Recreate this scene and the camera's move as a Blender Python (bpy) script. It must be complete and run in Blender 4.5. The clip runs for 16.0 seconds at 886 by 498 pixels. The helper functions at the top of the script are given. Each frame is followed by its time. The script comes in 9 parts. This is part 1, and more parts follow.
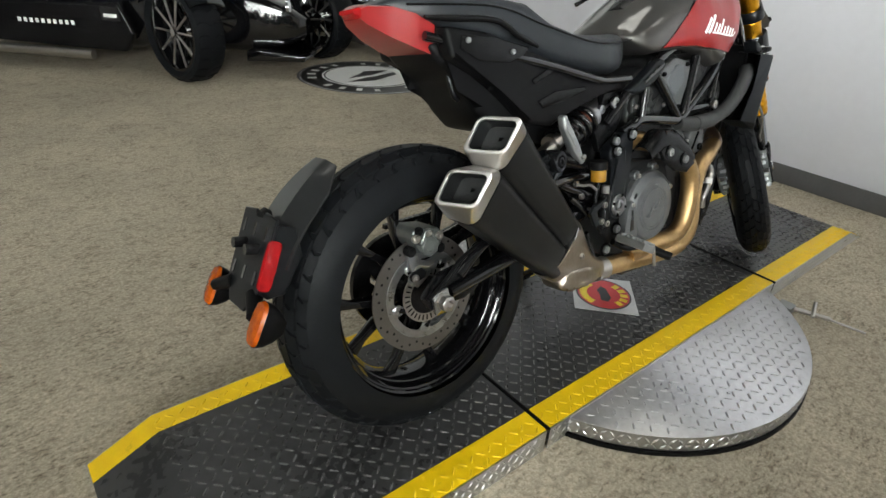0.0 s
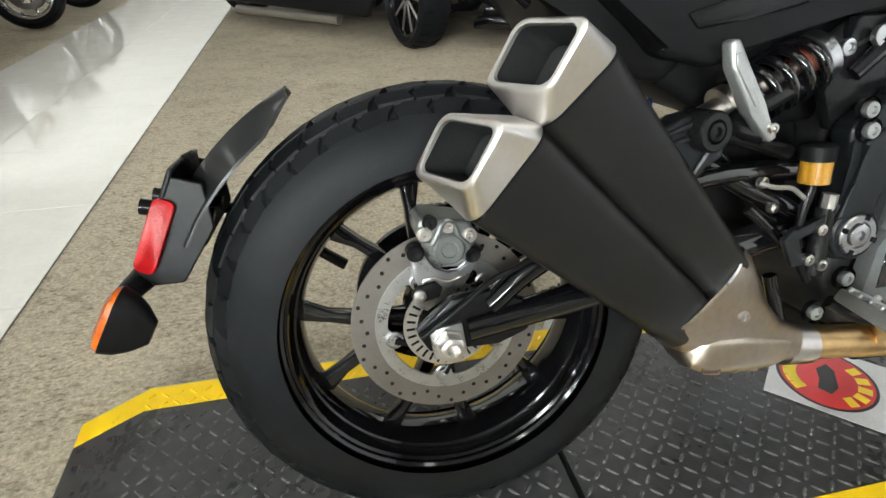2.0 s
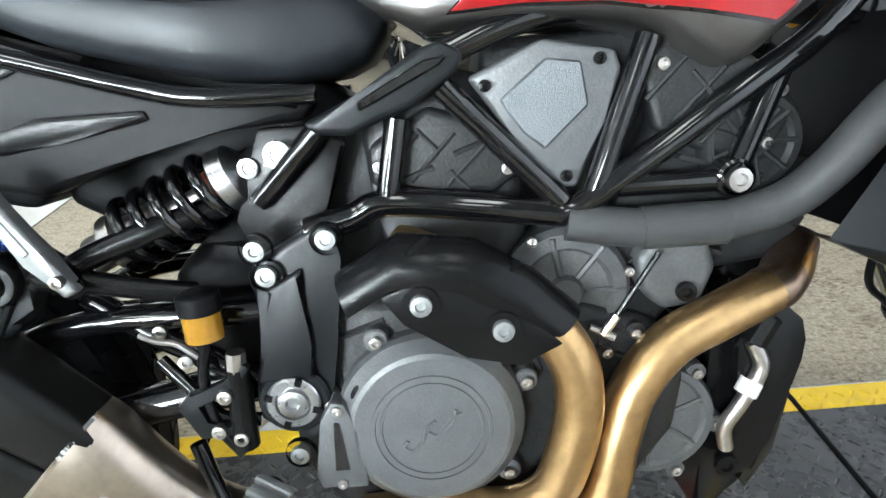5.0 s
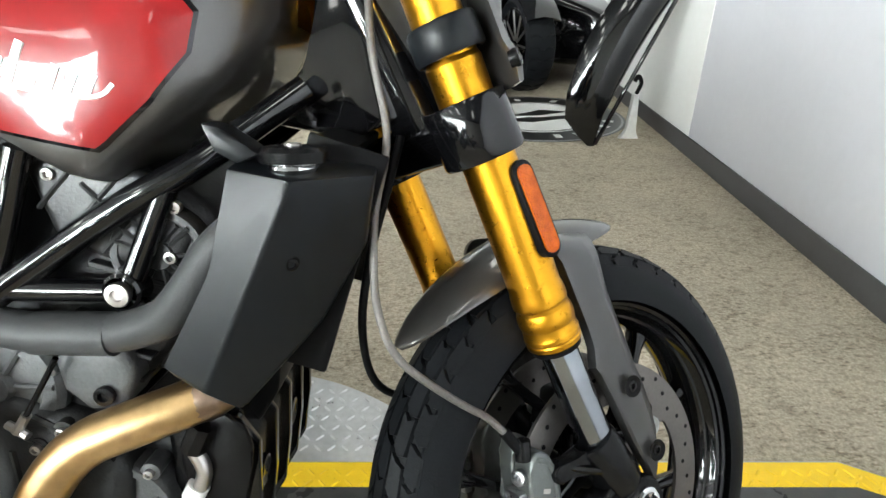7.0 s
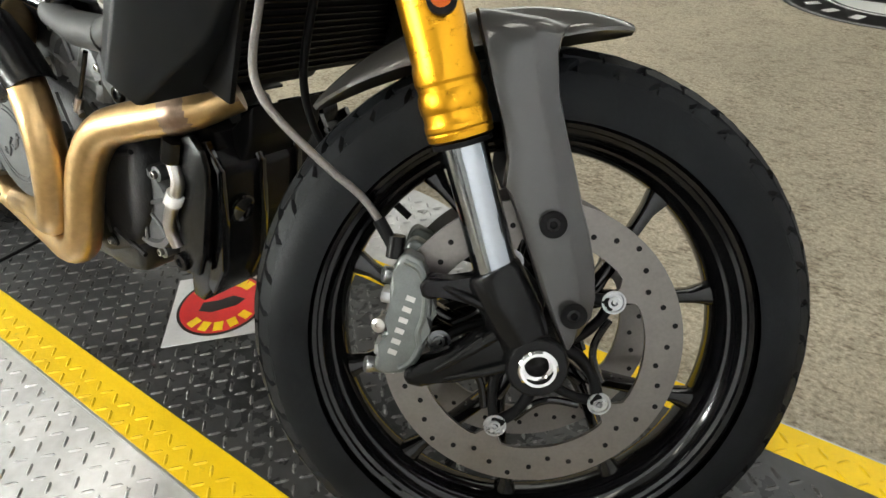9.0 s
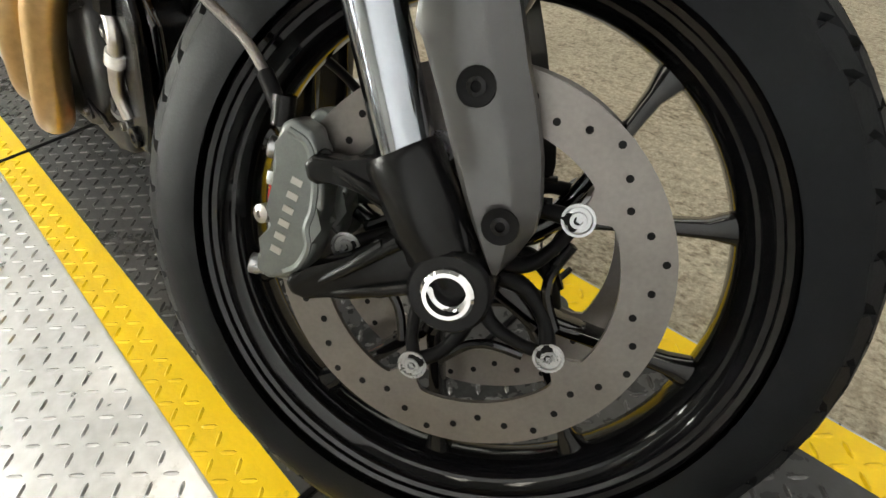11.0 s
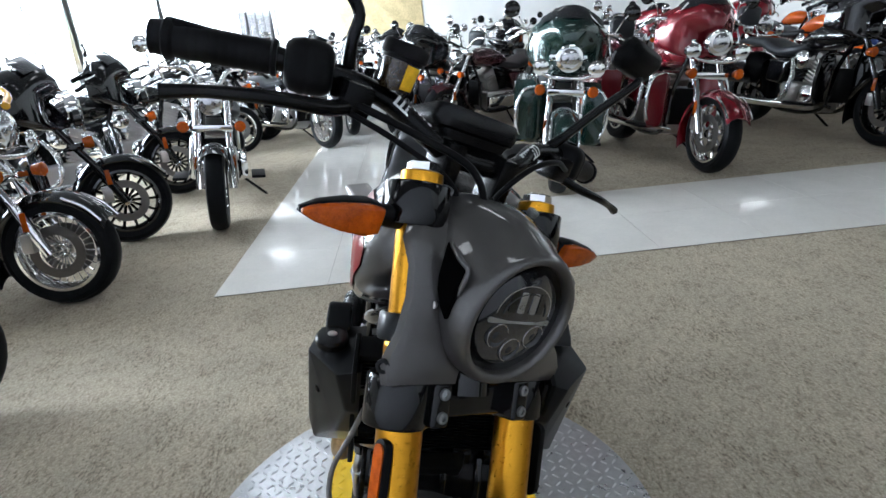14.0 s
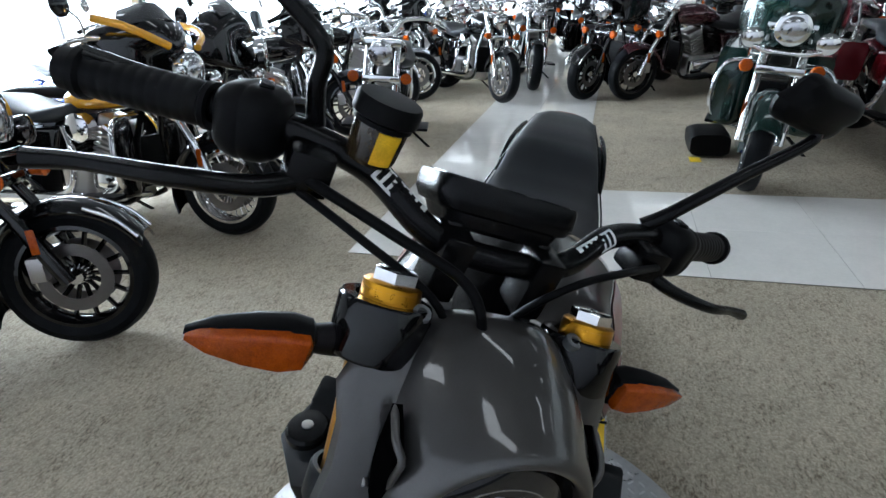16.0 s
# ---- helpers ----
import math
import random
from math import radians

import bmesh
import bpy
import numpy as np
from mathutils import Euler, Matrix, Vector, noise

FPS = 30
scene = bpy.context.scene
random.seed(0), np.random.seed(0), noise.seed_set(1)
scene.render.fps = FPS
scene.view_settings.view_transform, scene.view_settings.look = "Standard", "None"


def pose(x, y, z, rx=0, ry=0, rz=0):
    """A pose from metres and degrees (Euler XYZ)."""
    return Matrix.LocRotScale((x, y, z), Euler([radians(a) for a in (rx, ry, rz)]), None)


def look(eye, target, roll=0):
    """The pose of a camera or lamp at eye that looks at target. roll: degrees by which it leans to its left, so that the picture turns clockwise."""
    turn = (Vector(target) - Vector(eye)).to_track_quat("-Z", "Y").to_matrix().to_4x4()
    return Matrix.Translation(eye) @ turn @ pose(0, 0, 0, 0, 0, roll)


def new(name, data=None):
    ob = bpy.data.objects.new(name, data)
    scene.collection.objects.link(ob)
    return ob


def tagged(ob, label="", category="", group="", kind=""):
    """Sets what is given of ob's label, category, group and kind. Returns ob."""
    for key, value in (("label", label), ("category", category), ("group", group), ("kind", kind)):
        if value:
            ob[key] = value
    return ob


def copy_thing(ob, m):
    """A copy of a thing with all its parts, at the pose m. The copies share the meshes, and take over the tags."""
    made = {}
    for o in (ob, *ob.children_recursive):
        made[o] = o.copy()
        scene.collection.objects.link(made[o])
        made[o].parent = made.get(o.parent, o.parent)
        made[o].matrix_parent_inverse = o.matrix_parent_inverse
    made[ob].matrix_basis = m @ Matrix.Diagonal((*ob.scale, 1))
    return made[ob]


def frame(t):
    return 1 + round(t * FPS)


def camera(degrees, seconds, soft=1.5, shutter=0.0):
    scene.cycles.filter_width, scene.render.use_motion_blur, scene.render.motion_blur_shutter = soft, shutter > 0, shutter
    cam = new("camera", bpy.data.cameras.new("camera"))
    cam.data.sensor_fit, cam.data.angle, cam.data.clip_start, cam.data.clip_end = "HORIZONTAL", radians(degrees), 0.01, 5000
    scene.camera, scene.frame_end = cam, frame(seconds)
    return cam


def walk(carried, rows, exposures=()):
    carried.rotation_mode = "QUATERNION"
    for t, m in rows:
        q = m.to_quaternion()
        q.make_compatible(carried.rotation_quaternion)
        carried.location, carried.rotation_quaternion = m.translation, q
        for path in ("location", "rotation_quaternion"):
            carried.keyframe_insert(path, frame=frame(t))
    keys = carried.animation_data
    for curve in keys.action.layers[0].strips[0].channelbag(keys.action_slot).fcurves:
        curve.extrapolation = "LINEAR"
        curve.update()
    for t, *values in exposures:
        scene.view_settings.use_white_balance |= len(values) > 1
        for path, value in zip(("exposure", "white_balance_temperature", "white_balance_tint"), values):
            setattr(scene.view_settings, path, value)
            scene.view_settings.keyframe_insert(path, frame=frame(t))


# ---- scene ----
cam = camera(76.0, 16.0)

PATH = [
    (0, (-0.631, -0.834, 1.083), (0.492, 0.504, 0.108), 3.7),
    (0.5, (-0.459, -0.706, 0.988), (0.542, 0.684, -0.045), 3.9),
    (1, (-0.308, -0.674, 0.934), (0.456, 0.839, -0.127), 2.6),
    (1.5, (-0.185, -0.673, 0.911), (0.288, 0.967, -0.131), 0.9),
    (2, (-0.127, -0.629, 0.883), (0.232, 1.048, -0.145), -0.5),
    (2.5, (-0.036, -0.577, 0.874), (0.363, 1.092, -0.154), -0.2),
    (3, (0.113, -0.586, 0.86), (0.582, 1.083, -0.137), -0.3),
    (3.2, (0.201, -0.6, 0.872), (0.612, 1.083, -0.127), -0.9),
    (5.3, (0.788, -0.55, 0.925), (0.777, 1.215, -0.016), -3.4),
    (5.5, (0.853, -0.558, 0.938), (0.833, 1.206, -0.004), -2.8),
    (6, (0.985, -0.569, 0.963), (1.058, 1.213, 0.059), -0.9),
    (6.5, (1.138, -0.539, 0.961), (1.192, 1.236, 0.04), 0.4),
    (7, (1.297, -0.516, 0.986), (1.296, 1.256, 0.058), 0.0),
    (7.5, (1.421, -0.535, 0.985), (1.071, 1.187, 0.029), -1.3),
    (8, (1.541, -0.53, 0.954), (0.953, 1.108, -0.031), -0.5),
    (8.5, (1.631, -0.479, 0.904), (0.851, 0.992, -0.204), -2.8),
    (9, (1.678, -0.405, 0.842), (0.746, 0.878, -0.376), -3.8),
    (9.2, (1.69, -0.374, 0.813), (0.685, 0.815, -0.442), -4.5),
    (11.3, (1.775, -0.217, 0.701), (0.594, 0.681, -0.641), -5.2),
    (11.5, (1.813, -0.196, 0.717), (0.6, 0.65, -0.628), -3.9),
    (12, (1.824, -0.123, 0.777), (0.52, 0.588, -0.563), -2.7),
    (12.5, (1.805, -0.078, 0.905), (0.301, 0.423, -0.314), -5.4),
    (13, (1.852, 0.032, 1.052), (0.12, 0.169, 0.061), -6.2),
    (13.5, (1.877, 0.085, 1.159), (0.048, 0.162, 0.355), -6.4),
    (14, (1.911, 0.088, 1.244), (0.046, 0.144, 0.523), -5.5),
    (14.5, (1.938, 0.103, 1.265), (0.059, 0.099, 0.579), -5.4),
    (15, (1.874, 0.143, 1.285), (0.008, 0.024, 0.575), -5.0),
    (15.5, (1.723, 0.206, 1.31), (-0.098, -0.082, 0.535), -4.2),
    (16, (1.628, 0.262, 1.31), (-0.105, -0.276, 0.47), -3.7),
]
walk(cam, [(t, look(eye, target, roll)) for t, eye, target, roll in PATH], exposures=[(0.0, -0.44, 6750, 5), (0.5, -0.24, 6850, 5), (1.5, 0.14, 6850, 5), (2.5, 0.35, 6600, 5), (5.5, 0.7, 6150, 4), (7.0, 0.53, 6500, 4), (7.5, 0.52, 6550, 4), (9.0, 0.4, 7050, 5), (11.5, 0.42, 7350, 5), (12.5, 0.27, 6600, 6), (13.5, -0.1, 5900, 7), (14.5, -0.38, 5800, 8), (16.0, -0.58, 5700, 6)])


# ---- world, light ----
world = bpy.data.worlds.new("world")
scene.world = world
world.use_nodes = True
wn = world.node_tree.nodes
sky = wn.new("ShaderNodeTexSky")
sky.sky_type, sky.sun_disc = "NISHITA", False
sky.sun_elevation, sky.sun_rotation = radians(50), radians(200)
wn["Background"].inputs[1].default_value = 0.15
world.node_tree.links.new(sky.outputs[0], wn["Background"].inputs[0])
sun = new("sun", bpy.data.lights.new("sun", "SUN"))
sun.data.energy, sun.data.angle, sun.data.color = 3.0, radians(0.6), (1.0, 0.95, 0.88)
sun.matrix_world = look((0, -20, 24), (0, -12, 0))
SKY_LAMP = 600.0
PANEL_LIGHT = 5.0


# ---- materials ----
def material(name):
    m = bpy.data.materials.new(name)
    m.use_nodes = True
    return m, m.node_tree.nodes, m.node_tree.links, m.node_tree.nodes["Principled BSDF"]


def surface(name, color, rough=0.5, metal=0.0, vary=0.12, scale=30.0, bump=0.0, bump_scale=200.0, coat=0.0, rvary=0.012, fine=0.0, transmission=0.0, specular=0.5, specks=0.0, speck_scale=45.0, speck_color=(0.03, 0.028, 0.025)):
    """A surface with colour and gloss varied at two scales, and fine relief."""
    m, n, l, b = material(name)
    co = n.new("ShaderNodeTexCoord")
    n1 = n.new("ShaderNodeTexNoise")
    n1.inputs["Scale"].default_value, n1.inputs["Detail"].default_value = scale, 5
    n2 = n.new("ShaderNodeTexNoise")
    n2.inputs["Scale"].default_value, n2.inputs["Detail"].default_value = scale * 9, 3
    l.new(co.outputs["Object"], n1.inputs["Vector"])
    l.new(co.outputs["Object"], n2.inputs["Vector"])
    mixn = n.new("ShaderNodeMath")
    mixn.operation = "MULTIPLY_ADD"
    mixn.inputs[1].default_value = 0.45
    l.new(n2.outputs["Fac"], mixn.inputs[0])
    half = n.new("ShaderNodeMath")
    half.operation = "MULTIPLY"
    half.inputs[1].default_value = 0.55
    l.new(n1.outputs["Fac"], half.inputs[0])
    l.new(half.outputs[0], mixn.inputs[2])
    ramp = n.new("ShaderNodeMix")
    ramp.data_type = "RGBA"
    ramp.inputs["A"].default_value = (*[max(0, c * (1 - vary)) for c in color], 1)
    ramp.inputs["B"].default_value = (*[min(1, c * (1 + vary)) for c in color], 1)
    spread = n.new("ShaderNodeMapRange")
    spread.inputs["From Min"].default_value, spread.inputs["From Max"].default_value = 0.3, 0.7
    l.new(mixn.outputs[0], spread.inputs["Value"])
    l.new(spread.outputs["Result"], ramp.inputs["Factor"])
    if specks:
        n3 = n.new("ShaderNodeTexNoise")
        n3.inputs["Scale"].default_value, n3.inputs["Detail"].default_value, n3.inputs["Roughness"].default_value = speck_scale, 6, 0.7
        l.new(co.outputs["Object"], n3.inputs["Vector"])
        cutoff = n.new("ShaderNodeMapRange")
        cutoff.inputs["From Min"].default_value, cutoff.inputs["From Max"].default_value = 0.62, 0.7
        cutoff.inputs["To Max"].default_value = specks
        l.new(n3.outputs["Fac"], cutoff.inputs["Value"])
        dirt = n.new("ShaderNodeMix")
        dirt.data_type = "RGBA"
        dirt.inputs["B"].default_value = (*speck_color, 1)
        l.new(cutoff.outputs["Result"], dirt.inputs["Factor"])
        l.new(ramp.outputs["Result"], dirt.inputs["A"])
        l.new(dirt.outputs["Result"], b.inputs["Base Color"])
    else:
        l.new(ramp.outputs["Result"], b.inputs["Base Color"])
    rr = n.new("ShaderNodeMapRange")
    rr.inputs["To Min"].default_value, rr.inputs["To Max"].default_value = max(0.02, rough - rvary), min(1, rough + rvary)
    l.new(spread.outputs["Result"], rr.inputs["Value"])
    l.new(rr.outputs["Result"], b.inputs["Roughness"])
    b.inputs["Metallic"].default_value = metal
    b.inputs["Specular IOR Level"].default_value = specular
    b.inputs["Coat Weight"].default_value = coat
    b.inputs["Coat Roughness"].default_value = 0.04
    b.inputs["Transmission Weight"].default_value = transmission
    if bump:
        nb = n.new("ShaderNodeTexNoise")
        nb.inputs["Scale"].default_value, nb.inputs["Detail"].default_value = bump_scale, 4
        l.new(co.outputs["Object"], nb.inputs["Vector"])
        bu = n.new("ShaderNodeBump")
        bu.inputs["Strength"].default_value, bu.inputs["Distance"].default_value = bump, 0.002
        l.new(nb.outputs["Fac"], bu.inputs["Height"])
        l.new(bu.outputs["Normal"], b.inputs["Normal"])
    return m


def carpet_material():
    m, n, l, b = material("carpet")
    co = n.new("ShaderNodeTexCoord")
    a = n.new("ShaderNodeTexNoise")
    a.inputs["Scale"].default_value, a.inputs["Detail"].default_value, a.inputs["Roughness"].default_value = 1.6, 6, 0.65
    f = n.new("ShaderNodeTexNoise")
    f.inputs["Scale"].default_value, f.inputs["Detail"].default_value, f.inputs["Roughness"].default_value = 95, 5, 0.8
    st = n.new("ShaderNodeTexNoise")
    st.inputs["Scale"].default_value, st.inputs["Detail"].default_value, st.inputs["Distortion"].default_value = 26, 6, 0.5
    mp = n.new("ShaderNodeMapping")
    mp.inputs["Scale"].default_value = (1, 1.5, 1)
    mp.inputs["Rotation"].default_value = (0, 0, 0.5)
    for t_ in (a, f):
        l.new(co.outputs["Object"], t_.inputs["Vector"])
    l.new(co.outputs["Object"], mp.inputs["Vector"])
    l.new(mp.outputs[0], st.inputs["Vector"])
    r1 = n.new("ShaderNodeValToRGB")
    r1.color_ramp.elements[0].position, r1.color_ramp.elements[1].position = 0.32, 0.68
    r1.color_ramp.elements[0].color = (0.255, 0.222, 0.168, 1)
    r1.color_ramp.elements[1].color = (0.68, 0.61, 0.482, 1)
    l.new(f.outputs["Fac"], r1.inputs["Fac"])
    r2 = n.new("ShaderNodeValToRGB")
    r2.color_ramp.elements[0].position, r2.color_ramp.elements[1].position = 0.34, 0.5
    r2.color_ramp.elements[0].color = (0.74, 0.73, 0.715, 1)
    r2.color_ramp.elements[1].color = (1, 1, 1, 1)
    l.new(st.outputs["Fac"], r2.inputs["Fac"])
    r3 = n.new("ShaderNodeValToRGB")
    r3.color_ramp.elements[0].position, r3.color_ramp.elements[1].position = 0.3, 0.7
    r3.color_ramp.elements[0].color = (0.82, 0.81, 0.8, 1)
    r3.color_ramp.elements[1].color = (1.1, 1.08, 1.05, 1)
    l.new(a.outputs["Fac"], r3.inputs["Fac"])
    m1 = n.new("ShaderNodeMix")
    m1.data_type, m1.blend_type = "RGBA", "MULTIPLY"
    m1.inputs["Factor"].default_value = 1
    l.new(r1.outputs[0], m1.inputs["A"])
    l.new(r2.outputs[0], m1.inputs["B"])
    m2 = n.new("ShaderNodeMix")
    m2.data_type, m2.blend_type = "RGBA", "MULTIPLY"
    m2.inputs["Factor"].default_value = 1
    l.new(m1.outputs["Result"], m2.inputs["A"])
    l.new(r3.outputs[0], m2.inputs["B"])
    # dark crumbs of shaded pile, gathered in patches
    mc = n.new("ShaderNodeMapping")
    mc.inputs["Scale"].default_value = (1, 2.2, 1)
    mc.inputs["Rotation"].default_value = (0, 0, -0.35)
    cr = n.new("ShaderNodeTexNoise")
    cr.inputs["Scale"].default_value, cr.inputs["Detail"].default_value, cr.inputs["Roughness"].default_value = 48, 3, 0.6
    gather = n.new("ShaderNodeTexNoise")
    gather.inputs["Scale"].default_value, gather.inputs["Detail"].default_value = 7, 3
    l.new(co.outputs["Object"], mc.inputs["Vector"])
    l.new(mc.outputs[0], cr.inputs["Vector"])
    l.new(co.outputs["Object"], gather.inputs["Vector"])
    both = n.new("ShaderNodeMath")
    both.operation = "MULTIPLY_ADD"
    both.inputs[1].default_value = 0.45
    l.new(gather.outputs["Fac"], both.inputs[0])
    l.new(cr.outputs["Fac"], both.inputs[2])
    r4 = n.new("ShaderNodeValToRGB")
    r4.color_ramp.elements[0].position, r4.color_ramp.elements[1].position = 0.56, 0.66
    r4.color_ramp.elements[0].color = (0.58, 0.56, 0.54, 1)
    r4.color_ramp.elements[1].color = (1, 1, 1, 1)
    l.new(both.outputs[0], r4.inputs["Fac"])
    m3 = n.new("ShaderNodeMix")
    m3.data_type, m3.blend_type = "RGBA", "MULTIPLY"
    m3.inputs["Factor"].default_value = 1
    l.new(m2.outputs["Result"], m3.inputs["A"])
    l.new(r4.outputs[0], m3.inputs["B"])
    l.new(m3.outputs["Result"], b.inputs["Base Color"])
    b.inputs["Roughness"].default_value = 0.9
    b.inputs["Specular IOR Level"].default_value = 0.25
    bu = n.new("ShaderNodeBump")
    bu.inputs["Strength"].default_value, bu.inputs["Distance"].default_value = 0.45, 0.006
    l.new(f.outputs["Fac"], bu.inputs["Height"])
    l.new(bu.outputs["Normal"], b.inputs["Normal"])
    return m


def emitter(name, color, strength):
    m, n, l, b = material(name)
    b.inputs["Base Color"].default_value = (*color, 1)
    b.inputs["Emission Color"].default_value = (*color, 1)
    b.inputs["Emission Strength"].default_value = strength
    return m


def glass(name, color, rough=0.0, ior=1.45):
    m, n, l, b = material(name)
    b.inputs["Base Color"].default_value = (*color, 1)
    b.inputs["Transmission Weight"].default_value = 1
    b.inputs["Roughness"].default_value = rough
    b.inputs["IOR"].default_value = ior
    return m


CARPET = carpet_material()
TILE = surface("polished_tile", (0.84, 0.82, 0.77), 0.08, vary=0.06, scale=6, rvary=0.05)
TILE_JOINT = surface("tile_joint", (0.2, 0.18, 0.15), 0.8)
WALL_GREY = surface("grey_wall_paint", (0.6, 0.6, 0.64), 0.6, vary=0.03, scale=3, bump=0.1, bump_scale=300)
WALL_WHITE = surface("white_wall_paint", (0.82, 0.82, 0.8), 0.6, vary=0.03, scale=3, bump=0.1, bump_scale=300)
BASE_GREY = surface("grey_vinyl_baseboard", (0.08, 0.078, 0.08), 0.5, vary=0.1, scale=8)
# the ceiling is out of view; its dark tone is set to deepen contrast
CEILING = surface("unseen_dark_ceiling", (0.1, 0.1, 0.1), 0.9, vary=0.05, scale=20, bump=0.3, bump_scale=80)
PANEL = emitter("light_panel", (1.0, 0.98, 0.95), PANEL_LIGHT)
ALU = surface("window_aluminium", (0.8, 0.8, 0.79), 0.5, 0.1)
CLEAR = glass("clear_glass", (1, 1, 1))
ASPHALT = surface("asphalt", (0.2, 0.2, 0.2), 0.9, vary=0.2, scale=3, bump=0.3)

YELLOW = surface("yellow_floor_paint", (0.92, 0.6, 0.006), 0.42, vary=0.05, scale=25, bump=0.25, bump_scale=90, rvary=0.1, specks=0.3, speck_scale=38, speck_color=(0.25, 0.16, 0.01))
BLACK_PLATE = surface("black_diamond_plate", (0.04, 0.04, 0.041), 0.3, 0.0, vary=0.5, scale=5, bump=0.15, bump_scale=160, rvary=0.1, specks=0.5, speck_scale=16, speck_color=(0.05, 0.047, 0.043))
WORN_TREAD = surface("worn_black_tread", (0.11, 0.109, 0.108), 0.26, 0.4, vary=0.4, scale=8, rvary=0.08)
SILVER_PLATE = surface("bright_diamond_plate", (0.56, 0.56, 0.57), 0.32, 1.0, vary=0.18, scale=7, bump=0.06, bump_scale=120, rvary=0.07, specks=0.5, speck_scale=14, speck_color=(0.2, 0.19, 0.18))
SILVER_TREAD = surface("rubbed_bright_tread", (0.74, 0.74, 0.75), 0.34, 1.0, vary=0.1, scale=9, rvary=0.05)
RUBBER = surface("tyre_rubber", (0.0056, 0.0063, 0.0074), 0.46, vary=0.3, scale=25, bump=0.1, bump_scale=400, rvary=0.08, specular=0.09, specks=0.4, speck_scale=20, speck_color=(0.02, 0.019, 0.017))
SLOT_SHADE = surface("slot_shadow_black", (0.0015, 0.0015, 0.0016), 0.9, specular=0.0)
BLACK_MATTE = surface("matte_black_plastic", (0.004, 0.004, 0.0044), 0.45, vary=0.2, scale=25, bump=0.05, bump_scale=700, specular=0.09)
BLACK_SATIN = surface("satin_black_metal", (0.004, 0.004, 0.0044), 0.26, vary=0.15, scale=20, specular=0.2)
BLACK_GLOSS = surface("gloss_black_paint", (0.003, 0.003, 0.0035), 0.09, vary=0.2, scale=15, coat=0.75, rvary=0.02, specular=0.3)
RIM_BLACK = surface("black_rim_paint", (0.003, 0.003, 0.0035), 0.1, vary=0.2, scale=15, coat=0.35, rvary=0.02, specular=0.25)
SHROUD = surface("charcoal_plastic", (0.0048, 0.0058, 0.007), 0.34, vary=0.08, scale=15, bump=0.05, bump_scale=1200, specular=0.24)
HUGGER = surface("semi_gloss_charcoal", (0.008, 0.0086, 0.0092), 0.3, vary=0.1, scale=15, specular=0.45, coat=0.15)
HOSE = surface("grey_black_rubber_hose", (0.03, 0.031, 0.032), 0.55, vary=0.12, scale=40, bump=0.05, bump_scale=500, specular=0.35)
SEAT_VINYL = surface("seat_vinyl", (0.015, 0.017, 0.02), 0.45, vary=0.08, scale=30, bump=0.12, bump_scale=900, specular=0.34)
GREY_PAINT = surface("metallic_grey_paint", (0.078, 0.074, 0.071), 0.44, 0.75, vary=0.05, scale=600, coat=1.0)
GUARD_GREY = surface("dark_grey_guard_paint", (0.027, 0.0265, 0.0265), 0.36, 0.2, vary=0.06, scale=300, coat=0.6)
RED_PAINT = surface("red_paint", (0.185, 0.005, 0.0058), 0.3, 0.0, vary=0.06, scale=8, coat=0.6, specular=0.2)
WHITE_PAINT = surface("white_decal", (0.85, 0.85, 0.83), 0.35, vary=0.03)
GOLD = surface("gold_anodised", (0.62, 0.3, 0.02), 0.28, 1.0, vary=0.04, scale=120)
CHROME = surface("chrome", (0.82, 0.82, 0.82), 0.08, 1.0, vary=0.05, rvary=0.04)
SLIDER = surface("polished_fork_steel", (0.33, 0.355, 0.39), 0.14, 1.0, vary=0.05, rvary=0.03)
STEEL = surface("brushed_steel", (0.5, 0.48, 0.46), 0.3, 1.0, vary=0.08, scale=150, bump=0.05, bump_scale=500)
ALLOY = surface("cast_alloy", (0.3, 0.31, 0.31), 0.42, 0.8, vary=0.15, scale=40, bump=0.15)
CALIPER = surface("grey_caliper_coating", (0.13, 0.14, 0.135), 0.34, 0.6, vary=0.15, scale=60, bump=0.1)
BRACKET = surface("bright_forged_alloy", (0.42, 0.43, 0.44), 0.28, 1.0, vary=0.12, scale=60, bump=0.08)
PANEL_GREY = surface("perforated_grey_panel", (0.135, 0.146, 0.156), 0.36, 0.6, vary=0.1, scale=400, bump=0.5, bump_scale=900)
ENGINE = surface("grey_engine_coating", (0.1, 0.104, 0.108), 0.42, 0.35, vary=0.15, scale=40, bump=0.2, bump_scale=400)
ENGINE_GREY = surface("weathered_engine_casting", (0.075, 0.077, 0.079), 0.46, 0.25, vary=0.25, scale=30, bump=0.3, bump_scale=300)
# head castings: the shade behind the frame is put into this dark colour
ENGINE_SHADED = surface("shaded_engine_casting", (0.014, 0.0145, 0.015), 0.42, 0.25, vary=0.2, scale=40, bump=0.25, bump_scale=300)
ENGINE_DARK = surface("dark_engine_casting", (0.016, 0.0165, 0.0175), 0.5, 0.4, vary=0.25, scale=40, bump=0.3, bump_scale=250)
BRONZE = surface("heat_stained_steel", (0.5, 0.335, 0.16), 0.34, 1.0, vary=0.22, scale=9, rvary=0.06)
TIP_STEEL = surface("brushed_tip_steel", (0.76, 0.74, 0.72), 0.34, 1.0, vary=0.05, scale=150)
COLLECTOR_STEEL = surface("browned_brushed_steel", (0.43, 0.375, 0.315), 0.3, 1.0, vary=0.15, scale=12, bump=0.03, bump_scale=300)
BROWN_STEEL = surface("burnt_steel", (0.28, 0.2, 0.15), 0.3, 1.0, vary=0.3, scale=16)
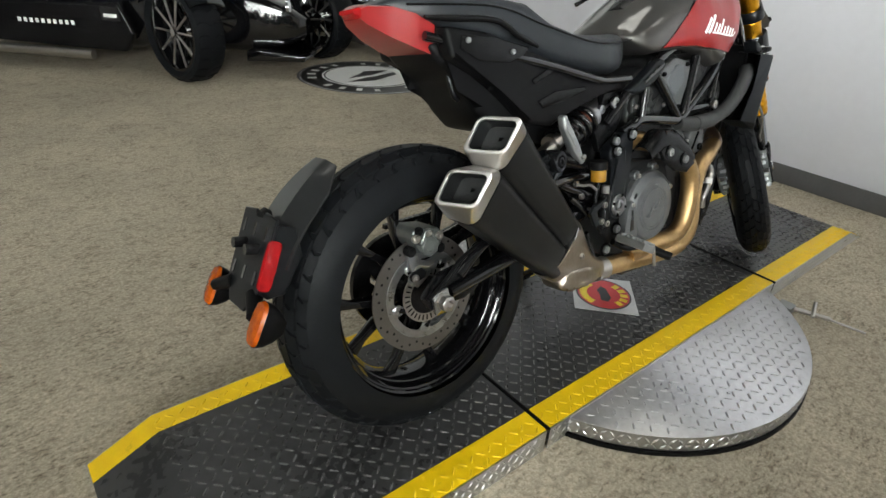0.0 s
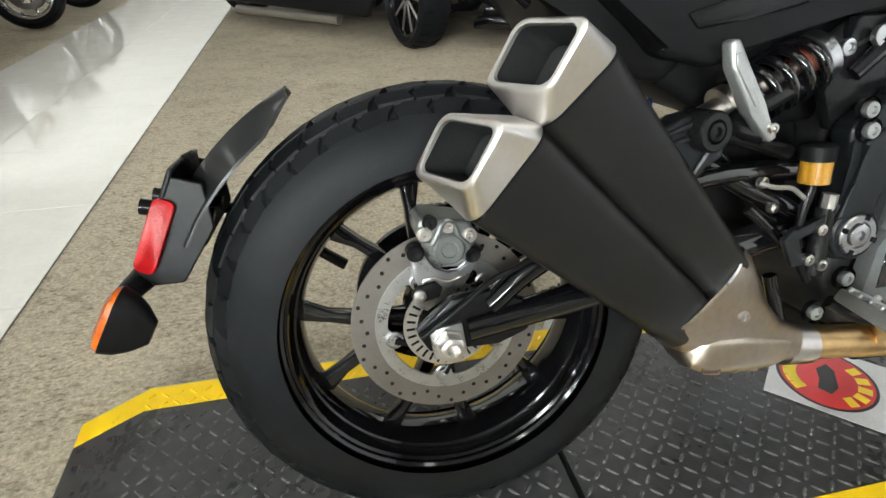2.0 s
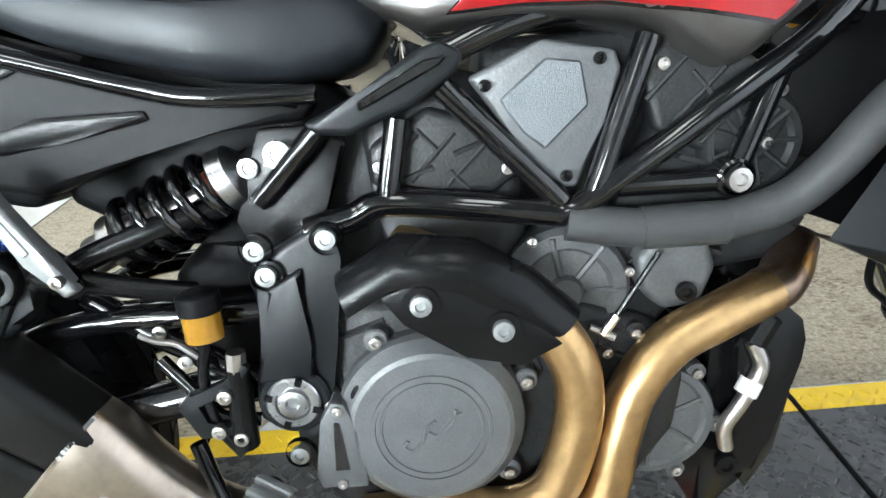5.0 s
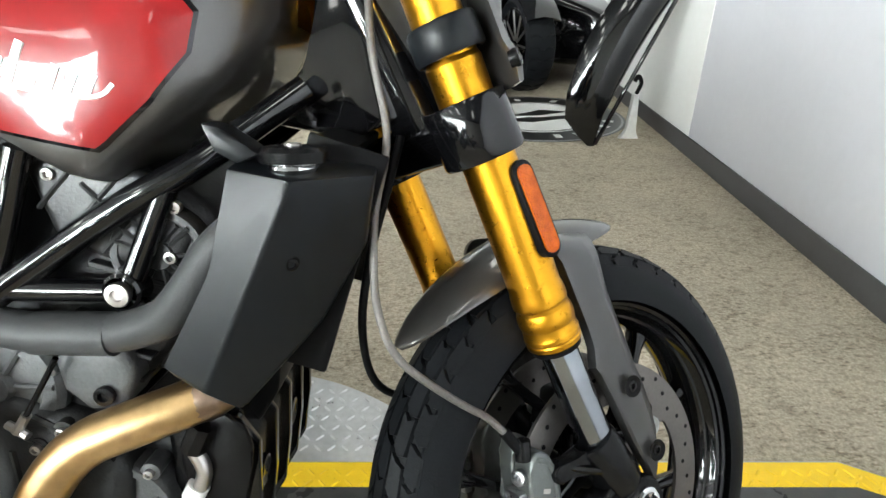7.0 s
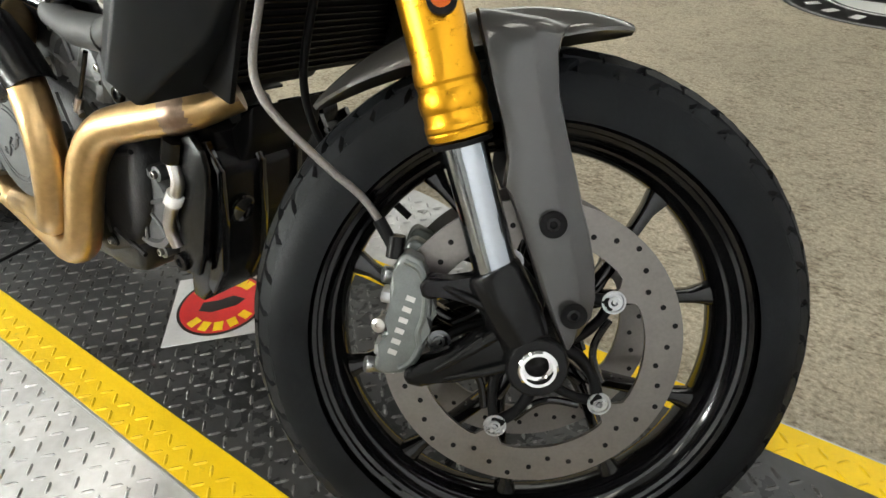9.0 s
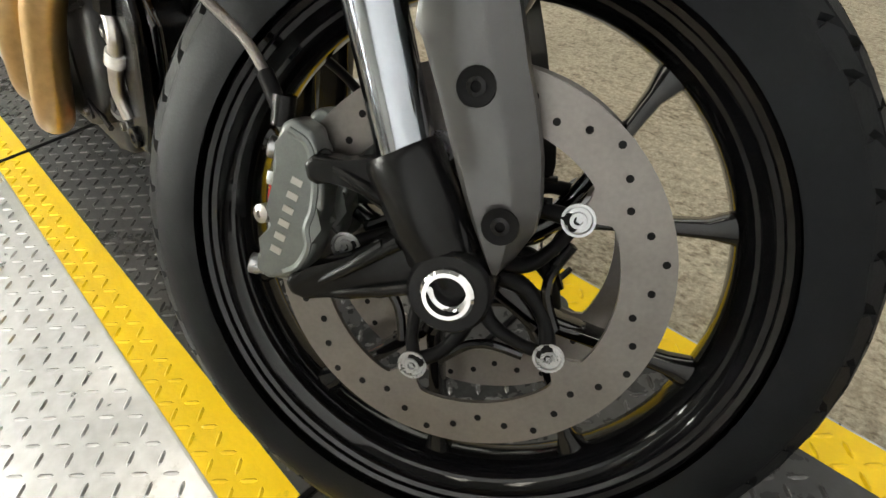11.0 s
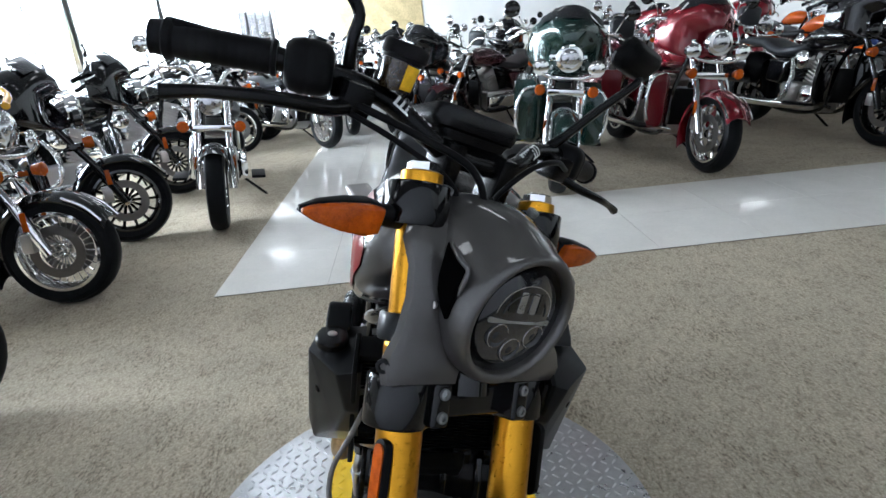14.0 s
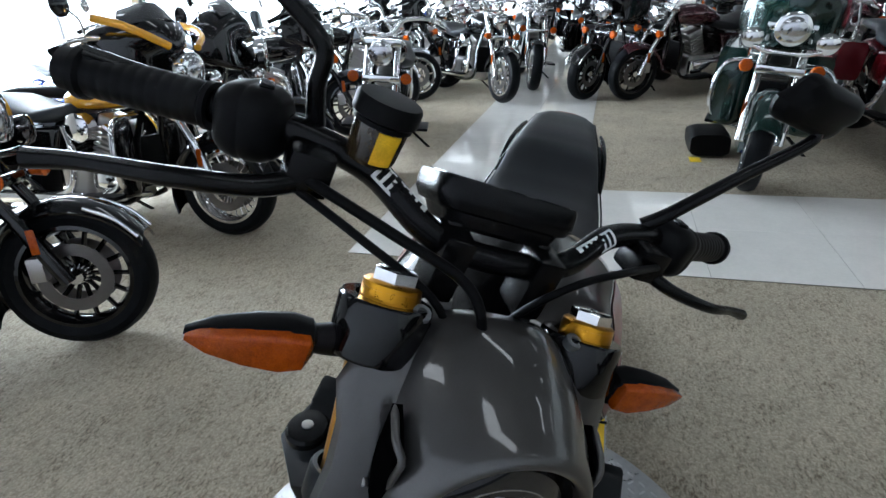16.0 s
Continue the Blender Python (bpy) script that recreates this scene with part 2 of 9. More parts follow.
MUFFLER = surface("muffler_black_coating", (0.0065, 0.0064, 0.0063), 0.34, 0.0, vary=0.08, scale=30, bump=0.04, bump_scale=900, specular=0.17)
DISC_STEEL = surface("disc_steel", (0.165, 0.153, 0.143), 0.36, 0.9, vary=0.12, scale=30)
ORANGE = surface("orange_lens", (0.34, 0.058, 0.001), 0.25, vary=0.4, scale=90, bump=0.5, bump_scale=300, coat=0.3, specular=0.2)
RED_LENS = surface("red_lens", (0.25, 0.004, 0.006), 0.25, vary=0.25, scale=90, bump=0.3, bump_scale=300, coat=0.1, specular=0.2)
AMBER_FLUID = surface("amber_reservoir", (0.3, 0.15, 0.012), 0.2, transmission=0.25, coat=0.4)
SMOKED_CUP = surface("smoked_cup_plastic", (0.03, 0.02, 0.008), 0.2, coat=0.3)
SIGHT_AMBER = surface("lit_amber_window", (0.72, 0.42, 0.008), 0.25, vary=0.25, scale=80)
SMOKE_GLASS = surface("dark_lamp_glass", (0.012, 0.012, 0.014), 0.04, coat=1.0, rvary=0.02)
LED = surface("lamp_reflector", (0.6, 0.6, 0.62), 0.12, 0.9)
LAMP_CELL = surface("shaded_lamp_cell", (0.07, 0.07, 0.073), 0.08, 0.6, rvary=0.03)
BRAID = surface("braided_hose", (0.16, 0.15, 0.14), 0.4, 0.5, vary=0.3, scale=300, bump=0.6, bump_scale=700)
PAPER = surface("clear_plastic_sleeve", (0.6, 0.6, 0.6), 0.15, vary=0.1, scale=20, coat=0.5)
STICKER_RED = surface("sticker_red", (0.6, 0.03, 0.03), 0.3)
STICKER_YELLOW = surface("sticker_yellow", (0.9, 0.65, 0.02), 0.3)
STICKER_BLACK = surface("sticker_black", (0.012, 0.012, 0.012), 0.3)
TEAL_PAINT = surface("dark_green_paint", (0.003, 0.024, 0.019), 0.2, 0.3, vary=0.1, coat=1.0)
CRIMSON = surface("crimson_paint", (0.17, 0.006, 0.013), 0.2, 0.3, vary=0.1, coat=1.0)
MAROON = surface("maroon_paint", (0.06, 0.01, 0.016), 0.2, 0.3, vary=0.1, coat=1.0)
AMBER_PAINT = surface("yellow_tank_paint", (0.75, 0.36, 0.01), 0.2, 0.2, vary=0.1, coat=1.0)
ORANGE_PAINT = surface("orange_tank_paint", (0.7, 0.12, 0.01), 0.2, 0.2, coat=1.0)
BUMP_STOP = surface("rust_red_rubber", (0.09, 0.02, 0.008), 0.5, vary=0.2, scale=40)
BLUE_PAINT = surface("blue_paint", (0.01, 0.03, 0.16), 0.2, 0.3, coat=1.0)
SILVER_PAINT = surface("silver_paint", (0.45, 0.48, 0.52), 0.25, 0.7, coat=1.0)
WHITE_GLOSS = surface("white_paint_gloss", (0.75, 0.75, 0.74), 0.2, coat=1.0)


# ---- mesh helpers ----
def mesh_from(name, bm, mat, angle=38):
    me = bpy.data.meshes.new(name)
    bmesh.ops.recalc_face_normals(bm, faces=bm.faces)
    bm.to_mesh(me)
    bm.free()
    me.polygons.foreach_set("use_smooth", [True] * len(me.polygons))
    me.set_sharp_from_angle(angle=radians(angle))
    me.materials.append(mat)
    return me


def part(name, bm, mat, parent=None, label="", m=None, angle=38):
    data = bm if isinstance(bm, bpy.types.Mesh) else mesh_from(name, bm, mat, angle)
    ob = new(name, data)
    if parent is not None:
        ob.parent = parent
    if m is not None:
        ob.matrix_basis = m
    if label:
        ob["label"] = label
    return ob


def thing(name, label, category, group="", m=None, kind=""):
    ob = new(name)
    ob.empty_display_size = 0.1
    if m is not None:
        ob.matrix_basis = m
    return tagged(ob, label, category, group, kind)


def smooth_path(pts, n=6):
    """Points on a smooth curve through the given ones."""
    p = [Vector(q) for q in pts]
    if len(p) < 3:
        return p
    out = []
    ext = [p[0] * 2 - p[1]] + p + [p[-1] * 2 - p[-2]]
    for i in range(1, len(ext) - 2):
        a, b, c, d = ext[i - 1 : i + 3]
        for k in range(n):
            t = k / n
            out.append(0.5 * ((2 * b) + (c - a) * t + (2 * a - 5 * b + 4 * c - d) * t * t + (3 * b - a - 3 * c + d) * t ** 3))
    out.append(p[-1])
    return out


def tube(bm, pts, r, seg=10, smooth=True, cap=True):
    """A round tube along points; r is one radius or one for each given point."""
    path = smooth_path(pts) if smooth else [Vector(q) for q in pts]
    if isinstance(r, (int, float)):
        rr = [r] * len(path)
    else:
        u = np.linspace(0, len(r) - 1, len(path))
        rr = np.interp(u, range(len(r)), r)
    rings, side = [], None
    for i, q in enumerate(path):
        d = (path[min(i + 1, len(path) - 1)] - path[max(i - 1, 0)]).normalized()
        if side is None:
            side = d.orthogonal().normalized()
        side = (side - d * side.dot(d)).normalized()
        up = d.cross(side)
        rings.append([bm.verts.new(q + (side * math.cos(a) + up * math.sin(a)) * rr[i]) for a in np.linspace(0, 2 * math.pi, seg, endpoint=False)])
    for a, b in zip(rings, rings[1:]):
        for k in range(seg):
            bm.faces.new((a[k], a[(k + 1) % seg], b[(k + 1) % seg], b[k]))
    if cap:
        bm.faces.new(rings[0][::-1])
        bm.faces.new(rings[-1])
    return bm


def tubes(*list_of, seg=10):
    bm = bmesh.new()
    for pts, r in list_of:
        tube(bm, pts, r, seg)
    return bm


def lathe(bm, profile, centre, axis=(0, 1, 0), seg=48, closed=False):
    """Turns a profile of (distance along the axis, radius) round the axis."""
    ax = Vector(axis).normalized()
    u = ax.orthogonal().normalized()
    v = ax.cross(u)
    c = Vector(centre)
    rings = []
    for h, r in profile:
        if r < 1e-6:
            rings.append([bm.verts.new(c + ax * h)])
        else:
            rings.append([bm.verts.new(c + ax * h + (u * math.cos(a) + v * math.sin(a)) * r) for a in np.linspace(0, 2 * math.pi, seg, endpoint=False)])
    pairs = list(zip(rings, rings[1:])) + ([(rings[-1], rings[0])] if closed else [])
    for a, b in pairs:
        if len(a) == 1 and len(b) == 1:
            continue
        for k in range(seg):
            j = (k + 1) % seg
            if len(a) == 1:
                bm.faces.new((a[0], b[j], b[k]))
            elif len(b) == 1:
                bm.faces.new((a[k], a[j], b[0]))
            else:
                bm.faces.new((a[k], a[j], b[j], b[k]))
    return bm


def loft(bm, rings, cap=True, closed=True):
    vs = [[bm.verts.new(q) for q in ring] for ring in rings]
    n = len(vs[0])
    for a, b in zip(vs, vs[1:]):
        for k in range(n if closed else n - 1):
            bm.faces.new((a[k], a[(k + 1) % n], b[(k + 1) % n], b[k]))
    if cap and closed:
        bm.faces.new(vs[0][::-1])
        bm.faces.new(vs[-1])
    return bm


def prism(bm, poly, y0, y1, bevel=0.004, segments=2):
    """A plate: a polygon in x and z, thick from y0 to y1, with rounded edges."""
    a = [bm.verts.new((x, y0, z)) for x, z in poly]
    b = [bm.verts.new((x, y1, z)) for x, z in poly]
    n = len(poly)
    faces = [bm.faces.new(a), bm.faces.new(b[::-1])]
    faces += [bm.faces.new((a[k], b[k], b[(k + 1) % n], a[(k + 1) % n])) for k in range(n)]
    if bevel:
        edges = list({e for f_ in faces for e in f_.edges})
        bmesh.ops.bevel(bm, geom=edges, offset=bevel, segments=segments, profile=0.6, affect="EDGES", clamp_overlap=True)
    return bm


def box(bm, lo, hi, bevel=0.004, segments=2, m=None):
    x0, y0, z0 = lo
    x1, y1, z1 = hi
    v = [bm.verts.new(p) for p in ((x0, y0, z0), (x1, y0, z0), (x1, y1, z0), (x0, y1, z0), (x0, y0, z1), (x1, y0, z1), (x1, y1, z1), (x0, y1, z1))]
    if m is not None:
        for q in v:
            q.co = m @ q.co
    faces = [bm.faces.new([v[k] for k in f_]) for f_ in ((3, 2, 1, 0), (4, 5, 6, 7), (0, 1, 5, 4), (1, 2, 6, 5), (2, 3, 7, 6), (3, 0, 4, 7))]
    if bevel:
        bmesh.ops.bevel(bm, geom=list({e for f_ in faces for e in f_.edges}), offset=bevel, segments=segments, profile=0.6, affect="EDGES", clamp_overlap=True)
    return bm


def rounded(w, h, r, k=4):
    """A rectangle of half sizes w, h with rounded corners, as points."""
    out = []
    for cx, cy, a0 in ((w - r, h - r, 0), (-w + r, h - r, 90), (-w + r, -h + r, 180), (w - r, -h + r, 270)):
        for i in range(k + 1):
            a = radians(a0 + 90 * i / k)
            out.append((cx + r * math.cos(a), cy + r * math.sin(a)))
    return out


def bolt(parent, at, axis=(0, -1, 0), r=0.009, mat=None, m=None, name="bolt"):
    """A socket screw with a dished head."""
    bm = lathe(bmesh.new(), [(-0.004, r * 0.9), (0.002, r), (0.005, r * 0.92), (0.0056, r * 0.5), (0.0025, r * 0.42), (0.0025, 0)], at, axis, seg=14)
    return part(name, bm, mat or STEEL, parent, "", m)


def plain_box(name, lo, hi, mat, bevel=0.0, label="", category="", kind="structure"):
    ob = part(name, box(bmesh.new(), lo, hi, bevel), mat)
    return tagged(ob, label, category, "", kind)


def tread_bars(x0, x1, y0, y1, z, pitch, inside, length=0.0235, width=0.0062, height=0.0022):
    """Raised bars of a diamond plate, alternately along both diagonals."""
    verts, faces = [], []
    nx, ny = int((x1 - x0) / pitch), int((y1 - y0) / pitch)
    for i in range(nx + 1):
        for j in range(ny + 1):
            cx, cy = x0 + i * pitch, y0 + j * pitch
            if not inside(cx, cy):
                continue
            a = radians(45 if (i + j) % 2 else -45)
            u, v = Vector((math.cos(a), math.sin(a), 0)), Vector((-math.sin(a), math.cos(a), 0))
            zz = z(cx) if callable(z) else z
            c = Vector((cx, cy, zz))
            k = len(verts)
            for s_, w_, h_ in ((-1, 0, 0), (-0.55, -1, 0), (0.55, -1, 0), (1, 0, 0), (0.55, 1, 0), (-0.55, 1, 0), (-0.6, 0, 1), (0.6, 0, 1)):
                q = c + u * (s_ * length / 2) + v * (w_ * width / 2)
                zq = (z(q.x) if callable(z) else z) + h_ * height
                verts.append((q.x, q.y, zq))
            faces += [(k, k + 1, k + 6), (k + 1, k + 2, k + 7, k + 6), (k + 2, k + 3, k + 7), (k + 3, k + 4, k + 7), (k + 4, k + 5, k + 6, k + 7), (k + 5, k, k + 6)]
    me = bpy.data.meshes.new("tread_bars")
    me.from_pydata(verts, [], faces)
    me.polygons.foreach_set("use_smooth", [False] * len(me.polygons))
    return me


# ---- the showroom ----
WALL_X, BACK_Y, FAR_X, WIN_Y, TOP = 2.63, 9.5, -16.0, -5.2, 3.1
plain_box("floor", (FAR_X, WIN_Y, -0.1), (WALL_X, BACK_Y, 0.0), CARPET, label="mottled brown-grey short-pile carpet on the showroom floor", category="carpet")
plain_box("wall_east", (WALL_X, WIN_Y - 0.2, -0.1), (WALL_X + 0.15, 2.5, TOP), WALL_GREY, label="light grey painted showroom wall above a dark baseboard", category="wall")
plain_box("wall_east_white", (WALL_X - 0.003, 2.5, -0.1), (WALL_X + 0.15, BACK_Y + 0.15, TOP), WALL_WHITE, label="white painted stretch of the showroom wall", category="wall")
plain_box("baseboard", (WALL_X - 0.012, WIN_Y, 0.0), (WALL_X - 0.0035, BACK_Y, 0.1), BASE_GREY, 0.003, label="dark grey vinyl baseboard along the wall", category="baseboard")
plain_box("wall_north", (FAR_X, BACK_Y, -0.1), (WALL_X - 0.003, BACK_Y + 0.15, TOP), WALL_WHITE, label="white painted end wall of the showroom", category="wall")
plain_box("wall_west", (FAR_X - 0.15, WIN_Y - 0.2, -0.1), (FAR_X, BACK_Y, TOP), WALL_WHITE, label="white painted far wall behind the motorcycle rows", category="wall")
plain_box("ceiling", (FAR_X, WIN_Y, TOP), (WALL_X, BACK_Y, TOP + 0.1), CEILING, label="unseen showroom ceiling with light panels, kept dark to cut bounced light", category="ceiling")
plain_box("ground", (-120, -160, -0.35), (120, WIN_Y - 0.21, -0.25), ASPHALT, label="pale sunlit parking lot outside the windows", category="ground")
# window wall: sill, piers and a head, with panes between mullions
plain_box("wall_south_sill", (FAR_X, WIN_Y - 0.2, -0.1), (WALL_X, WIN_Y, 0.35), WALL_WHITE, label="low white wall under the shop windows", category="wall")
plain_box("wall_south_head", (FAR_X, WIN_Y - 0.2, 2.8), (WALL_X, WIN_Y, TOP + 0.1), WALL_WHITE, label="white wall band over the shop windows", category="wall")
PIERS = [-16.0, -12.2, -8.4, -4.6, -0.8]
# unseen stretch of wall, added to keep window light off the near carpet
plain_box("wall_south_light_block", (-0.8, WIN_Y - 0.2, 0.35), (WALL_X, WIN_Y, 2.8), WALL_WHITE, label="unseen white wall added beside the shop windows to block light", category="wall")
for k, (xa, xb) in enumerate(zip(PIERS, PIERS[1:])):
    win = thing("window_%d" % (k + 1), "wide shop window with pale aluminium mullions facing the parking lot", "window", kind="structure")
    step = (xb - xa) / 3
    for j in range(4):
        xm = xa + j * step
        part("mullion", box(bmesh.new(), (xm - 0.022, WIN_Y - 0.12, 0.35), (xm + 0.022, WIN_Y - 0.04, 2.8), 0.004), ALU, win)
    for j in range(3):
        pane = part("pane", box(bmesh.new(), (xa + j * step + 0.022, WIN_Y - 0.085, 0.35), (xa + (j + 1) * step - 0.022, WIN_Y - 0.075, 2.8), 0), CLEAR, win)
        pane.visible_shadow = False
    lamp = new("sky_light", bpy.data.lights.new("sky_light", "AREA"))
    lamp.data.shape, lamp.data.size, lamp.data.size_y, lamp.data.energy = "RECTANGLE", xb - xa - 0.2, 2.3, SKY_LAMP * (0.95, 1.0, 1.15, 1.95)[k]
    lamp.data.color = (0.93, 0.97, 1.0)
    lamp.matrix_world = look(((xa + xb) / 2, WIN_Y - 0.14, 1.6), ((xa + xb) / 2, 0, 1.2))
# ceiling lights
fixture = thing("ceiling_light", "recessed fluorescent ceiling light with white diffuser", "ceiling light", "ceiling lights")
part("frame", box(bmesh.new(), (-0.62, -0.17, -0.02), (0.62, 0.17, -0.001), 0.004), WHITE_GLOSS, fixture)
part("diffuser", box(bmesh.new(), (-0.58, -0.13, -0.026), (0.58, 0.13, -0.0205), 0), PANEL, fixture)
fixture.matrix_basis = pose(0.6, -1.4, TOP, 0, 0, 90)
for lx in (-13.2, -10.0, -6.8, -3.6, -1.2, 1.4):
    for ly in (-3.4, -1.0, 1.4, 4.2, 7.4):
        copy_thing(fixture, pose(lx, ly, TOP, 0, 0, 90))


def tile_run(name, x0, x1, y0, y1, size):
    """A run of polished tiles with dark joints, laid in the carpet."""
    bed = plain_box(name, (x0, y0, 0.001), (x1, y1, 0.003), TILE_JOINT, 0, "run of polished cream floor tiles let into the carpet", "tile floor")
    nx, ny = max(1, round((x1 - x0) / size)), max(1, round((y1 - y0) / size))
    dx, dy = (x1 - x0) / nx, (y1 - y0) / ny
    me = mesh_from("tile", box(bmesh.new(), (-dx / 2 + 0.001, -dy / 2 + 0.001, 0.0032), (dx / 2 - 0.001, dy / 2 - 0.001, 0.006), 0.0006, 1), TILE)
    for i in range(nx):
        for j in range(ny):
            part("tile", me, TILE, bed, "", pose(x0 + (i + 0.5) * dx, y0 + (j + 0.5) * dy, 0))


tile_run("tile_aisle_cross", -2.13, -0.945, -1.09, 9.4, 0.6)
tile_run("tile_aisle_long", -15.9, -2.1305, -1.09, 0.1, 0.6)

# ---- the display platform and its turntable ----
PZ = 0.067
NEAR, FAR = -0.262, 0.304
XA, XB, XC, XD = -0.67, -0.525, 2.1, 2.27
JOINTS = (0.21, 1.385)


def deck_z(x):
    if x < XB:
        return PZ * max(0.0, (x - XA) / (XB - XA))
    if x > XC:
        return PZ * max(0.0, (XD - x) / (XD - XC))
    return PZ


platform = thing("display_platform", "black diamond-plate motorcycle platform with yellow painted edge strips", "platform")


def deck_strip(xs, y0, y1, top, thick, mat, name, label=""):
    bm = bmesh.new()
    rings = []
    for x in xs:
        z = deck_z(x) + top
        rings.append([(x, y0, z - thick), (x, y1, z - thick), (x, y1, z), (x, y0, z)])
    loft(bm, rings)
    return part(name, bm, mat, platform, label)


SPANS = [(XA, XB, JOINTS[0] - 0.006), (JOINTS[0] + 0.006, JOINTS[1] - 0.006), (JOINTS[1] + 0.006, XC, XD)]
for sp in SPANS:
    deck_strip(sp, NEAR + 0.07, FAR - 0.06, 0, 0.006, BLACK_PLATE, "deck_plate")
    deck_strip(sp, NEAR, NEAR + 0.0698, 0.0005, 0.006, YELLOW, "edge_strip", "yellow painted edge strip")
    deck_strip(sp, FAR - 0.0598, FAR, 0.0005, 0.006, YELLOW, "edge_strip", "yellow painted edge strip")
    me = tread_bars(max(sp[0] + 0.012, XB + 0.006), sp[-1] - 0.012, NEAR + 0.082, FAR - 0.07, deck_z, 0.026, lambda x, y: True)
    me.materials.append(WORN_TREAD)
    tagged(part("tread_pattern", me, WORN_TREAD, platform), kind="stuff")
    for ya, yb in ((NEAR + 0.01, NEAR + 0.062), (FAR - 0.052, FAR - 0.008)):
        me = tread_bars(max(sp[0] + 0.012, XB + 0.006), sp[-1] - 0.012, ya, yb, lambda x: deck_z(x) + 0.0005, 0.026, lambda x, y: True)
        me.materials.append(YELLOW)
        tagged(part("tread_pattern", me, YELLOW, platform), kind="stuff")
    # folded sides
    for y in (NEAR, FAR):
        s_ = -1 if y < 0 else 1
        bm = bmesh.new()
        loft(bm, [[(x, y + s_ * 0.0005, 0.0), (x, y + s_ * 0.004, 0.0), (x, y + s_ * 0.004, deck_z(x) - 0.001), (x, y + s_ * 0.0005, deck_z(x) - 0.001)] for x in sp])
        part("side_skirt", bm, SILVER_PLATE, platform, "bright diamond-plate side skirt")
        verts, faces = [], []
        for i in range(int((sp[-1] - sp[0]) / 0.02)):
            for j in range(3):
                cx, cz = sp[0] + 0.015 + i * 0.02, 0.012 + j * 0.02
                if cz + 0.01 > deck_z(cx):
                    continue
                a = radians(45 if (i + j) % 2 else -45)
                k = len(verts)
                for du, dv, h in ((-0.011, 0, 0), (0, -0.0034, 0), (0.011, 0, 0), (0, 0.0034, 0), (0, 0, 0.0026)):
                    verts.append((cx + du * math.cos(a) - dv * math.sin(a), y + s_ * (0.004 + h), cz + du * math.sin(a) + dv * math.cos(a)))
                faces += [(k, k + 1, k + 4), (k + 1, k + 2, k + 4), (k + 2, k + 3, k + 4), (k + 3, k, k + 4)]
        me = bpy.data.meshes.new("tread_bars")
        me.from_pydata(verts, [], faces)
        me.materials.append(SILVER_TREAD)
        tagged(part("tread_pattern", me, SILVER_TREAD, platform), kind="stuff")
for xj in JOINTS:
    part("hinge_gap", box(bmesh.new(), (xj - 0.0055, NEAR - 0.004, 0.03), (xj + 0.0055, FAR + 0.004, PZ - 0.003), 0.001), BLACK_MATTE, platform)
    part("hinge_rod", tube(bmesh.new(), [(xj, NEAR - 0.006, PZ + 0.0005), (xj, FAR + 0.006, PZ + 0.0005)], 0.0045, 8), BLACK_MATTE, platform, "black hinge rod")

DISC_C, DISC_R, DISC_Z = (0.81, 0.01), 0.59, 0.06
turntable = thing("turntable", "round bright diamond-plate turntable under the platform", "turntable")
part("disc_plate", lathe(bmesh.new(), [(0.012, 0), (0.012, DISC_R - 0.002), (0.014, DISC_R), (DISC_Z - 0.002, DISC_R), (DISC_Z, DISC_R - 0.003), (DISC_Z, 0)], (*DISC_C, 0), (0, 0, 1), 96), SILVER_PLATE, turntable)
part("rubber_ring", lathe(bmesh.new(), [(0.0, DISC_R - 0.03), (0.0, DISC_R + 0.006), (0.011, DISC_R + 0.006), (0.013, DISC_R + 0.002), (0.0119, DISC_R - 0.03)], (*DISC_C, 0), (0, 0, 1), 96, True), BLACK_MATTE, turntable, "black rubber ring under the rim")
me = tread_bars(DISC_C[0] - DISC_R, DISC_C[0] + DISC_R, DISC_C[1] - DISC_R, DISC_C[1] + DISC_R, DISC_Z, 0.029, lambda x, y: math.hypot(x - DISC_C[0], y - DISC_C[1]) < DISC_R - 0.016 and not NEAR - 0.02 < y < FAR + 0.02)
me.materials.append(SILVER_TREAD)
tagged(part("tread_pattern", me, SILVER_TREAD, turntable), kind="stuff")
verts, faces = [], []
for i in range(180):
    for j in range(2):
        a0 = 2 * math.pi * i / 180
        ct = 0.024 + 0.02 * j
        tilt = radians(45 if (i + j) % 2 else -45)
        k = len(verts)
        for du, dv, h in ((-0.012, 0, 0), (0, -0.0036, 0), (0.012, 0, 0), (0, 0.0036, 0), (0, 0, 0.0028)):
            da = (du * math.cos(tilt) - dv * math.sin(tilt)) / DISC_R
            dz = du * math.sin(tilt) + dv * math.cos(tilt)
            verts.append((DISC_C[0] + (DISC_R + h) * math.cos(a0 + da), DISC_C[1] + (DISC_R + h) * math.sin(a0 + da), ct + dz))
        faces += [(k, k + 1, k + 4), (k + 1, k + 2, k + 4), (k + 2, k + 3, k + 4), (k + 3, k, k + 4)]
me = bpy.data.meshes.new("tread_bars")
me.from_pydata(verts, [], faces)
me.materials.append(SILVER_TREAD)
tagged(part("tread_pattern", me, SILVER_TREAD, turntable), kind="stuff")
# locking pin on the turntable rim
pin = part("locking_pin", tubes(([(1.352, -0.33, 0.018), (1.40, -0.46, 0.02)], 0.008), ([(1.36, -0.42, 0.02), (1.41, -0.40, 0.05)], 0.006), ([(1.395, -0.455, 0.02), (1.43, -0.56, 0.012)], 0.004)), STEEL, turntable, "bent steel locking pin")
part("pin_block", box(bmesh.new(), (1.325, -0.36, 0.0), (1.375, -0.31, 0.03), 0.006), ALLOY, turntable)

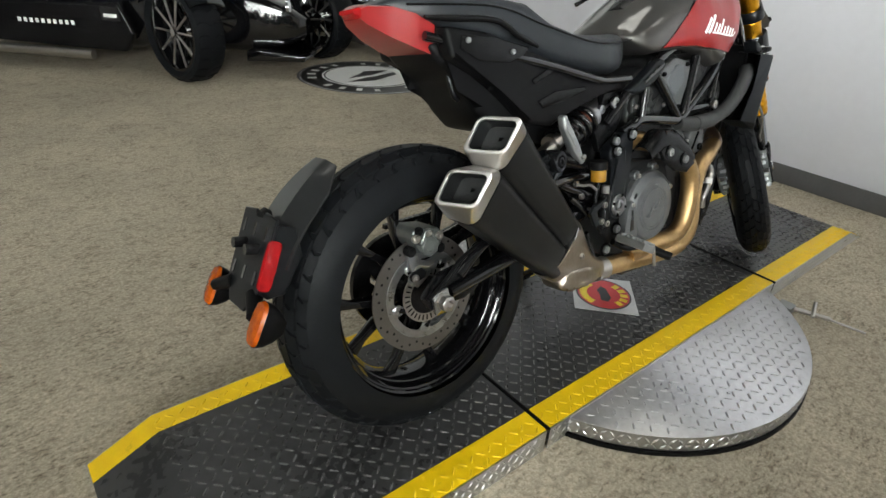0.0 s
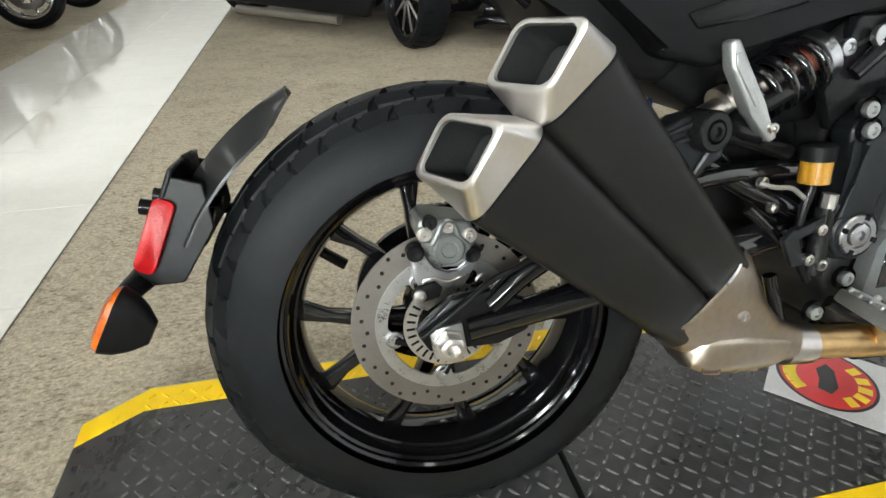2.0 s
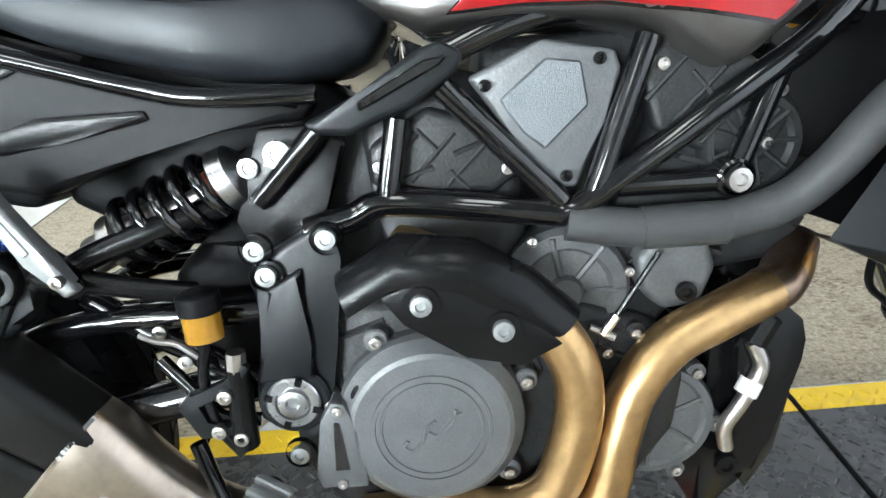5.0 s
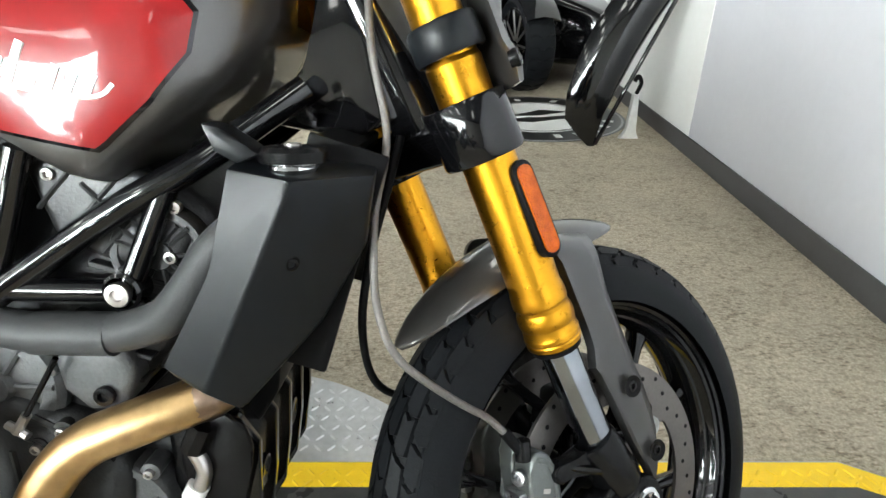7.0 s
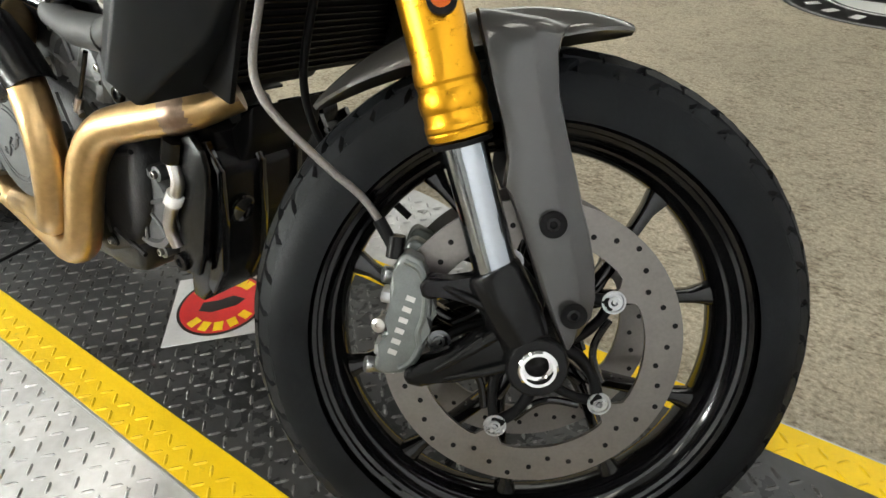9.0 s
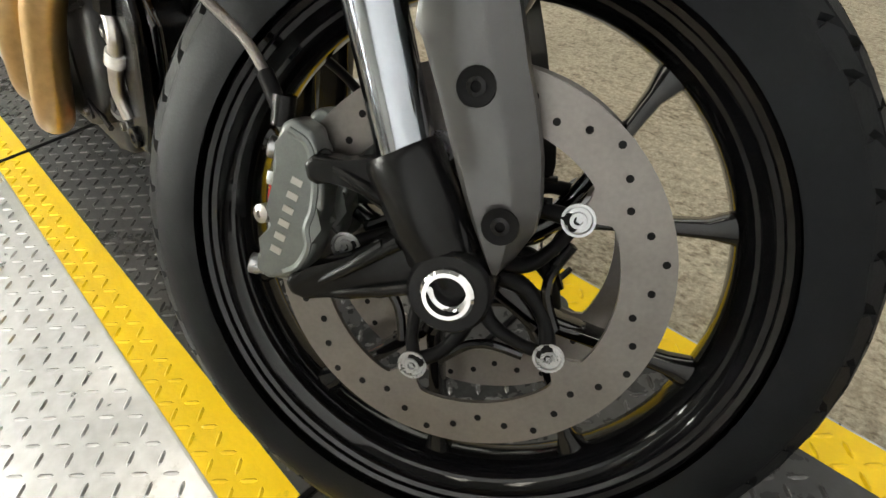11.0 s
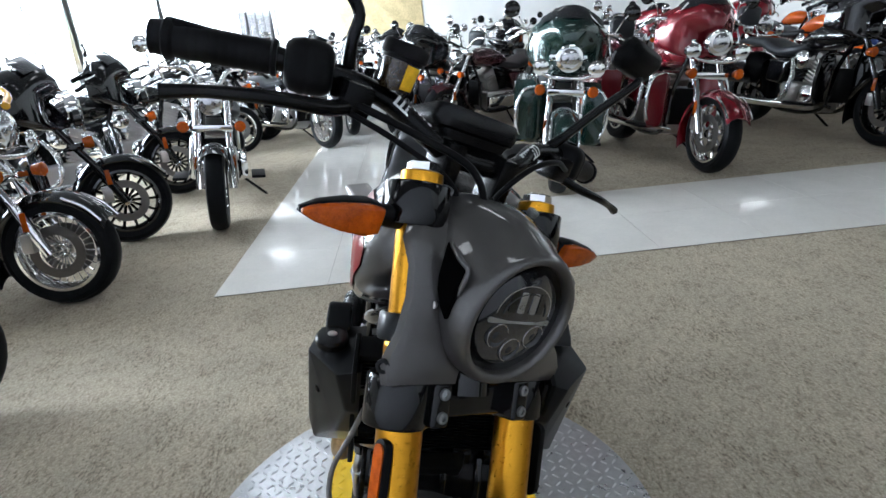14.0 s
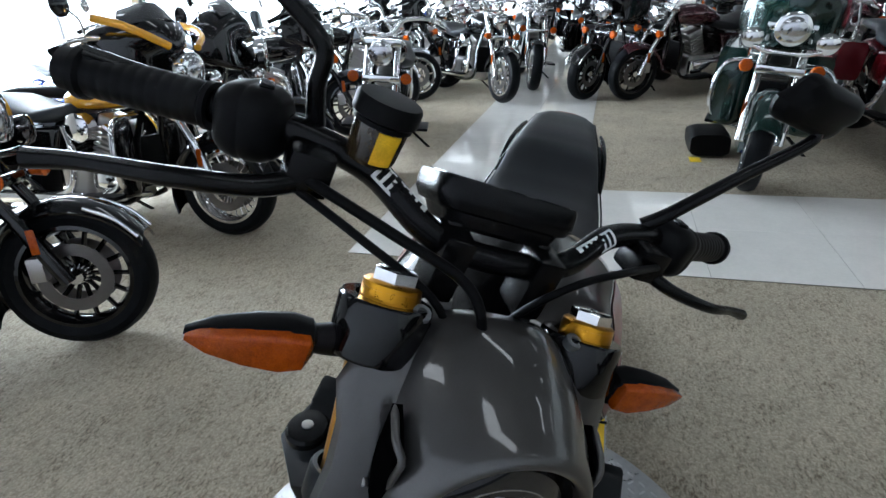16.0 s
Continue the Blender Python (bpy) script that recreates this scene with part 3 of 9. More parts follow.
# sticker in a clear sleeve on the deck
stk = thing("sticker", "round red and yellow emblem sticker in a clear sleeve", "sticker", m=pose(0.797, 0.03, PZ + 0.0024, 0, 0, 44))
part("sleeve", box(bmesh.new(), (-0.102, -0.1, 0), (0.102, 0.1, 0.0012), 0.0004, 1), PAPER, stk)
part("badge_rim", lathe(bmesh.new(), [(0.0012, 0), (0.0012, 0.09), (0.0019, 0.09), (0.0019, 0)], (0, 0, 0), (0, 0, 1), 48), STICKER_BLACK, stk)
part("badge_fill", lathe(bmesh.new(), [(0.0019, 0), (0.0019, 0.084), (0.0023, 0.084), (0.0023, 0)], (0, 0, 0), (0, 0, 1), 48), STICKER_RED, stk)
for a0, a1, n_ in ((35, 145, 7), (-150, -30, 5)):
    for k in range(n_):
        a = radians(a0 + (a1 - a0) * (k + 0.5) / n_)
        part("letter_bar", box(bmesh.new(), (-0.009, -0.012, 0.0023), (0.009, 0.012, 0.0027), 0, m=pose(0.066 * math.cos(a), 0.066 * math.sin(a), 0, 0, 0, math.degrees(a) - 90)), STICKER_YELLOW, stk)
part("emblem", prism(bmesh.new(), [(-0.045, -0.012), (-0.02, -0.022), (0.03, -0.012), (0.046, 0.004), (0.02, 0.02), (-0.01, 0.012), (-0.04, 0.012)], 0, 0.0004, 0), STICKER_BLACK, stk, "", pose(0, 0, 0.0024, -90, 0, 0) @ pose(0, 0, 0))

# ---- the motorcycle on the platform ----
LEAN, TRACK_Y = 12.0, -0.045
BIKE_M = pose(0, TRACK_Y, PZ + 0.003, -LEAN, 0, 0)
bike = thing("motorcycle", "grey and red street-tracker motorcycle with gold forks leaning on its stand", "motorcycle", m=BIKE_M)
RAKE, STEER = 26.3, 34.0
STEER_AXIS = Vector((-math.sin(radians(RAKE)), 0, math.cos(radians(RAKE))))
STEER_M = Matrix.Translation((1.654, 0, 0)) @ Matrix.Rotation(radians(STEER), 4, STEER_AXIS) @ Matrix.Translation((-1.654, 0, 0))


CHILD_OF = dict(hub="rim", spoke="rim", spoke_arm="rim", spoke_web="rim", high_beam_reflector="headlight_shroud", reflector_fin="headlight_shroud", cover_panel="side_cover", cover_rib="side_cover", drill_hole="brake_disc", disc_bobbin="brake_disc", disc_carrier="brake_disc", caliper_bolt="front_caliper", caliper_ridge="front_caliper", lettering_bar="front_caliper", guard_recess="fork_guard", reflector="reflector_housing", headlight_bowl="headlight_shroud", air_slot="headlight_shroud", slot_edge="headlight_shroud", slot_screw="headlight_shroud", lens_outline="headlight_shroud", tyre_tread="tyre", headlight_glass="headlight_shroud", light_bar="headlight_shroud", lamp_cell="headlight_shroud", indicator_body="front_indicator", indicator_lens="front_indicator", mirror_head="mirror_stalk", mirror_glass="mirror_stalk", grip="handlebar", bar_decal="handlebar", decal_bar="handlebar", bar_riser="handlebar", switch_box="handlebar", switch_button="handlebar", lever="lever_perch", reservoir_cap="reservoir", cup_window="reservoir", rear_reservoir_cap="rear_reservoir", dash_screen="dash", dash_bracket="dash", tank_stripe="fuel_tank", tank_panel="fuel_tank", emblem_stroke="fuel_tank", tank_top_console="fuel_tank", fuel_cap="fuel_tank", seat_seam="seat", cover_emblem="clutch_cover", cover_lug="clutch_cover", radiator_fin="radiator_core", cap_rim="radiator_cap", cooler_fin="oil_cooler", upper_tip="upper_can", upper_inner="upper_can", upper_seam="upper_can", lower_seam="lower_can", lower_tip="lower_can", lower_inner="lower_can", abs_slot="abs_ring", caliper_piston="rear_caliper", shock_spring="shock_body", shock_eye="shock_body", shock_bumper="shock_body", shock_rod="shock_body", reservoir_cap_blue="remote_reservoir", sight_screw="sight_glass", peg_recess="reservoir_lever", collector_emboss="collector_plate", emblem_shadow="fuel_tank", peg_tooth="foot_peg", peg_feeler="foot_peg", plate_slot="plate_holder", side_reflector="plate_holder", plate_lamp="plate_holder", rear_indicator_body="rear_indicator_stalk", rear_indicator_lens="rear_indicator_stalk", stand_foot="side_stand", pedal_tip="brake_pedal", tail_lamp="tail_cover", casting_groove="frame_casting", panel_mesh="side_panel", fork_nut="fork_cap")
LATEST = {}


def bike_part(name, bm, mat, label, angle, m):
    """A part of the motorcycle, or a piece of the part made last that carries it."""
    holder = LATEST.get((CHILD_OF.get(name), m is None))
    ob = part(name, bm, mat, holder or bike, label, None if holder else m, angle)
    LATEST[(name, m is None)] = ob
    return ob


def bp(name, bm, mat, label="", angle=38):
    return bike_part(name, bm, mat, label, angle, None)


def fp(name, bm, mat, label="", angle=38):
    return bike_part(name, bm, mat, label, angle, STEER_M)


def tyre_profile(r, half, rim):
    """The tyre's cross-section: (share across, distance from the middle, radius)."""
    prof = []
    for i in range(31):
        u = i / 30 * 2 - 1
        q = math.sin(u * 1.575) / math.sin(1.575)
        d = r - (r - rim) * 0.96 * (1 - (1 - min(1.0, abs(q)) ** 2.3) ** (1 / 2.1)) if abs(u) < 0.985 else rim + 0.003
        prof.append((u, half * q, d))
    return prof


def tyre(c, r, half, rim, kind):
    """A tyre's carcass, with a shallow step where the tread ends and two ribs on the sidewall."""
    prof = []
    for u, y, d in tyre_profile(r, half, rim):
        prof.append((y, d - (0.0055 if abs(u) < 0.6 else 0.0)))
    return lathe(bmesh.new(), prof, c, (0, 1, 0), 120)


def tyre_lugs(c, r, half, rim, kind):
    """Raised tread: staggered rows of skewed blocks with wavy edges."""
    prof = tyre_profile(r, half, rim)
    us, ys, ds = ([p[i] for p in prof] for i in range(3))
    n = 44 if kind == "front" else 40
    edge = 0.63 if kind == "front" else 0.6
    bm = bmesh.new()

    def at(u, a, lift):
        d = float(np.interp(u, us, ds)) + lift
        return (c[0] + d * math.cos(a), c[1] + float(np.interp(u, us, ys)), c[2] + d * math.sin(a))

    step = 2 * math.pi / n
    for k in range(n):
        for s in (-1, 1):
            for u0, u1, lead, wide in ((0.015, 0.2, 0.0, 0.86), (0.235, 0.41, 0.45, 0.82), (0.44, edge, 0.1, 0.78)):
                a0 = (k + lead + (0.5 if s > 0 else 0.0)) * step
                jag = 0.12 if k % 2 else -0.08
                base, top = [], []
                outline = ((u0, 0.0), (u0, wide), ((u0 + u1) / 2, wide + 0.16), (u1 + 0.02 * jag * 5, wide + 0.05), (u1, 0.02 + jag), ((u0 + u1) / 2, 0.12))
                for uu, f_ in outline:
                    sk = (uu - u0) * 0.9
                    a = a0 + (f_ + sk) * step
                    base.append(bm.verts.new(at(s * uu, a, -0.006)))
                    top.append(bm.verts.new(at(s * (u0 + (uu - u0) * 0.96 + 0.003), a, 0.0005)))
                bm.faces.new(top)
                for i in range(6):
                    j = (i + 1) % 6
                    bm.faces.new((base[i], base[j], top[j], top[i]))
    return bm


def annulus(bm, c, y, r0, r1, t, seg=60, wave=0.0, n=5, phase=0.0, sharp=2):
    """A flat ring across y with a lobed inner edge."""
    A = []
    for k in range(seg):
        a = 2 * math.pi * k / seg
        ri = r0 - wave * max(0.0, math.cos(n * (a - phase))) ** sharp
        A.append([bm.verts.new((c[0] + r * math.cos(a), yy, c[2] + r * math.sin(a))) for r, yy in ((ri, y - t), (r1, y - t), (r1, y + t), (ri, y + t))])
    for k in range(seg):
        a, b = A[k], A[(k + 1) % seg]
        for j in range(4):
            bm.faces.new((a[j], a[(j + 1) % 4], b[(j + 1) % 4], b[j]))
    return bm


def wheel(put, c, r, half, rim_r, hub_r, kind):
    """Tyre, rim, paired spokes, hub and their bits."""
    cx, cy, cz = c
    put("tyre", tyre(c, r, half, rim_r, kind), RUBBER, "black street tyre with block tread", 30)
    put("tyre_tread", tyre_lugs(c, r, half, rim_r, kind), RUBBER, "rows of black rubber tread blocks", 20)
    w = half * 0.78
    half_rim = [(1.0, 0.006), (1.06, 0.004), (1.08, 0.0005), (1.03, -0.0035), (0.94, -0.0045), (0.9, -0.0085), (0.86, -0.009), (0.66, -0.016), (0.63, -0.019), (0.4, -0.026), (0.25, -0.028)]
    prof = [(-w * a, rim_r + b) for a, b in half_rim] + [(0, rim_r - 0.0285)] + [(w * a, rim_r + b) for a, b in half_rim[::-1]]
    put("rim", lathe(bmesh.new(), prof, c, (0, 1, 0), 72, True), RIM_BLACK, "gloss black cast rim", 25)
    put("hub", lathe(bmesh.new(), [(-w * 0.9, 0.018), (-w * 0.9, hub_r * 0.8), (-w * 0.5, hub_r), (w * 0.5, hub_r), (w * 0.9, hub_r * 0.8), (w * 0.9, 0.018)], c, (0, 1, 0), 32), BLACK_SATIN)
    if kind == "front":
        for k in range(5):
            a0 = 2 * math.pi * k / 5 + 0.68
            runs = [("spoke_arm", [(hub_r * 0.85, 0.0, 0.012, 0.02), (0.055, 0.0, 0.0095, 0.019), (0.082, 0.0, 0.0085, 0.018)])]
            for d in (-1, 1):
                runs.append(("spoke", [(0.07, d * 0.02, 0.0055, 0.017), (0.095, d * 0.11, 0.0055, 0.016), (0.13, d * 0.21, 0.0058, 0.014), (0.165, d * 0.275, 0.0062, 0.012), (0.185, d * 0.3, 0.0072, 0.012), (rim_r - 0.024, d * 0.314, 0.014, 0.013)]))
                runs.append(("spoke_web", [(0.079, d * 0.02, 0.0045, 0.01), (0.094, d * 0.05, 0.004, 0.009), (0.106, d * 0.11, 0.004, 0.008), (0.114, d * 0.2, 0.004, 0.008)]))
            for nm, pts in runs:
                rings = []
                for rr, da, wd, th in pts:
                    p = Vector((cx + rr * math.cos(a0 + da), cy, cz + rr * math.sin(a0 + da)))
                    tv = Vector((-math.sin(a0 + da), 0, math.cos(a0 + da)))
                    rings.append([p + tv * wx + Vector((0, wy, 0)) for wx, wy in rounded(wd, th, min(wd, th) * 0.6, 2)])
                put(nm, loft(bmesh.new(), rings), RIM_BLACK)
        return
    for k in range(5):
        for d in (-0.314, 0.314):
            a = 2 * math.pi * k / 5 + d + 0.8
            ai = 2 * math.pi * k / 5 + d * 0.4 + 0.8
            bm = bmesh.new()
            rings = []
            for f_ in (0, 0.25, 0.5, 0.75, 1):
                rr = hub_r * 0.9 + (rim_r - 0.024 - hub_r * 0.9) * f_
                aa = ai + (a - ai) * f_
                wd, th = 0.011 - 0.0035 * f_ + 0.007 * (f_ == 1), 0.018 - 0.008 * f_
                p = Vector((cx + rr * math.cos(aa), cy, cz + rr * math.sin(aa)))
                tv = Vector((-math.sin(aa), 0, math.cos(aa)))
                rings.append([p + tv * wx + Vector((0, wy, 0)) for wx, wy in rounded(wd, th, 0.005, 2)])
            loft(bm, rings)
            put("spoke", bm, RIM_BLACK)


def brake_disc(put, c, y, r0, r1, wave=0.012, phase=0.2, sharp=2):
    put("brake_disc", annulus(bmesh.new(), c, y, r0, r1, 0.0022, 120, wave, 5, phase, sharp), DISC_STEEL, "drilled steel brake disc")
    for k in range(40):
        a = 2 * math.pi * k / 40
        rr = r0 + (r1 - r0) * (0.28, 0.5, 0.72, 0.5)[k % 4] + 0.003
        put("drill_hole", lathe(bmesh.new(), [(-0.0026, 0), (-0.0026, 0.003), (0.0026, 0.003), (0.0026, 0)], (c[0] + rr * math.cos(a), y, c[2] + rr * math.sin(a)), (0, 1, 0), 8), BLACK_MATTE)


# wheels
RC, RR = (0.008, 0.0, 0.32), 0.32
wheel(bp, RC, RR, 0.077, 0.222, 0.052, "rear")
brake_disc(bp, RC, -0.042, 0.098, 0.132, 0.006, 0.81)
FC, FR = (1.482, 0.0, 0.307), 0.305
wheel(fp, FC, FR, 0.053, 0.231, 0.036, "front")
for y in (-0.047, 0.047):
    brake_disc(fp, FC, y, 0.118, 0.157, 0.03, 0.7, 14)
    s_ = 1 if y > 0 else -1
    for k in range(5):
        a = 2 * math.pi * k / 5 + 0.7
        # curved black carrier arms meeting at each bobbin
        for d0, d1, w_ in ((0.5, 0.22, 0.0072), (-0.42, -0.16, 0.0062)):
            pts = [(FC[0] + rr * math.cos(a + da), y * yy, FC[2] + rr * math.sin(a + da)) for rr, da, yy in ((0.03, d0, 0.72), (0.052, d0 * 0.9, 0.82), (0.076, d1, 0.94), (0.095, 0.0, 1.0))]
            fp("disc_carrier", tubes((pts, [w_ * 1.25, w_, w_ * 0.85, w_]), seg=10), BLACK_MATTE)
        b = 2 * math.pi * (k + 0.5) / 5 + 0.7
        fp("disc_carrier", tubes(([(FC[0] + rr * math.cos(b + da), y * 0.93, FC[2] + rr * math.sin(b + da)) for rr, da in ((0.086, -0.42), (0.07, -0.2), (0.066, 0.0), (0.07, 0.2), (0.086, 0.42))], 0.0042), seg=8), RIM_BLACK)
        at_ = (FC[0] + 0.0965 * math.cos(a), y, FC[2] + 0.0965 * math.sin(a))
        fp("disc_bobbin", lathe(bmesh.new(), [(0.004, 0), (0.004, 0.0125), (0.0055, 0.0125), (0.0055, 0.0105), (0.0042, 0.0095), (0.0042, 0.0065), (0.007, 0.006), (0.007, 0.0035), (0.0035, 0.003), (0.0035, 0)], at_, (0, s_, 0), 20), BRACKET, "bright floating disc bobbin", 20)

# forks
TOPP, MID, LOW = Vector((1.183, 0, 0.99)), Vector((1.377, 0, 0.512)), Vector((1.438, 0, 0.372))
DIRF = (MID - TOPP).normalized()
for y, yb in ((-0.103, -0.078), (0.11, 0.122)):
    o = Vector((0, y, 0))
    ob_ = Vector((0, yb, 0))
    LEG = (MID + ob_ - TOPP - o).normalized()
    bm = bmesh.new()
    lathe(bm, [(0, 0.02), (0, 0.0265), (0.2, 0.0265), (0.205, 0.0285), (0.448, 0.0285), (0.453, 0.0298), (0.462, 0.0304), (0.4655, 0.0304), (0.4685, 0.0292), (0.473, 0.0292), (0.477, 0.0308), (0.484, 0.0316), (0.489, 0.0314), (0.492, 0.0302), (0.5, 0.0303), (0.503, 0.0314), (0.507, 0.0314), (0.509, 0.0304), (0.511, 0.0312), (0.516, 0.0306), (0.519, 0.024)], TOPP + o, LEG, 32)
    fp("fork_tube", bm, GOLD, "gold anodised upper fork tube", 20)
    fp("dust_seal", lathe(bmesh.new(), [(0.519, 0.021), (0.519, 0.0285), (0.5235, 0.028), (0.5245, 0.0215)], TOPP + o, LEG, 28), BLACK_MATTE)
    fp("fork_slider", tube(bmesh.new(), [MID + ob_ - DIRF * 0.02, LOW + ob_ * 0.96 + DIRF * 0.02], 0.0215, 28, False), SLIDER, "polished steel fork slider")
    fp("fork_cap", lathe(bmesh.new(), [(0.001, 0.0262), (-0.004, 0.0262), (-0.006, 0.0235), (-0.006, 0)], TOPP + o, DIRF, 24), GOLD)
    fp("fork_nut", lathe(bmesh.new(), [(-0.0062, 0.021), (-0.016, 0.021), (-0.018, 0.018), (-0.018, 0.008), (-0.0145, 0.007), (-0.0145, 0)], TOPP + o, DIRF, 6), CHROME)
    yt, y, ry = y, (-0.075 if y < 0 else 0.09), (-0.117 if y < 0 else 0.158)
    o = ob_ * 0.96
    # axle clamp with two ribbed arms to the caliper
    sd_ = 1 if y > 0 else -1
    y0, y1 = sorted((y - sd_ * 0.016, y + sd_ * 0.017))
    bm = bmesh.new()
    lathe(bm, [(-0.026, 0.022), (-0.026, 0.0265), (-0.02, 0.029), (0.03, 0.029), (0.075, 0.022)], LOW + o, (FC[0] - LOW[0], 0, FC[2] - LOW[2]), 24)
    lathe(bm, [(-0.024, 0.017), (-0.024, 0.028), (-0.02, 0.031), (0.02, 0.031), (0.024, 0.028), (0.024, 0.017)], (FC[0], y * 1.02, FC[2]), (0, 1, 0), 28)
    prism(bm, [(1.418, 0.39), (1.45, 0.398), (1.484, 0.35), (1.503, 0.317), (1.508, 0.302), (1.5, 0.284), (1.483, 0.277), (1.466, 0.284), (1.456, 0.299), (1.442, 0.317), (1.437, 0.336), (1.43, 0.352), (1.421, 0.368)], y0 + 0.003, y1 - 0.002, 0.01, 3)
    fp("fork_foot", bm, BLACK_SATIN, "cast black fork foot")
    fp("caliper_arm", prism(bmesh.new(), [(1.432, 0.389), (1.412, 0.381), (1.388, 0.378), (1.364, 0.377), (1.358, 0.368), (1.362, 0.357), (1.37, 0.355), (1.39, 0.364), (1.415, 0.36), (1.433, 0.342), (1.448, 0.345)], y0 + 0.004, y1 - 0.006, 0.007, 3), BLACK_SATIN)
    fp("caliper_arm", prism(bmesh.new(), [(1.455, 0.335), (1.433, 0.331), (1.42, 0.328), (1.397, 0.299), (1.372, 0.285), (1.357, 0.281), (1.354, 0.272), (1.36, 0.264), (1.374, 0.263), (1.405, 0.279), (1.43, 0.281), (1.457, 0.295), (1.478, 0.302)], y0 + 0.004, y1 - 0.006, 0.007, 3), BLACK_SATIN)
    yr = y + sd_ * 0.013
    for ra, rb in (((1.437, 0.354), (1.38, 0.371)), ((1.438, 0.33), (1.381, 0.28)), ((1.463, 0.303), (1.392, 0.274)), ((1.428, 0.324), (1.394, 0.291))):
        fp("arm_rib", tubes(([(ra[0], yr, ra[1]), ((ra[0] + rb[0]) / 2, yr + sd_ * 0.001, (ra[1] + rb[1]) / 2), (rb[0], yr - sd_ * 0.004, rb[1])], [0.006, 0.005, 0.004]), seg=10), BLACK_SATIN)
    fp("axle_end", lathe(bmesh.new(), [(-0.005, 0.012), (-0.005, 0.0195), (0.004, 0.0195), (0.006, 0.0175), (0.006, 0.0145), (-0.012, 0.0135), (-0.012, 0)], (FC[0], y + sd_ * 0.024, FC[2]), (0, sd_, 0), 24), CHROME)
    # caliper: two halves with bridge, bolts and hose fitting
    ys = sd_ * 0.047
    out = [(1.334, 0.391), (1.342, 0.397), (1.358, 0.391), (1.364, 0.377), (1.371, 0.362), (1.374, 0.336), (1.37, 0.32), (1.373, 0.305), (1.367, 0.285), (1.354, 0.272), (1.334, 0.267), (1.324, 0.273), (1.324, 0.284), (1.33, 0.298), (1.33, 0.312), (1.334, 0.325), (1.332, 0.345), (1.329, 0.36), (1.331, 0.376)]
    cal = fp("front_caliper", prism(bmesh.new(), out, *sorted((ys + sd_ * 0.005, ys + sd_ * 0.033)), 0.006, 3), CALIPER, "grey four-piston brake caliper")
    fp("caliper_ridge", tubes(([(x_, ys + sd_ * 0.0315, z_) for x_, z_ in ((1.341, 0.388), (1.357, 0.38), (1.365, 0.356), (1.366, 0.334), (1.363, 0.318), (1.366, 0.303), (1.36, 0.286), (1.349, 0.277))], 0.0036), seg=8), CALIPER)
    fp("caliper_half", prism(bmesh.new(), [(x_ + 0.004, z_ + 0.006) for x_, z_ in out], *sorted((ys - sd_ * 0.03, ys - sd_ * 0.004)), 0.006, 3), CALIPER)
    for zz in (0.29, 0.318, 0.346):
        fp("caliper_ridge", box(bmesh.new(), (1.321, min(ys - sd_ * 0.004, ys + sd_ * 0.024), zz - 0.006), (1.333, max(ys - sd_ * 0.004, ys + sd_ * 0.024), zz + 0.006), 0.003, 2), BRACKET)
    for xx, zz in ((1.321, 0.271), (1.328, 0.369)):
        fp("caliper_bolt", lathe(bmesh.new(), [(-0.024, 0), (-0.024, 0.007), (-0.002, 0.007), (0.0, 0.0085), (0.007, 0.0085), (0.008, 0.0065), (0.008, 0.004), (0.004, 0.0035), (0.004, 0)], (xx, ys + sd_ * 0.02, zz), (-0.9, sd_ * 0.3, 0.1), 14), BRACKET, "bright caliper body bolt")
    fp("caliper_bolt", lathe(bmesh.new(), [(-0.012, 0.0075), (0.004, 0.0075), (0.005, 0.0055), (0.0055, 0.003), (0.003, 0.0025), (0.003, 0)], (1.324, ys + sd_ * 0.026, 0.318), (-0.3, sd_, 0), 14), STEEL)
    fp("caliper_bolt", lathe(bmesh.new(), [(-0.012, 0.0062), (0.012, 0.0062), (0.014, 0.004), (0.014, 0)], (1.366, ys + sd_ * 0.022, 0.368), (0.3, sd_ * 0.6, 0.5), 12), BLACK_SATIN)
    for k in range(6):
        fp("lettering_bar", box(bmesh.new(), (-0.0045, -0.0005, -0.0026), (0.0045, 0.0005, 0.0026), 0, m=pose(1.3405 + 0.0022 * k, ys + sd_ * 0.0333, 0.294 + 0.0115 * k, 0, 14, 0)), STEEL)
    # fork guard with the fender's stay
    bm = bmesh.new()
    yo = y * 1.24
    rings = []
    for (x0, x1, z, dy) in ((1.372, 1.47, 0.628, -0.046), (1.373, 1.465, 0.626, -0.033), (1.375, 1.458, 0.619, -0.018), (1.378, 1.454, 0.608, -0.007), (1.383, 1.452, 0.596, -0.001), (1.397, 1.46, 0.56, 0), (1.412, 1.474, 0.525, 0), (1.421, 1.486, 0.498, 0), (1.4215, 1.496, 0.474, 0), (1.4275, 1.498, 0.468, 0), (1.443, 1.511, 0.44, 0), (1.458, 1.522, 0.41, 0), (1.473, 1.529, 0.38, 0), (1.485, 1.529, 0.36, 0), (1.498, 1.521, 0.34, -0.001), (1.507, 1.513, 0.327, -0.003)):
        s_ = 1 if y > 0 else -1
        yy, w_ = yo + s_ * dy, x1 - x0
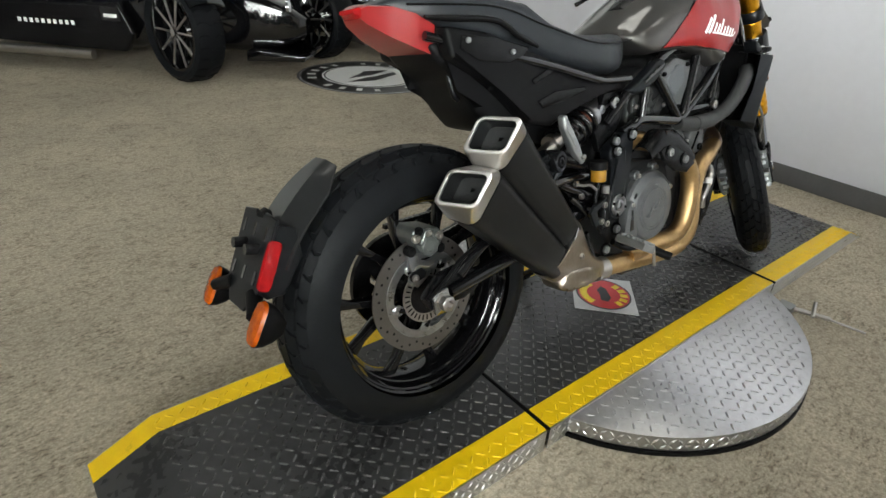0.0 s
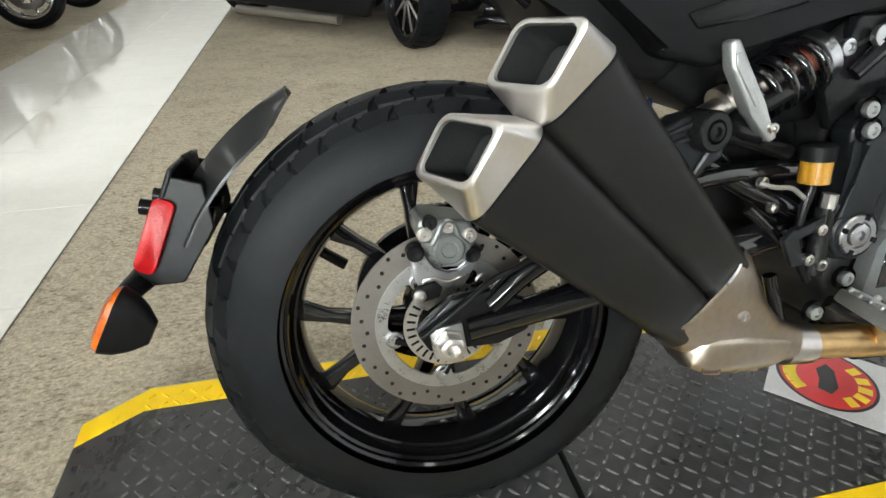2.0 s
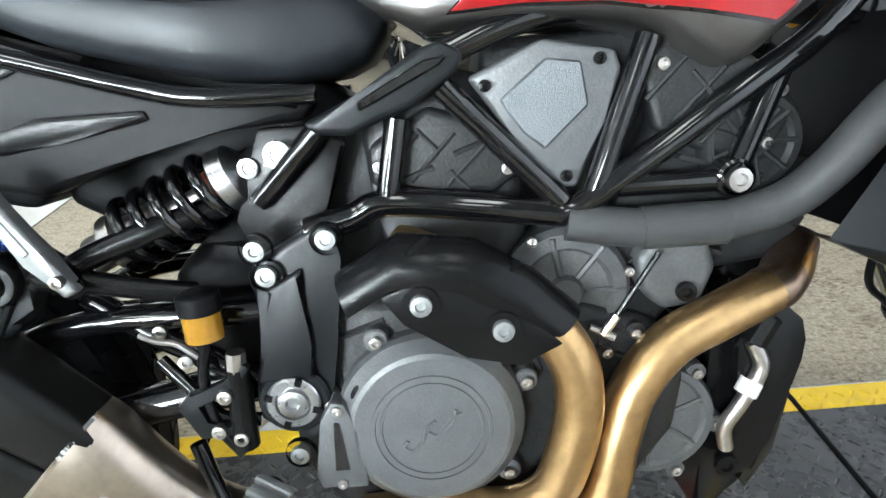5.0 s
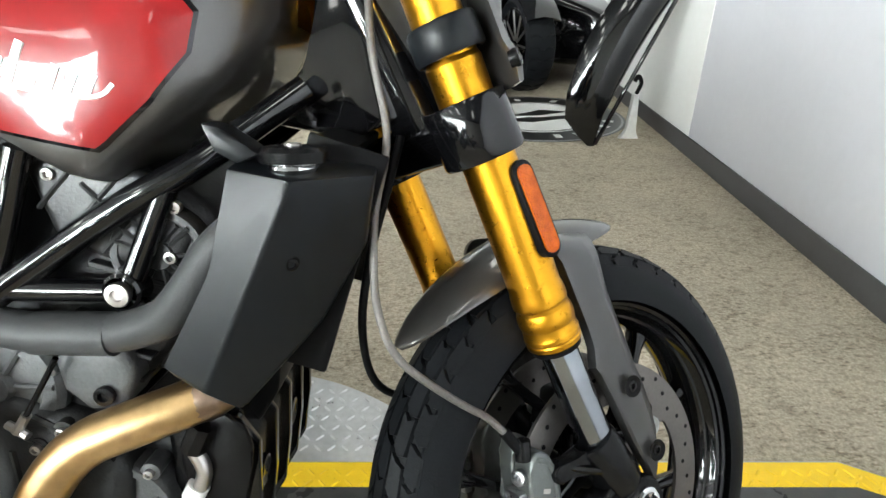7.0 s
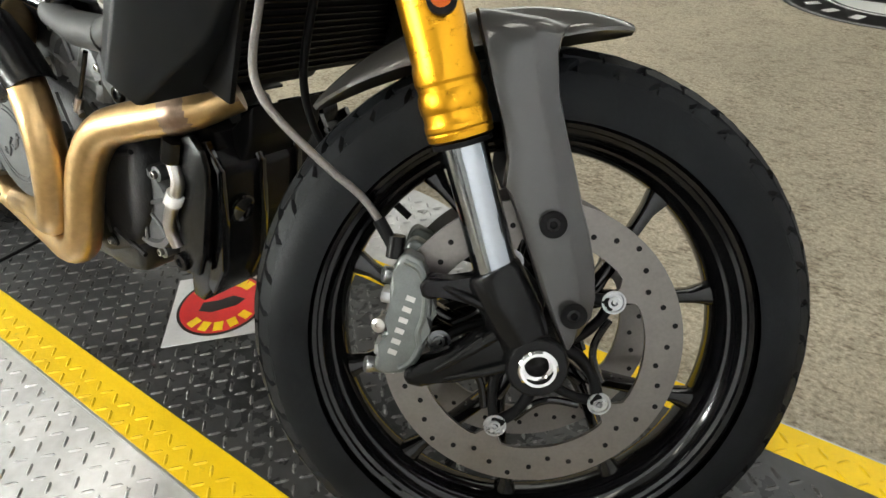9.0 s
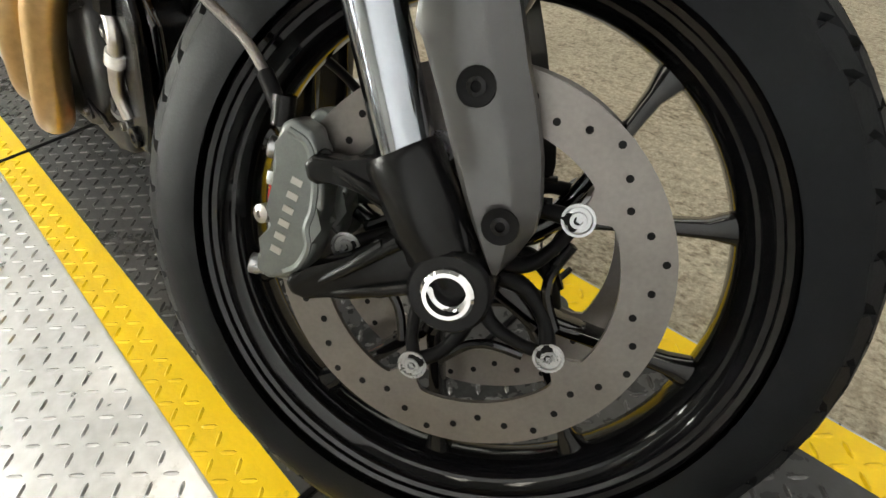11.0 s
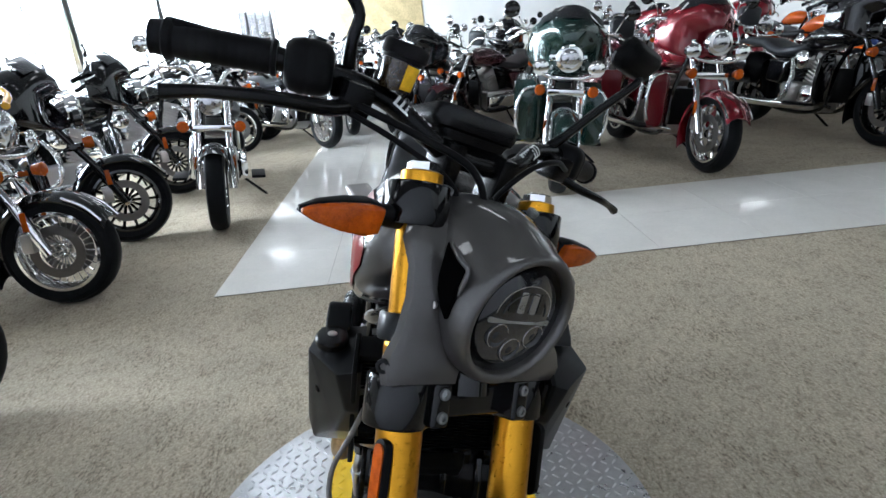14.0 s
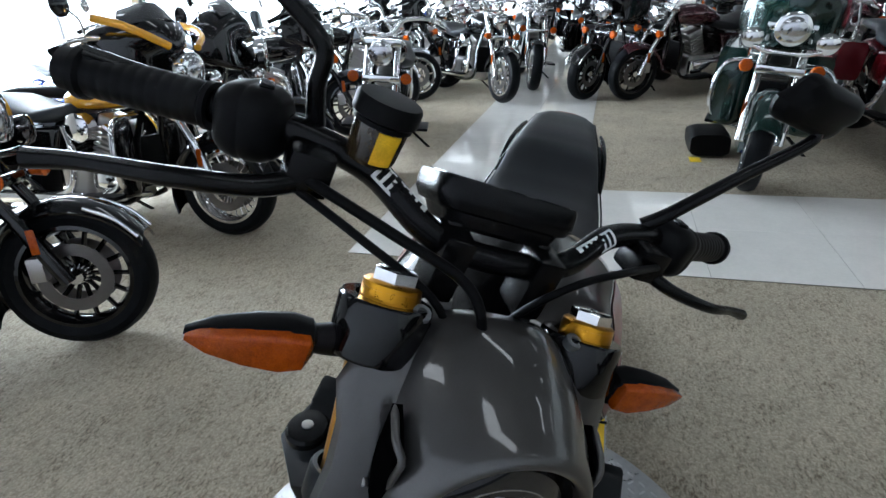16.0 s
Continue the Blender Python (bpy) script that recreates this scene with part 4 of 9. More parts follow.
        rings.append([(x0, yy - s_ * 0.012, z), (x0 + w_ * 0.03, yy - s_ * 0.001, z), (x0 + w_ * 0.1, yy + s_ * 0.0012, z), (x0 + w_ * 0.62, yy + s_ * 0.0012, z), (x0 + w_ * 0.7, yy - s_ * 0.0005, z), (x1 - w_ * 0.03, yy - s_ * 0.012, z), (x1, yy - s_ * 0.019, z), (x1 - w_ * 0.12, yy - s_ * 0.017, z), ((x0 + x1) / 2, yy - s_ * 0.007, z)])
    loft(bm, rings)
    fp("fork_guard", bm, GUARD_GREY, "metallic grey fork guard", 30)
    for gx, gz in ((1.471, 0.447), (1.506, 0.364)):
        fp("guard_recess", lathe(bmesh.new(), [(0, 0), (0.002, 0.004), (0.0065, 0.013), (0.0075, 0.0125), (0.004, 0)], (gx, yo + (0.0005 if y > 0 else -0.0005), gz), (0, 1 if y > 0 else -1, 0), 18), BLACK_MATTE)
        bolt(bike, (gx, yo + (0.002 if y > 0 else -0.002), gz), (0, 1 if y > 0 else -1, 0), 0.007, BLACK_SATIN, STEER_M)
    # side reflector
    bm = bmesh.new()
    pr = Vector((1.33, ry, 0.655))
    u, v = DIRF, Vector((DIRF.z, 0, -DIRF.x))
    loft(bm, [[pr + u * (a * s0) + v * (b * s0) + Vector((0, (1 if y > 0 else -1) * h, 0)) for a, b in rounded(0.052, 0.0128, 0.0125, 5)] for s0, h in ((1.0, -0.006), (1.0, 0.003), (0.95, 0.004))])
    refl = fp("reflector_housing", bm, BLACK_MATTE)
    bm = bmesh.new()
    loft(bm, [[pr + u * a + v * b + Vector((0, (1 if y > 0 else -1) * h, 0)) for a, b in rounded(0.047, 0.009, 0.0088, 5)] for h in (0.003, 0.0062)])
    fp("reflector", bm, ORANGE, "orange side reflector")

# front fender: an arched shell, blunt seen from above and thinning to its tips from the side
bm = bmesh.new()
rings = []
for k in range(41):
    f_ = k / 40
    a = radians(141 - 60 * f_)
    rr = 0.337 + 0.005 * math.sin(math.pi * f_)
    g0, g1 = max(0.0, (f_ - 0.72) / 0.28), max(0.0, (0.4 - f_) / 0.4)
    hw = 0.056 * math.sqrt(max(0.012, 1 - g0 ** 3.2)) * math.sqrt(max(0.012, 1 - g1 ** 2.2))
    droop = 0.004 + 0.03 * (1 - g0 ** 1.2) * (1 - g1 ** 1.3)
    ring = []
    for th, off in ((0.0, 1), (-0.0032, -1)):
        us = np.linspace(-1, 1, 17)
        for u in (us if off > 0 else us[::-1]):
            r2 = rr + th - droop * abs(u) ** 2.4
            ring.append((FC[0] + r2 * math.cos(a), hw * u, FC[2] + r2 * math.sin(a)))
    rings.append(ring)
loft(bm, rings)
fp("front_fender", bm, GREY_PAINT, "metallic grey front fender", 50)

# triple clamps, headlight, shroud
for name, at, hx, hz in (("lower_clamp", (1.28, 0, 0.737), 0.045, 0.03), ("upper_clamp", (1.192, 0, 0.955), 0.042, 0.026)):
    tilt = pose(*at, 0, -22.1, 0)
    bm = bmesh.new()
    for y in ((-0.092, 0.115) if name == "lower_clamp" else (-0.103, 0.11)):
        lathe(bm, [(-hz, 0.029), (-hz, 0.04), (-hz + 0.003, 0.042), (hz - 0.003, 0.042), (hz, 0.04), (hz, 0.029)], tilt @ Vector((0, y, 0)), DIRF, 32)
    box(bm, (-hx * 0.7, -0.08, -hz * 0.75), (hx * 0.55, 0.09, hz * 0.6), 0.008, 3, tilt)
    fp(name, bm, RIM_BLACK, "gloss black fork clamp")
    if name == "lower_clamp":
        for y in (-0.058, 0.082):
            fp("pinch_boss", box(bmesh.new(), (0.01, y - 0.014, -0.028), (0.045, y + 0.014, 0.028), 0.006, 3, tilt), RIM_BLACK)
            for z in (-0.014, 0.014):
                bolt(bike, tilt @ Vector((0.044, y, z)), tilt.to_3x3() @ Vector((1, 0, 0)), 0.0075, ALLOY, STEER_M)
for y in (-1, 1):
    bolt(bike, (1.208, y * 0.08, 0.985), (0.3, 0, 1), 0.009, ALLOY, STEER_M)

fp("head_tube", tube(bmesh.new(), [(1.285, 0.005, 0.745), (1.182, 0.005, 0.95)], 0.036, 24, False), BLACK_GLOSS, "gloss black steering head")
for yy, nm in ((-0.0965, -1), (0.1145, 1)):
    fp("shroud_ring", lathe(bmesh.new(), [(-0.017, 0.029), (-0.017, 0.033), (-0.014, 0.035), (0.012, 0.036), (0.016, 0.034), (0.016, 0.029)], (1.2515, yy, 0.82), DIRF, 28), SHROUD, "charcoal shroud clamp ring")
bp("head_gusset", prism(bmesh.new(), [(1.1, 0.765), (1.2, 0.745), (1.25, 0.77), (1.2, 0.9), (1.17, 0.93), (1.16, 0.82)], -0.03, 0.04, 0.008, 2), BLACK_GLOSS)
HL, HN = Vector((1.321, 0.003, 0.8765)), Vector((1.0, 0, 0.0))
bm = bmesh.new()
HU, HV = Vector((0, 1, 0)), Vector((0, 0, 1))


def hring(back, w, h, drop=0.0, power=2.0):
    out = []
    for a in np.linspace(0, 2 * math.pi, 40, endpoint=False):
        c, s = math.cos(a), math.sin(a)
        out.append(HL - HN * back + HU * (w * math.copysign(abs(c) ** (2 / power), c)) + HV * (h * math.copysign(abs(s) ** (2 / power), s) + drop))
    return out


NAC = ((0.012, 0.0945, 0.0945, 0.0, 2.0), (0.03, 0.097, 0.0965, 0.006, 2.05), (0.05, 0.097, 0.093, 0.015, 2.15), (0.075, 0.094, 0.082, 0.031, 2.3), (0.1, 0.089, 0.064, 0.05, 2.5), (0.12, 0.083, 0.048, 0.066, 2.6), (0.132, 0.077, 0.037, 0.075, 2.6))
loft(bm, [hring(0.014, 0.072, 0.072), hring(-0.006, 0.0745, 0.0745), hring(-0.011, 0.0775, 0.0775), hring(-0.0125, 0.0815, 0.0815), hring(-0.0105, 0.0855, 0.0855), hring(-0.004, 0.09, 0.09)] + [hring(*q) for q in NAC] + [hring(0.136, 0.073, 0.03, 0.077, 2.6), hring(0.134, 0.068, 0.024, 0.074, 2.6)], cap=False)
fp("headlight_shroud", bm, GREY_PAINT, "metallic grey headlight nacelle", 60)


for y in (-1, 1):
    # a leaf-shaped black patch for the shade of the opening between nacelle and fork shroud, with a bright rolled edge
    corners = ((1.266, 0.943), (1.3085, 0.926), (1.3065, 0.86), (1.274, 0.8916))
    rim_ = []
    for (xa, za), (xb, zb) in zip(corners, corners[1:] + corners[:1]):
        for f_ in np.linspace(0.06, 0.94, 7):
            lx, lz = xa + (xb - xa) * f_, za + (zb - za) * f_
            rim_.append((lx, y * (0.0982 - 0.45 * max(0.0, lx - 1.296)), lz))
    fp("air_slot", loft(bmesh.new(), [[(x_, y * 0.0905, z_) for x_, _, z_ in rim_], rim_]), SLOT_SHADE, "black patch painted as the shaded slot in the nacelle's flank", 20)
    fp("slot_edge", tube(bmesh.new(), [(q[0] + 0.002, q[1], q[2] + 0.001) for q in rim_[:11]], [0.001] + [0.0034] * 9 + [0.001], 10, False), GREY_PAINT)
    fp("slot_screw", lathe(bmesh.new(), [(0, 0.0055), (0.003, 0.005), (0.0035, 0.002), (0.0015, 0)], (1.284, y * 0.0988, 0.869), (0.3, y, 0), 12), STEEL)
fp("headlight_bowl", lathe(bmesh.new(), [(0.0, 0.0745), (-0.006, 0.066), (-0.03, 0.06), (-0.05, 0.05), (-0.055, 0)], HL, HN, 40), BLACK_SATIN)
fp("headlight_glass", lathe(bmesh.new(), [(-0.008, 0.0655), (0.0, 0.063), (0.006, 0.049), (0.009, 0.026), (0.0095, 0)], HL, HN, 40), SMOKE_GLASS, "dark domed headlight glass")


def on_lamp(a, b, d=0.012):
    """A point on the headlight's domed glass, d over it."""
    return HL + HU * a + HV * b + HN * (d + 0.0095 - 0.0095 * ((a * a + b * b) / 0.063 ** 2) ** 1.1)


def lamp_patch(outline, lift, thick):
    mid = on_lamp(sum(a for a, b in outline) / len(outline), sum(b for a, b in outline) / len(outline), lift + thick)
    bm = bmesh.new()
    low = [bm.verts.new(on_lamp(a, b, lift)) for a, b in outline]
    top = [bm.verts.new(on_lamp(a, b, lift + thick)) for a, b in outline]
    c_ = bm.verts.new(mid)
    for k in range(len(outline)):
        j = (k + 1) % len(outline)
        bm.faces.new((low[k], low[j], top[j], top[k]))
        bm.faces.new((top[k], top[j], c_))
    return bm


fp("light_bar", lamp_patch(rounded(0.053, 0.0034, 0.002, 2), 0.0006, 0.0022), BRACKET, "pale light bar across the lamp")
half = [(0.05 * math.cos(t_), 0.009 + 0.042 * math.sin(t_)) for t_ in np.linspace(0, math.pi, 17)]
fp("high_beam_reflector", lamp_patch(half, 0.0003, 0.0006), LAMP_CELL, "smoked reflector chamber")
for d0, d1, mt in ((0.0455, 0.0375, LED), (0.036, 0.028, LAMP_CELL)):
    fp("lens_outline", tube(bmesh.new(), [on_lamp(d0 * math.cos(t_), 0.01 + d1 * math.sin(t_), 0.0014) for t_ in np.linspace(0, math.pi, 19)], 0.0011, 6, False), mt)
for a in (-0.026, -0.012, 0.008, 0.022):
    fp("reflector_fin", lamp_patch([(a + p, 0.026 + q) for p, q in rounded(0.0052, 0.013, 0.002, 2)], 0.001, 0.0012), BRACKET if a in (-0.012, 0.008) else BLACK_GLOSS)
for a, b in ((-0.031, -0.019), (0.0, -0.038), (0.031, -0.019)):
    cell = on_lamp(a, b, -0.003)
    fp("lamp_cell", lathe(bmesh.new(), [(-0.002, 0.0165), (0.004, 0.0165), (0.0052, 0.0158), (0.0052, 0.0148), (0.004, 0.0138), (0.0022, 0.008), (0.0046, 0.004), (0.005, 0)], cell, HN, 24), LAMP_CELL)
    fp("lens_outline", tube(bmesh.new(), [cell + HN * 0.0054 + HU * (0.0154 * math.cos(t_)) + HV * (0.0154 * math.sin(t_)) for t_ in np.linspace(0.3, 4.6, 17)], 0.0009, 6, False), LED)
for y in (-1, 1):
    bm = bmesh.new()
    rings = []
    lo = 0.0 if y < 0 else 0.01
    for x, z, yo, yi, dx in ((1.303, 0.775, 0.143, 0.045, 0.012), (1.296, 0.795, 0.149, 0.045, 0.016), (1.289, 0.812, 0.142, 0.05, 0.016), (1.286, 0.832, 0.124, 0.07, 0.014), (1.274, 0.872, 0.119, 0.08, 0.013), (1.258, 0.905, 0.119, 0.08, 0.013), (1.238, 0.93, 0.125, 0.07, 0.014), (1.226, 0.945, 0.128, 0.06, 0.014), (1.214, 0.958, 0.124, 0.05, 0.012)):
        yo += lo + (0.012 if y < 0 and 0.83 < z < 0.94 else 0.0)
        rings.append([(x - dx * 0.3, y * yo, z - 0.003), (x + dx * 0.35, y * (yo - 0.003), z), (x + dx * 0.7, y * (yo - 0.016), z + 0.004), (x + dx * 0.9, y * yi, z + 0.005), (x + dx * 0.5, y * yi, z + 0.0), (x + dx * 0.2, y * (yo - 0.018), z - 0.003), (x - dx * 0.3, y * (yo - 0.008), z - 0.003)])
    loft(bm, rings)
    fp("fork_shroud", bm, GREY_PAINT, "metallic grey fork shroud")
    bolt(bike, (1.294, y * (0.144 + lo), 0.793), (0.6, y * 0.7, 0.2), 0.009, BLACK_SATIN, STEER_M)
    # turn signal
    bm = bmesh.new()
    tube(bm, [(1.195, y * 0.105, 0.94), (1.2, y * 0.14, 0.939), (1.203, y * 0.165, 0.938)], [0.0165, 0.0145, 0.0115], 12)
    sig = fp("front_indicator", bm, BLACK_MATTE, "black stalk of the turn signal")
    bm = bmesh.new()
    loft(bm, [[(1.2035 + d, y * (0.156 + l), 0.936 + z + y * 0.007 * (l / 0.1)) for d, z in [(q * s0, w * s0) for q, w in rounded(0.016, 0.0205, 0.008, 3)]] for l, s0 in ((0, 0.55), (0.005, 0.85), (0.022, 1.0), (0.05, 0.88), (0.08, 0.58), (0.1, 0.15))])
    fp("indicator_body", bm, BLACK_MATTE)
    bm = bmesh.new()
    loft(bm, [[(1.212 + d, y * (0.16 + l), 0.936 + z + y * 0.007 * (l / 0.1)) for d, z in [(q * s0, w * s0) for q, w in rounded(0.015, 0.0185, 0.005, 3)]] for l, s0 in ((0, 0.55), (0.004, 0.85), (0.022, 1.0), (0.05, 0.84), (0.078, 0.52), (0.095, 0.12))])
    fp("indicator_lens", bm, ORANGE, "orange turn-signal lens")

# handlebar and controls
BAR = ((1.024, 0.378, 1.048), (1.07, 0.27, 1.06), (1.09, 0.2, 1.066), (1.108, 0.135, 1.058), (1.138, 0.085, 1.034), (1.144, 0.04, 1.02))
fp("handlebar", tubes(([(x, -y, z) for x, y, z in BAR] + [(x, y, z) for x, y, z in BAR[::-1]], 0.0135), seg=14), BLACK_SATIN, "matte black tapered handlebar")
for y in (-1, 1):
    fp("bar_riser", box(bmesh.new(), (1.122, y * 0.05 - 0.016, 0.972), (1.166, y * 0.05 + 0.016, 1.04), 0.006), BLACK_SATIN)
    sag = 0.022 if y < 0 else 0.004
    ga, gb = Vector((1.072, y * 0.272, 1.06)), Vector((1.012, y * 0.405, 1.054 - sag))
    gd = (gb - ga).normalized()
    prof = [(0, 0.014), (0, 0.0205), (0.005, 0.021), (0.008, 0.0182)]
    for k in range(9):
        prof += [(0.012 + 0.0115 * k, 0.0189), (0.0135 + 0.0115 * k, 0.0192), (0.0195 + 0.0115 * k, 0.0192), (0.021 + 0.0115 * k, 0.0189)]
    prof += [(0.12, 0.0192), (0.124, 0.0225), (0.131, 0.0228), (0.134, 0.019), (0.148, 0.0185), (0.15, 0.015), (0.15, 0)]
    fp("grip", lathe(bmesh.new(), [(h * 0.9, r_) for h, r_ in prof], ga, gd, 20), BLACK_MATTE, "black rubber handlebar grip")
    # switch housing: two clamped halves round the bar
    sa = ga - gd * 0.064
    s1 = gd.cross(Vector((0, 0, 1))).normalized()
    s2 = s1.cross(gd)
    if s2.z < 0:
        s2 = -s2
    bm = bmesh.new()
    loft(bm, [[sa + gd * h + s1 * (a_ * k0) + s2 * (b_ * k0 - 0.003) for a_, b_ in rounded(0.03, 0.032, 0.02, 5)] for h, k0 in ((0, 0.62), (0.004, 0.82), (0.012, 0.95), (0.026, 1.0), (0.029, 0.97), (0.031, 0.97), (0.034, 1.0), (0.047, 0.92), (0.053, 0.78), (0.055, 0.65))])
    fp("switch_box", bm, BLACK_MATTE, "black switch housing")
    fp("switch_button", box(bmesh.new(), (-0.008, -0.006, 0), (0.008, 0.006, 0.006), 0.002, 2, Matrix.Translation(sa + gd * 0.02 + s2 * 0.026)), BLACK_SATIN)
    fp("lever_perch", box(bmesh.new(), (1.09, y * 0.19 - 0.02, 1.028), (1.135, y * 0.19 + 0.02, 1.068), 0.008), BLACK_SATIN)
    bm = bmesh.new()
    tube(bm, [(1.12, y * 0.19, 1.04), (1.138, y * 0.23, 1.03), (1.145, y * 0.29, 1.024), (1.125, y * 0.35, 1.018 - sag * 0.45), (1.113, y * 0.39, 1.012 - sag * 0.85)], [0.011, 0.0095, 0.0085, 0.007, 0.0085] if y < 0 else [0.009, 0.0075, 0.0065, 0.0055, 0.0075], 10)
    fp("lever", bm, BLACK_SATIN, "black hand lever")
    # bar decal: pale band with plain dark bars
    da, db = Vector((1.134, y * 0.088, 1.0365)), Vector((1.108, y * 0.135, 1.0585))
    dd = (db - da).normalized()
    dn = Vector((0.75, 0, 0.66))
    dn = (dn - dd * dn.dot(dd)).normalized()
    dt = dd.cross(dn)

    def on_bar(f_, a_, r_):
        return da.lerp(db, f_) + (dn * math.cos(a_) + dt * math.sin(a_)) * r_
    fp("bar_decal", loft(bmesh.new(), [[on_bar(f_, a_, 0.0139) for a_ in np.linspace(-0.75, 0.75, 7)] for f_ in np.linspace(0.0, 0.95, 8)], cap=False, closed=False), WHITE_PAINT)
    for k in range(6):
        fp("decal_bar", loft(bmesh.new(), [[on_bar(0.1 + 0.14 * k + df, a_, 0.0142) for a_ in np.linspace(-0.55, 0.55, 6)] for df in (0.0, 0.085)], cap=False, closed=False), BLACK_MATTE)
    # mirror
    bm = bmesh.new()
    if y < 0:
        tube(bm, [(1.082, -0.19, 1.075), (1.09, -0.2, 1.11), (1.093, -0.206, 1.145), (1.089, -0.256, 1.175), (1.08, -0.33, 1.215), (1.07, -0.345, 1.235)], [0.009, 0.008, 0.0075, 0.007, 0.0065, 0.007], 10)
        mm = pose(1.06, -0.36, 1.27, 0, 8, -8)
    else:
        tube(bm, [(1.085, 0.19, 1.075), (1.09, 0.21, 1.1), (1.088, 0.27, 1.165), (1.083, 0.33, 1.222), (1.08, 0.338, 1.238), (1.076, 0.33, 1.248)], [0.009, 0.008, 0.0075, 0.007, 0.0065, 0.007], 10)
        mm = pose(1.074, 0.315, 1.262, 0, 8, 8)
    fp("mirror_stalk", bm, BLACK_SATIN)
    bm = bmesh.new()
    loft(bm, [[mm @ Vector((h, a * s0 + (0.0 if b < 0 else y * 0.012), b * s0)) for a, b in rounded(0.062, 0.029, 0.022, 5)] for h, s0 in ((-0.006, 0.97), (0.0, 1.0), (0.012, 0.9), (0.02, 0.6))])
    fp("mirror_head", bm, BLACK_MATTE, "matte black mirror head")
    bm = bmesh.new()
    loft(bm, [[mm @ Vector((h, a + (0.0 if b < 0 else y * 0.012), b)) for a, b in rounded(0.057, 0.025, 0.019, 5)] for h in (-0.0075, -0.006)])
    fp("mirror_glass", bm, CHROME)
# brake fluid reservoir
fp("reservoir", lathe(bmesh.new(), [(0, 0), (0, 0.019), (0.006, 0.0215), (0.03, 0.0235), (0.034, 0.0235), (0.034, 0)], (1.124, -0.146, 1.074), (0, 0, 1), 22), SMOKED_CUP, "smoked brake fluid cup with an amber window")
fp("cup_window", loft(bmesh.new(), [[(1.124 + r_ * math.cos(a), -0.146 + r_ * math.sin(a), z_) for a in np.linspace(-0.25, 0.6, 8)] for r_, z_ in ((0.0205, 1.0775), (0.0222, 1.0782), (0.0245, 1.1062), (0.0228, 1.1068))], cap=False, closed=False), SIGHT_AMBER, "amber window of the fluid cup")
fp("reservoir_cap", lathe(bmesh.new(), [(0, 0), (0, 0.0255), (0.004, 0.0255), (0.006, 0.0285), (0.018, 0.0285), (0.0215, 0.0265), (0.022, 0.02), (0.022, 0)], (1.124, -0.146, 1.1082), (0, 0, 1), 22), BLACK_MATTE)
# dash
bm = bmesh.new()
dm = pose(1.095, 0, 1.054, 0, -20, 0)
loft(bm, [[dm @ Vector((b * s0, a * s0, h)) for a, b in rounded(0.078, 0.044, 0.02, 5)] for h, s0 in ((-0.03, 0.62), (-0.026, 0.76), (-0.014, 0.84), (-0.012, 0.93), (-0.004, 0.99), (0.0, 1.0), (0.012, 1.0), (0.017, 0.975))])
fp("dash", bm, BLACK_SATIN, "black instrument housing")
fp("dash_screen", loft(bmesh.new(), [[dm @ Vector((b, a, h)) for a, b in rounded(0.07, 0.037, 0.015, 4)] for h in (0.0172, 0.0182)]), SMOKE_GLASS)
for a in (-0.05, 0.05):
    fp("dash_bracket", box(bmesh.new(), (0.02, a - 0.008, -0.045), (0.034, a + 0.008, -0.024), 0.003, 2, dm), BLACK_SATIN)
# cables and hoses from the controls
for pts, r, mt in (
    ([(1.125, -0.2, 1.045), (1.17, -0.12, 1.035), (1.2, -0.05, 1.02), (1.215, -0.02, 0.98), (1.2, -0.01, 0.92)], 0.005, BLACK_MATTE),
    ([(1.13, 0.2, 1.05), (1.185, 0.11, 1.06), (1.2, 0.05, 1.04), (1.185, 0.02, 0.98), (1.17, 0.015, 0.9)], 0.004, BLACK_MATTE),
    ([(1.12, -0.21, 1.035), (1.165, -0.14, 1.02), (1.195, -0.07, 0.995), (1.2, -0.03, 0.95)], 0.004, BLACK_MATTE),
    ([(1.2, -0.045, 0.92), (1.19, -0.06, 0.82), (1.2, -0.06, 0.735), (1.184, -0.055, 0.66), (1.177, -0.058, 0.59), (1.179, -0.068, 0.548), (1.19, -0.072, 0.522), (1.208, -0.073, 0.503), (1.235, -0.07, 0.481), (1.262, -0.067, 0.461), (1.29, -0.064, 0.442), (1.31, -0.066, 0.422), (1.326, -0.07, 0.402)], 0.004, BRAID),
    ([(1.24, -0.01, 0.745), (1.225, 0.0, 0.69), (1.205, 0.02, 0.61), (1.2, 0.04, 0.53), (1.23, 0.075, 0.46), (1.3, 0.09, 0.42), (1.33, 0.09, 0.4)], 0.0048, BLACK_MATTE),
):
    fp("hose", tubes((pts, r)), mt)
fp("banjo", lathe(bmesh.new(), [(-0.012, 0), (-0.012, 0.009), (0.01, 0.009), (0.01, 0)], (1.33, -0.07, 0.4), (0, 0, 1), 12), BLACK_SATIN)
fp("hose_sleeve", tubes(([(1.31, -0.066, 0.422), (1.328, -0.07, 0.398)], 0.0065), seg=10), BLACK_MATTE)

